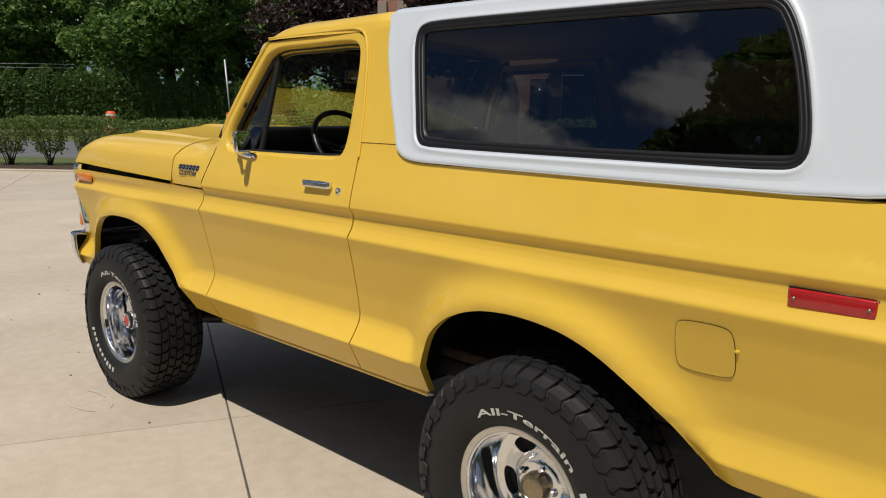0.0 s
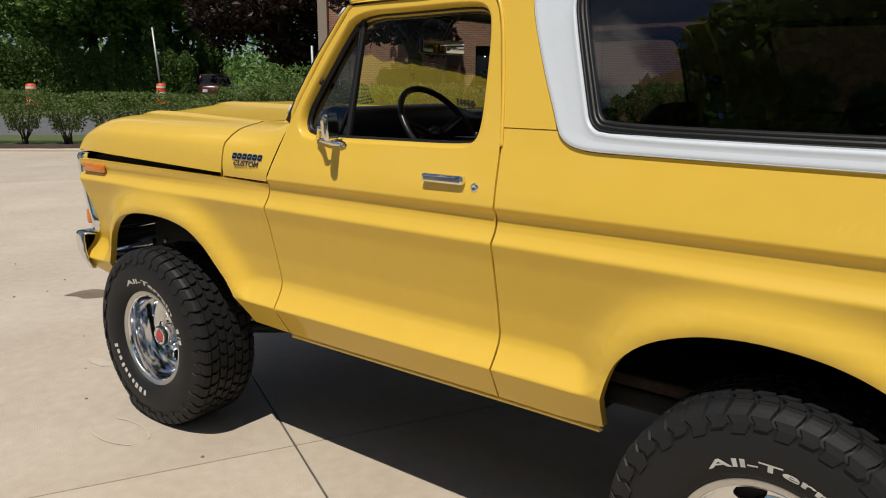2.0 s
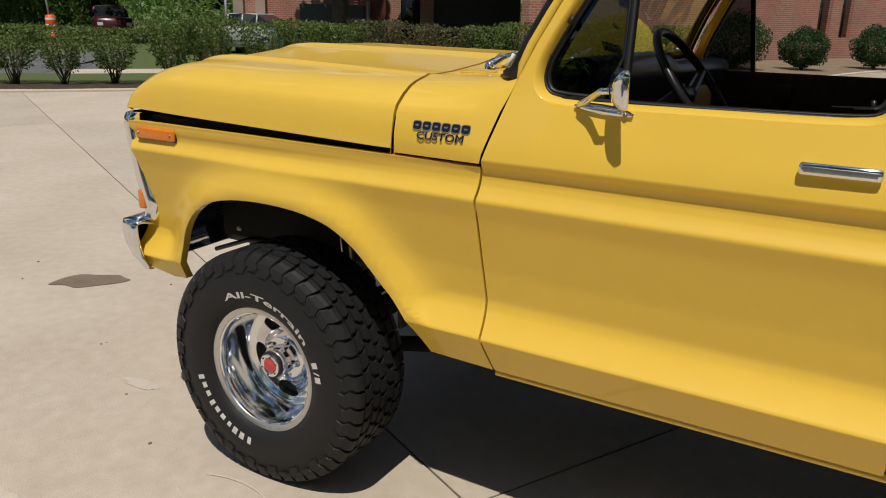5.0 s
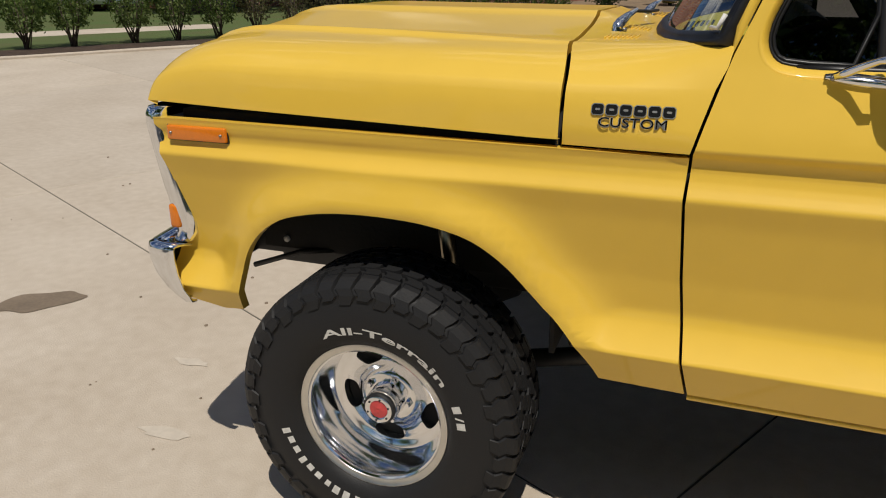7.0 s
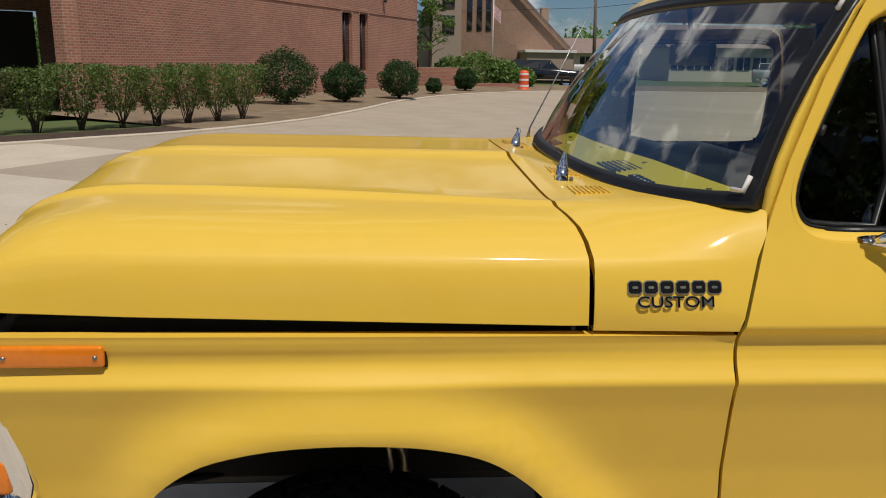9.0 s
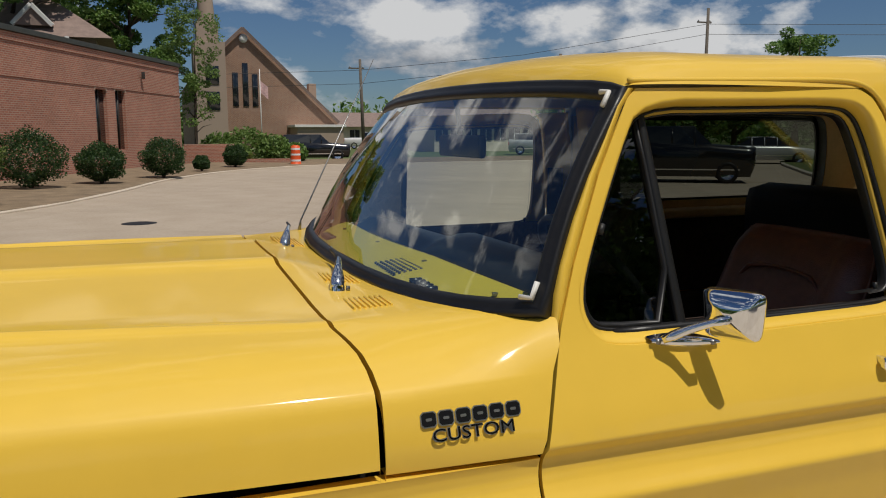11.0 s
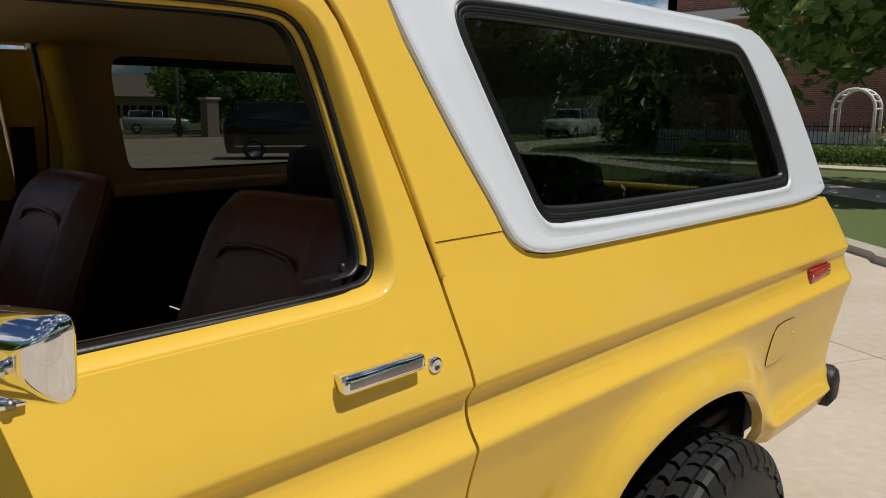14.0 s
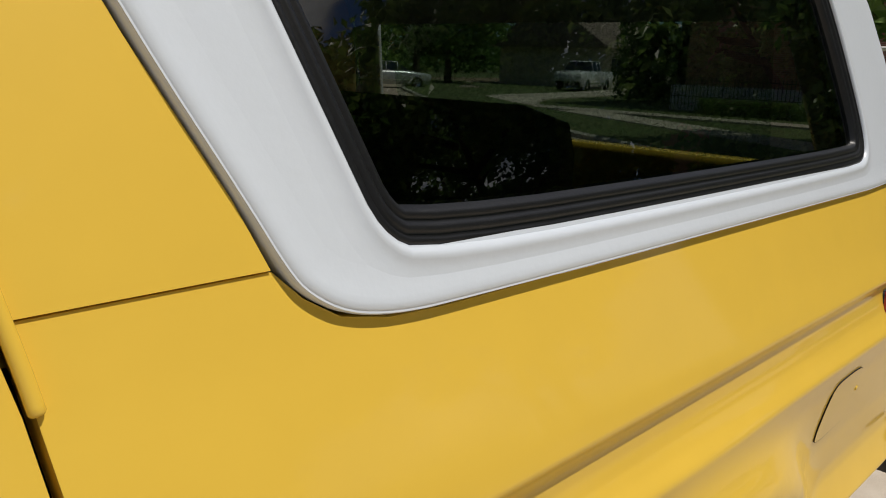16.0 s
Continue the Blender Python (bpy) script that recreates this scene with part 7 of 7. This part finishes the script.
def gable_roof(parent, x0, x1, y0, y1, z0, zr, mat, trim=True, axis="x", name="roof", hip=0.0):
    bm = bmesh.new()
    if axis == "x":
        m = (y0 + y1) / 2
        p = [(x0, y0, z0), (x1, y0, z0), (x1, y1, z0), (x0, y1, z0), (x0 + hip, m, zr), (x1 - hip, m, zr)]
        fs = [(0, 1, 5, 4), (2, 3, 4, 5), (1, 2, 5), (3, 0, 4), (3, 2, 1, 0)]
    else:
        m = (x0 + x1) / 2
        p = [(x0, y0, z0), (x1, y0, z0), (x1, y1, z0), (x0, y1, z0), (m, y0, zr), (m, y1, zr)]
        fs = [(1, 2, 5, 4), (3, 0, 4, 5), (0, 1, 4), (2, 3, 5), (3, 2, 1, 0)]
    vs = [bm.verts.new(v) for v in p]
    for f in fs:
        bm.faces.new([vs[i] for i in f])
    ob = part(name, bm, mat, parent, smooth=False)
    if trim:
        tb = bmesh.new()
        for i, j in ((0, 4), (1, 4)) if axis == "y" else ((0, 1),):
            add_tube(tb, [Vector(p[i]) + Vector((0, -.06, 0)), Vector(p[j]) + Vector((0, -.06, 0))], .14, 4)
        part("roof_trim", tb, TRIMW, ob, "white roof trim", smooth=False)
    return ob


part("wall", box((-19, 48, 0), (-2.5, 60, 7.0), .02), BRICK_TAN, gh, smooth=False)
gable_roof(gh, -20, -1.6, 47, 61, 7.0, 11.6, ROOF, trim=False, hip=6.0)
gable_roof(gh, -6.6, -4.6, 47.4, 54, 7.6, 8.7, ROOF, axis="y")
gable_roof(gh, -12.5, -9.5, 47.2, 54, 7.6, 9.2, ROOF, axis="y")
for k in range(8):
    part("eave_bracket", box((-18 + k * 2.0, 46.75, 6.55), (-17.8 + k * 2.0, 47.1, 7.0), .01), TRIMW, gh, smooth=False)
# church with a steep gable, tower and low wing
ch = thing("church", (0, 0, 0), "tan brick church with steep gable and slim tower", "church")


def gable_wall(name, x0, x1, xp, y, z0, zl, zr_, zp, mat, parent, thick=.5):
    bm = bmesh.new()
    prof = [(x0, z0), (x1, z0), (x1, zr_), (xp, zp), (x0, zl)]
    f = [bm.verts.new((x, y, z)) for x, z in prof]
    b = [bm.verts.new((x, y + thick, z)) for x, z in prof]
    bm.faces.new(f); bm.faces.new(b[::-1])
    for k in range(5):
        bm.faces.new((f[k], b[k], b[(k + 1) % 5], f[(k + 1) % 5]))
    uv = bm.loops.layers.uv.new("UVMap")
    for fc in bm.faces:
        for l in fc.loops:
            l[uv].uv = (l.vert.co.x + l.vert.co.y, l.vert.co.z)
    bmesh.ops.recalc_face_normals(bm, faces=bm.faces)
    return part(name, bm, mat, parent, smooth=False)


gable_wall("gable_wall", 3.4, 14.9, 7.35, 64, -.2, 6.2, 2.6, 9.9, BRICK_TAN, ch, 24)
rf = bmesh.new()
add_tube(rf, [(7.35, 63.7, 10.0), (14.95, 63.7, 2.6)], .16, 4)
add_tube(rf, [(7.35, 63.7, 10.0), (3.3, 63.7, 6.2)], .16, 4)
part("roof_edge", rf, ROOF, ch, smooth=False)
part("round_vent", lathe([(0, -.1), (.3, -.1), (.34, 0)], 20, "y", (7.4, 63.9, 9.2)), TRIMW, ch, "pale round gable vent")
for k, (x, z1) in enumerate(((6.65, 6.55), (7.45, 7.3), (8.2, 6.45))):
    part("window", box((x - .22, 63.93, 3.9), (x + .22, 63.99, z1), .02), WINDOW, ch, "tall narrow window")
tw = bmesh.new()
add_box(tw, (3.2, 57.6, -.2), (5.4, 60.0, 8.2), .02)
add_box(tw, (3.5, 57.9, 8.2), (5.0, 59.6, 9.6), .02)
part("tower", tw, BRICK_TAN, ch, smooth=False)
part("spire", lathe([(.62, 9.6), (.55, 11), (.12, 17)], 8, "z", (4.25, 58.7, 0)), BRICK_TAN, ch, "slim tan spire")
for z in (3.4, 5.2):
    part("window", box((4.0, 57.54, z), (4.9, 57.60, z + 1.3), .02), WINDOW, ch)
wing = thing("low_wing", (0, 0, 0), "low tan brick wing with flat pale cornice", "building")
part("wall", box((10.9, 60.6, -.2), (14.6, 66, 2.2), .02), BRICK_TAN, wing, smooth=False)
part("cornice", box((10.7, 60.4, 2.2), (14.8, 66.2, 2.4), .02), TRIMW, wing, smooth=False)
part("chimney", box((14.1, 72.2, 2.0), (14.8, 73.2, 6.3), .02), BRICK, wing, "red brick chimney", smooth=False)
lw_ = thing("low_wall", (0, 0, 0), "low brick garden wall", "wall")
wall_box("wall", (1.75, 43.7), (4.4, 43.4), 1.15, .3, BRICK, lw_)
wall_box("wall", (4.4, 43.3), (7.4, 43.0), .32, .3, BRICK, lw_)


def long_house(name, x0, x1, y0, y1, h, ridge, wall, label, windows=5, garage=False, face=-1):
    ob = thing(name, (0, 0, 0), label, "house")
    part("wall", box((x0, y0, -.2), (x1, y1, h), .02), wall, ob, smooth=False)
    gable_roof(ob, x0 - .6, x1 + .6, y0 - .8, y1 + .8, h, ridge, ROOF, trim=False)
    yy = y0 if face < 0 else y1
    for k in range(windows):
        x = x0 + (x1 - x0) * (k + .5) / windows
        w_ = part("window", box((x - .6, yy - .06, 1.0), (x + .6, yy + .06, 2.1), .01), WINDOW, ob, "dark window", smooth=False)
        part("window_frame", box((x - .03, yy - .09, 1.0), (x + .03, yy + .09, 2.1)), TRIMW, w_, smooth=False)
    if garage:
        part("garage_door", box((x1 - 5.6, yy - .09, 0), (x1 - 2.6, yy + .09, 2.3), .01), TRIMW, ob, "white garage door", smooth=False)
    return ob


long_house("pale_house", 14, 30, 92, 100, 2.5, 4.3, STUCCO, "long pale house with brown roof", 6)
long_house("pale_house", 25, 37, 68, 76, 2.9, 5.0, STUCCO, "long pale building with brown roof", 8)
long_house("ranch_house", 50, 60, 30.5, 40, 2.8, 6.2, STUCCO, "tan house across the lawn", 3, True)
brick_r = thing("brick_residence", (0, 0, 0), "tall red brick building with white stone base and cornice", "building")
wall_box("wall", (31.2, 15.0), (31.2, -16), 12.0, .4, BRICK, brick_r, openings=[(16, 17.2, 5.9, 8.2), (9, 10.2, 5.9, 8.2), (22, 23.2, 1.6, 3.8)])
part("stone_base", box((31.0, -16, -.1), (31.3, 15.1, .95), .02), TRIMW, brick_r, "white stone base", smooth=False)
part("cornice", box((30.75, -16, 5.15), (31.3, 15.2, 5.55), .03), TRIMW, brick_r, "white stone cornice", smooth=False)
part("string_course", box((31.15, -16, 3.55), (31.25, 15.1, 3.62)), TRIMW, brick_r, smooth=False)
wall_box("end_wall", (31.2 + 14, 15.0), (31.2, 15.0), 12.0, .4, BRICK, brick_r)
for y, z0, z1 in ((-1.6, 5.9, 8.2), (5.4, 5.9, 8.2), (-7.6, 1.6, 3.8)):
    part("window", box((31.32, y - .6, z0), (31.40, y + .6, z1)), WINDOW, brick_r, "dark sash window", smooth=False)
fence = thing("iron_fence", (29.9, 0, 0), "low black iron fence before a brick wall", "fence")
for z in (.55, 1.15):
    part("rail", box((-.015, -15, z), (.015, 14.6, z + .03)), BLACK, fence, smooth=False)
fb_ = box((-.010, -.010, .05), (.010, .010, 1.30))
fm = bpy.data.meshes.new("picket"); fb_.to_mesh(fm); fb_.free(); fm.materials.append(BLACK)
for k in range(150):
    ob = new("picket", fm)
    ob.parent, ob.location = fence, (0, -7 + k * .145, 0)
arb = thing("garden_arbour", (28.2, 6.1, 0), "white wooden garden arbour with round top", "arbour")
for dx in (-.35, .35):
    part("arch", tube([(dx, 0, 0), (dx, 0, 1.75)] + [(dx, .62 - .62 * math.cos(a), 1.75 + .62 * math.sin(a)) for a in np.linspace(.2, 2.94, 12)] + [(dx, 1.24, 1.75), (dx, 1.24, 0)], .05, 6), TRIMW, arb)
for k in range(9):
    a = math.pi * k / 8
    part("slat", tube([(-.40, .62 - .62 * math.cos(a), 1.75 + .62 * math.sin(a)), (.40, .62 - .62 * math.cos(a), 1.75 + .62 * math.sin(a))], .03, 5), TRIMW, arb)

# poles and wires
def utility_pole(at, h, lean, label):
    ob = thing("utility_pole", at, label, "pole", "utility poles")
    part("pole", tube([(0, 0, 0), (lean, 0, h)], [.15, .10], 10), POLE, ob)
    ca = bmesh.new()
    add_box(ca, (lean * .9 - .9, -.05, h * .90), (lean * .9 + .3, .05, h * .90 + .10), .01)
    part("crossarm", ca, POLE, ob, smooth=False)
    for dx in (-.8, 0.2):
        part("insulator", lathe([(.02, .0), (.05, .03), (.05, .09), (.02, .12)], 8, "z", (lean * .9 + dx, 0, h * .90 + .10)), GALV, ob)
    return ob


utility_pole((15.3, 56.9, 0), 7.2, -.2, "weathered wooden utility pole far off")
utility_pole((37.6, 45.6, 0), 10.4, .05, "weathered wooden utility pole beyond the lot")
utility_pole((24.5, 43.1, 0), 6.6, 0, "slim lamp pole beyond the lot")
wires = thing("overhead_wires", (0, 0, 0), "thin overhead wires between poles", "wires")
for z0, z1 in ((6.4, 9.3), (5.4, 8.6)):
    part("wire", tube([(15.1, 56.9, z0), (26, 51.5, (z0 + z1) / 2 - .5), (37.6, 45.6, z1), (60, 36, z1 - .3), (90, 22, z1 + .3)], .018, 4), BLACK, wires)
    part("wire", tube([(15.1, 56.9, z0), (0, 64, z0 - .3), (-20, 74, z0 + .2)], .018, 4), BLACK, wires)
for k in range(2):
    part("wire", tube([(-60, -2, 3.9 + k * .2), (-44, 11.5, 3.45 + k * .2), (-40.6, 16.4, 3.5 + k * .2)], .012, 4), GALV, wires)
fp = thing("flagpole", (7.85, 58.3, 0), "slim white flagpole with a hanging flag", "flagpole")
part("pole", tube([(0, 0, 0), (0, 0, 6.4)], [.05, .03], 8), TRIMW, fp)
fr_ = [[(.03 + .55 * u + .0, .06 * math.sin(6 * u + v), 5.6 - v * .9 - .5 * u) for u in np.linspace(0, 1, 8)] for v in np.linspace(0, 1, 7)]
fgm = grid(fr_)
part("flag", fgm, material("faded red and white cloth", (0.62, 0.40, 0.40), 0.8, vary=0.4, scale=5.0, fine=9.0), fp, "faded red and white flag")
for x, y, h, dx in ((-36.0, 23.2, 4.2, -.35), (-22.6, 22.0, 2.9, 0)):
    sp = thing("sign_post", (x, y, 0), "plain grey metal post beyond the hedge", "post", "posts by the road")
    part("post", tube([(0, 0, 0), (dx, dx * .3, h)], .055, 8), GALV, sp)


def barrel(at):
    ob = thing("traffic_drum", at, "orange traffic drum with white bands", "traffic drum", "traffic drums")
    part("drum", lathe([(.32, 0), (.32, .06), (.29, .08), (.27, .40), (.27, .42), (.255, .74), (.255, .76), (.24, 1.04), (.12, 1.09), (0, 1.09)], 20, "z"), ORANGE, ob)
    for z, r in ((.22, .281), (.54, .266), (.84, .251)):
        part("band", lathe([(r + .004, z), (r + .001, z + .10)], 20, "z"), REFLECT, ob, "white band")
    return ob


d0 = barrel((-37.0, 16.6, .14))
for x, y in ((-35.6, 22.9), (7.4, 41.3)):
    copy_thing(d0, Matrix.Translation((x, y, .14 if x < 0 else 0)))


def car(name, at, heading, paint, L, W, H, kind, label):
    """A parked car: stations along its length of belt height, roof height and cabin width."""
    ob = thing(name, at, label, "car")
    ob.rotation_euler = (0, 0, radians(heading))
    h = H
    if kind == "suv":
        st = [(0, .45, .62), (.03, .40, .60), (.06, .36, .62), (.25, .34, .66), (.30, .34, .68), (.98, .36, .72), (1.0, .42, .66)]
        cab = [(.27, .62), (.40, .97), (.55, 1.0), (.90, .97), (.985, .66)]
    elif kind == "pickup":
        st = [(0, .45, .60), (.04, .38, .62), (.26, .36, .66), (.98, .36, .64), (1.0, .42, .60)]
        cab = [(.27, .62), (.36, .97), (.50, 1.0), (.60, .97), (.63, .62)]
    else:
        st = [(0, .42, .50), (.03, .30, .55), (.30, .28, .66), (.85, .28, .68), (.97, .30, .64), (1.0, .40, .58)]
        cab = [(.26, .62), (.42, .97), (.56, 1.0), (.70, .97), (.90, .64)]
    rows = []
    for k, (t, lo, hi) in enumerate(st):
        w = W / 2 * (.86 if k in (0, len(st) - 1) else 1.0)
        z0, z1 = .22 if 0 < k < len(st) - 1 else lo * h * .7, hi * h
        rows.append([(t * L, -w * .9, z0), (t * L, -w, z0 + .12), (t * L, -w, z1 * .82), (t * L, -w * .93, z1), (t * L, 0, z1 + .03), (t * L, w * .93, z1), (t * L, w, z1 * .82), (t * L, w, z0 + .12), (t * L, w * .9, z0)])
    bm = grid(rows)
    bm.verts.ensure_lookup_table()
    bm.faces.new([bm.verts[i] for i in range(8, -1, -1)])
    n = len(bm.verts)
    bm.faces.new([bm.verts[i] for i in range(n - 9, n)])
    bmesh.ops.recalc_face_normals(bm, faces=bm.faces)
    part("body", bm, paint, ob)
    belt = .64 * h
    glass = bmesh.new()
    for i, j in zip(range(len(cab) - 1), range(1, len(cab))):
        (t0, z0), (t1, z1) = cab[i], cab[j]
        w0, w1 = W / 2 * (.92 if z0 < .7 else .76), W / 2 * (.92 if z1 < .7 else .76)
        for s in (-1, 1):
            q = [(t0 * L, s * W / 2 * .92, belt), (t1 * L, s * W / 2 * .92, belt), (t1 * L, s * w1, z1 * h), (t0 * L, s * w0, z0 * h)]
            vs = [glass.verts.new(v) for v in q]
            glass.faces.new(vs if s < 0 else vs[::-1])
        if z0 < .7 or z1 < .7:
            q = [(t0 * L, -w0, z0 * h), (t1 * L, -w1, z1 * h), (t1 * L, w1, z1 * h), (t0 * L, w0, z0 * h)]
            glass.faces.new([glass.verts.new(v) for v in q][::-1])
    bmesh.ops.remove_doubles(glass, verts=glass.verts[:], dist=.001)
    bmesh.ops.recalc_face_normals(glass, faces=glass.faces)
    part("glazing", glass, WINDOW, ob, "dark car windows", smooth=False)
    me_ = bmesh.new()
    add_box(me_, (cab[1][0] * L, -W / 2 * .76, .955 * h), (cab[-2][0] * L, W / 2 * .76, 1.0 * h), .05)
    part("roof", me_, paint, ob)
    for t, z in cab[1:-1]:
        for s in (-1, 1):
            part("pillar", tube([(t * L, s * W / 2 * .925, belt), (t * L, s * W / 2 * .77, .97 * h)], .035, 5), paint, ob)
    r = .36 if kind != "sedan" else .32
    for t in (.18, .80):
        for s in (-1, 1):
            w = part("wheel", lathe([(0, -.02), (r * .62, -.03), (r * .68, -.01), (r * .66, .03)], 24, "y", (t * L, s * (W / 2 - .02), r)), ALLOY, ob, "silver wheel")
            part("tyre", lathe([(r * .66, -.04), (r * .80, -.06), (r * .97, -.045), (r, 0), (r, .16), (r * .7, .18)] if s < 0 else [(r * .66, .04), (r * .80, .06), (r * .97, .045), (r, 0), (r, -.16), (r * .7, -.18)], 24, "y", (t * L, s * (W / 2 - .02), r)), TYRE, w)
    for s in (-1, 1):
        part("headlamp", box((-.01, s * W * .36 - .14, h * .40), (.06, s * W * .36 + .14, h * .50), .02), REFLECT, ob, smooth=False)
        part("tail_lamp", box((L - .05, s * W * .42 - .08, h * .45), (L + .01, s * W * .42 + .08, h * .60), .02), RED, ob, smooth=False)
        part("trim_strip", box((.1 * L, s * (W / 2 + .004) - .006, .44), (.92 * L, s * (W / 2 + .004) + .006, .48)), CHROME, ob, smooth=False)
    return ob


car("parked_van", (19.4, 20.2, 0), 144, CARPAINT_BLACK, 4.9, 1.95, 1.92, "suv", "black passenger van parked on the lot")
car("parked_suv", (11.9, 47.6, 0), 172, CARPAINT_BLACK, 4.5, 1.85, 1.65, "suv", "black car parked beyond the lot")
car("parked_pickup", (25.7, 83.3, 0), 166, CARPAINT_WHITE, 5.6, 2.0, 1.85, "pickup", "white pickup truck parked far off")
car("parked_suv", (31, 53.6, 0), 152, CARPAINT_SILVER, 4.6, 1.85, 1.65, "suv", "silver car parked far across the lot")
car("parked_pickup", (-35.6, 26.6, 0), 148, CARPAINT_RED, 5.4, 2.0, 1.75, "pickup", "dark red pickup parked under trees")
car("parked_car", (-23.8, 21.5, 0), 15, CARPAINT_SILVER, 4.5, 1.8, 1.5, "sedan", "silver-grey car parked beside the brick building")
car("parked_pickup", (43, 28.6, 0), 12, CARPAINT_WHITE, 5.6, 2.0, 1.85, "pickup", "white pickup on the driveway")
car("parked_car", (33.5, 31.5, 0), 150, CARPAINT_SILVER, 4.6, 1.8, 1.45, "sedan", "silver car beyond the lot")
pil = thing("brick_pillar", (26.2, 42.4, 0), "square brick pillar at the lot's edge", "pillar")
pb = bmesh.new()
add_box(pb, (-.4, -.4, 0), (.4, .4, 2.3), .01)
part("shaft", pb, BRICK_TAN, pil, smooth=False)
part("cap", box((-.5, -.5, 2.3), (.5, .5, 2.45), .02), TRIMW, pil, "pale stone cap", smooth=False)
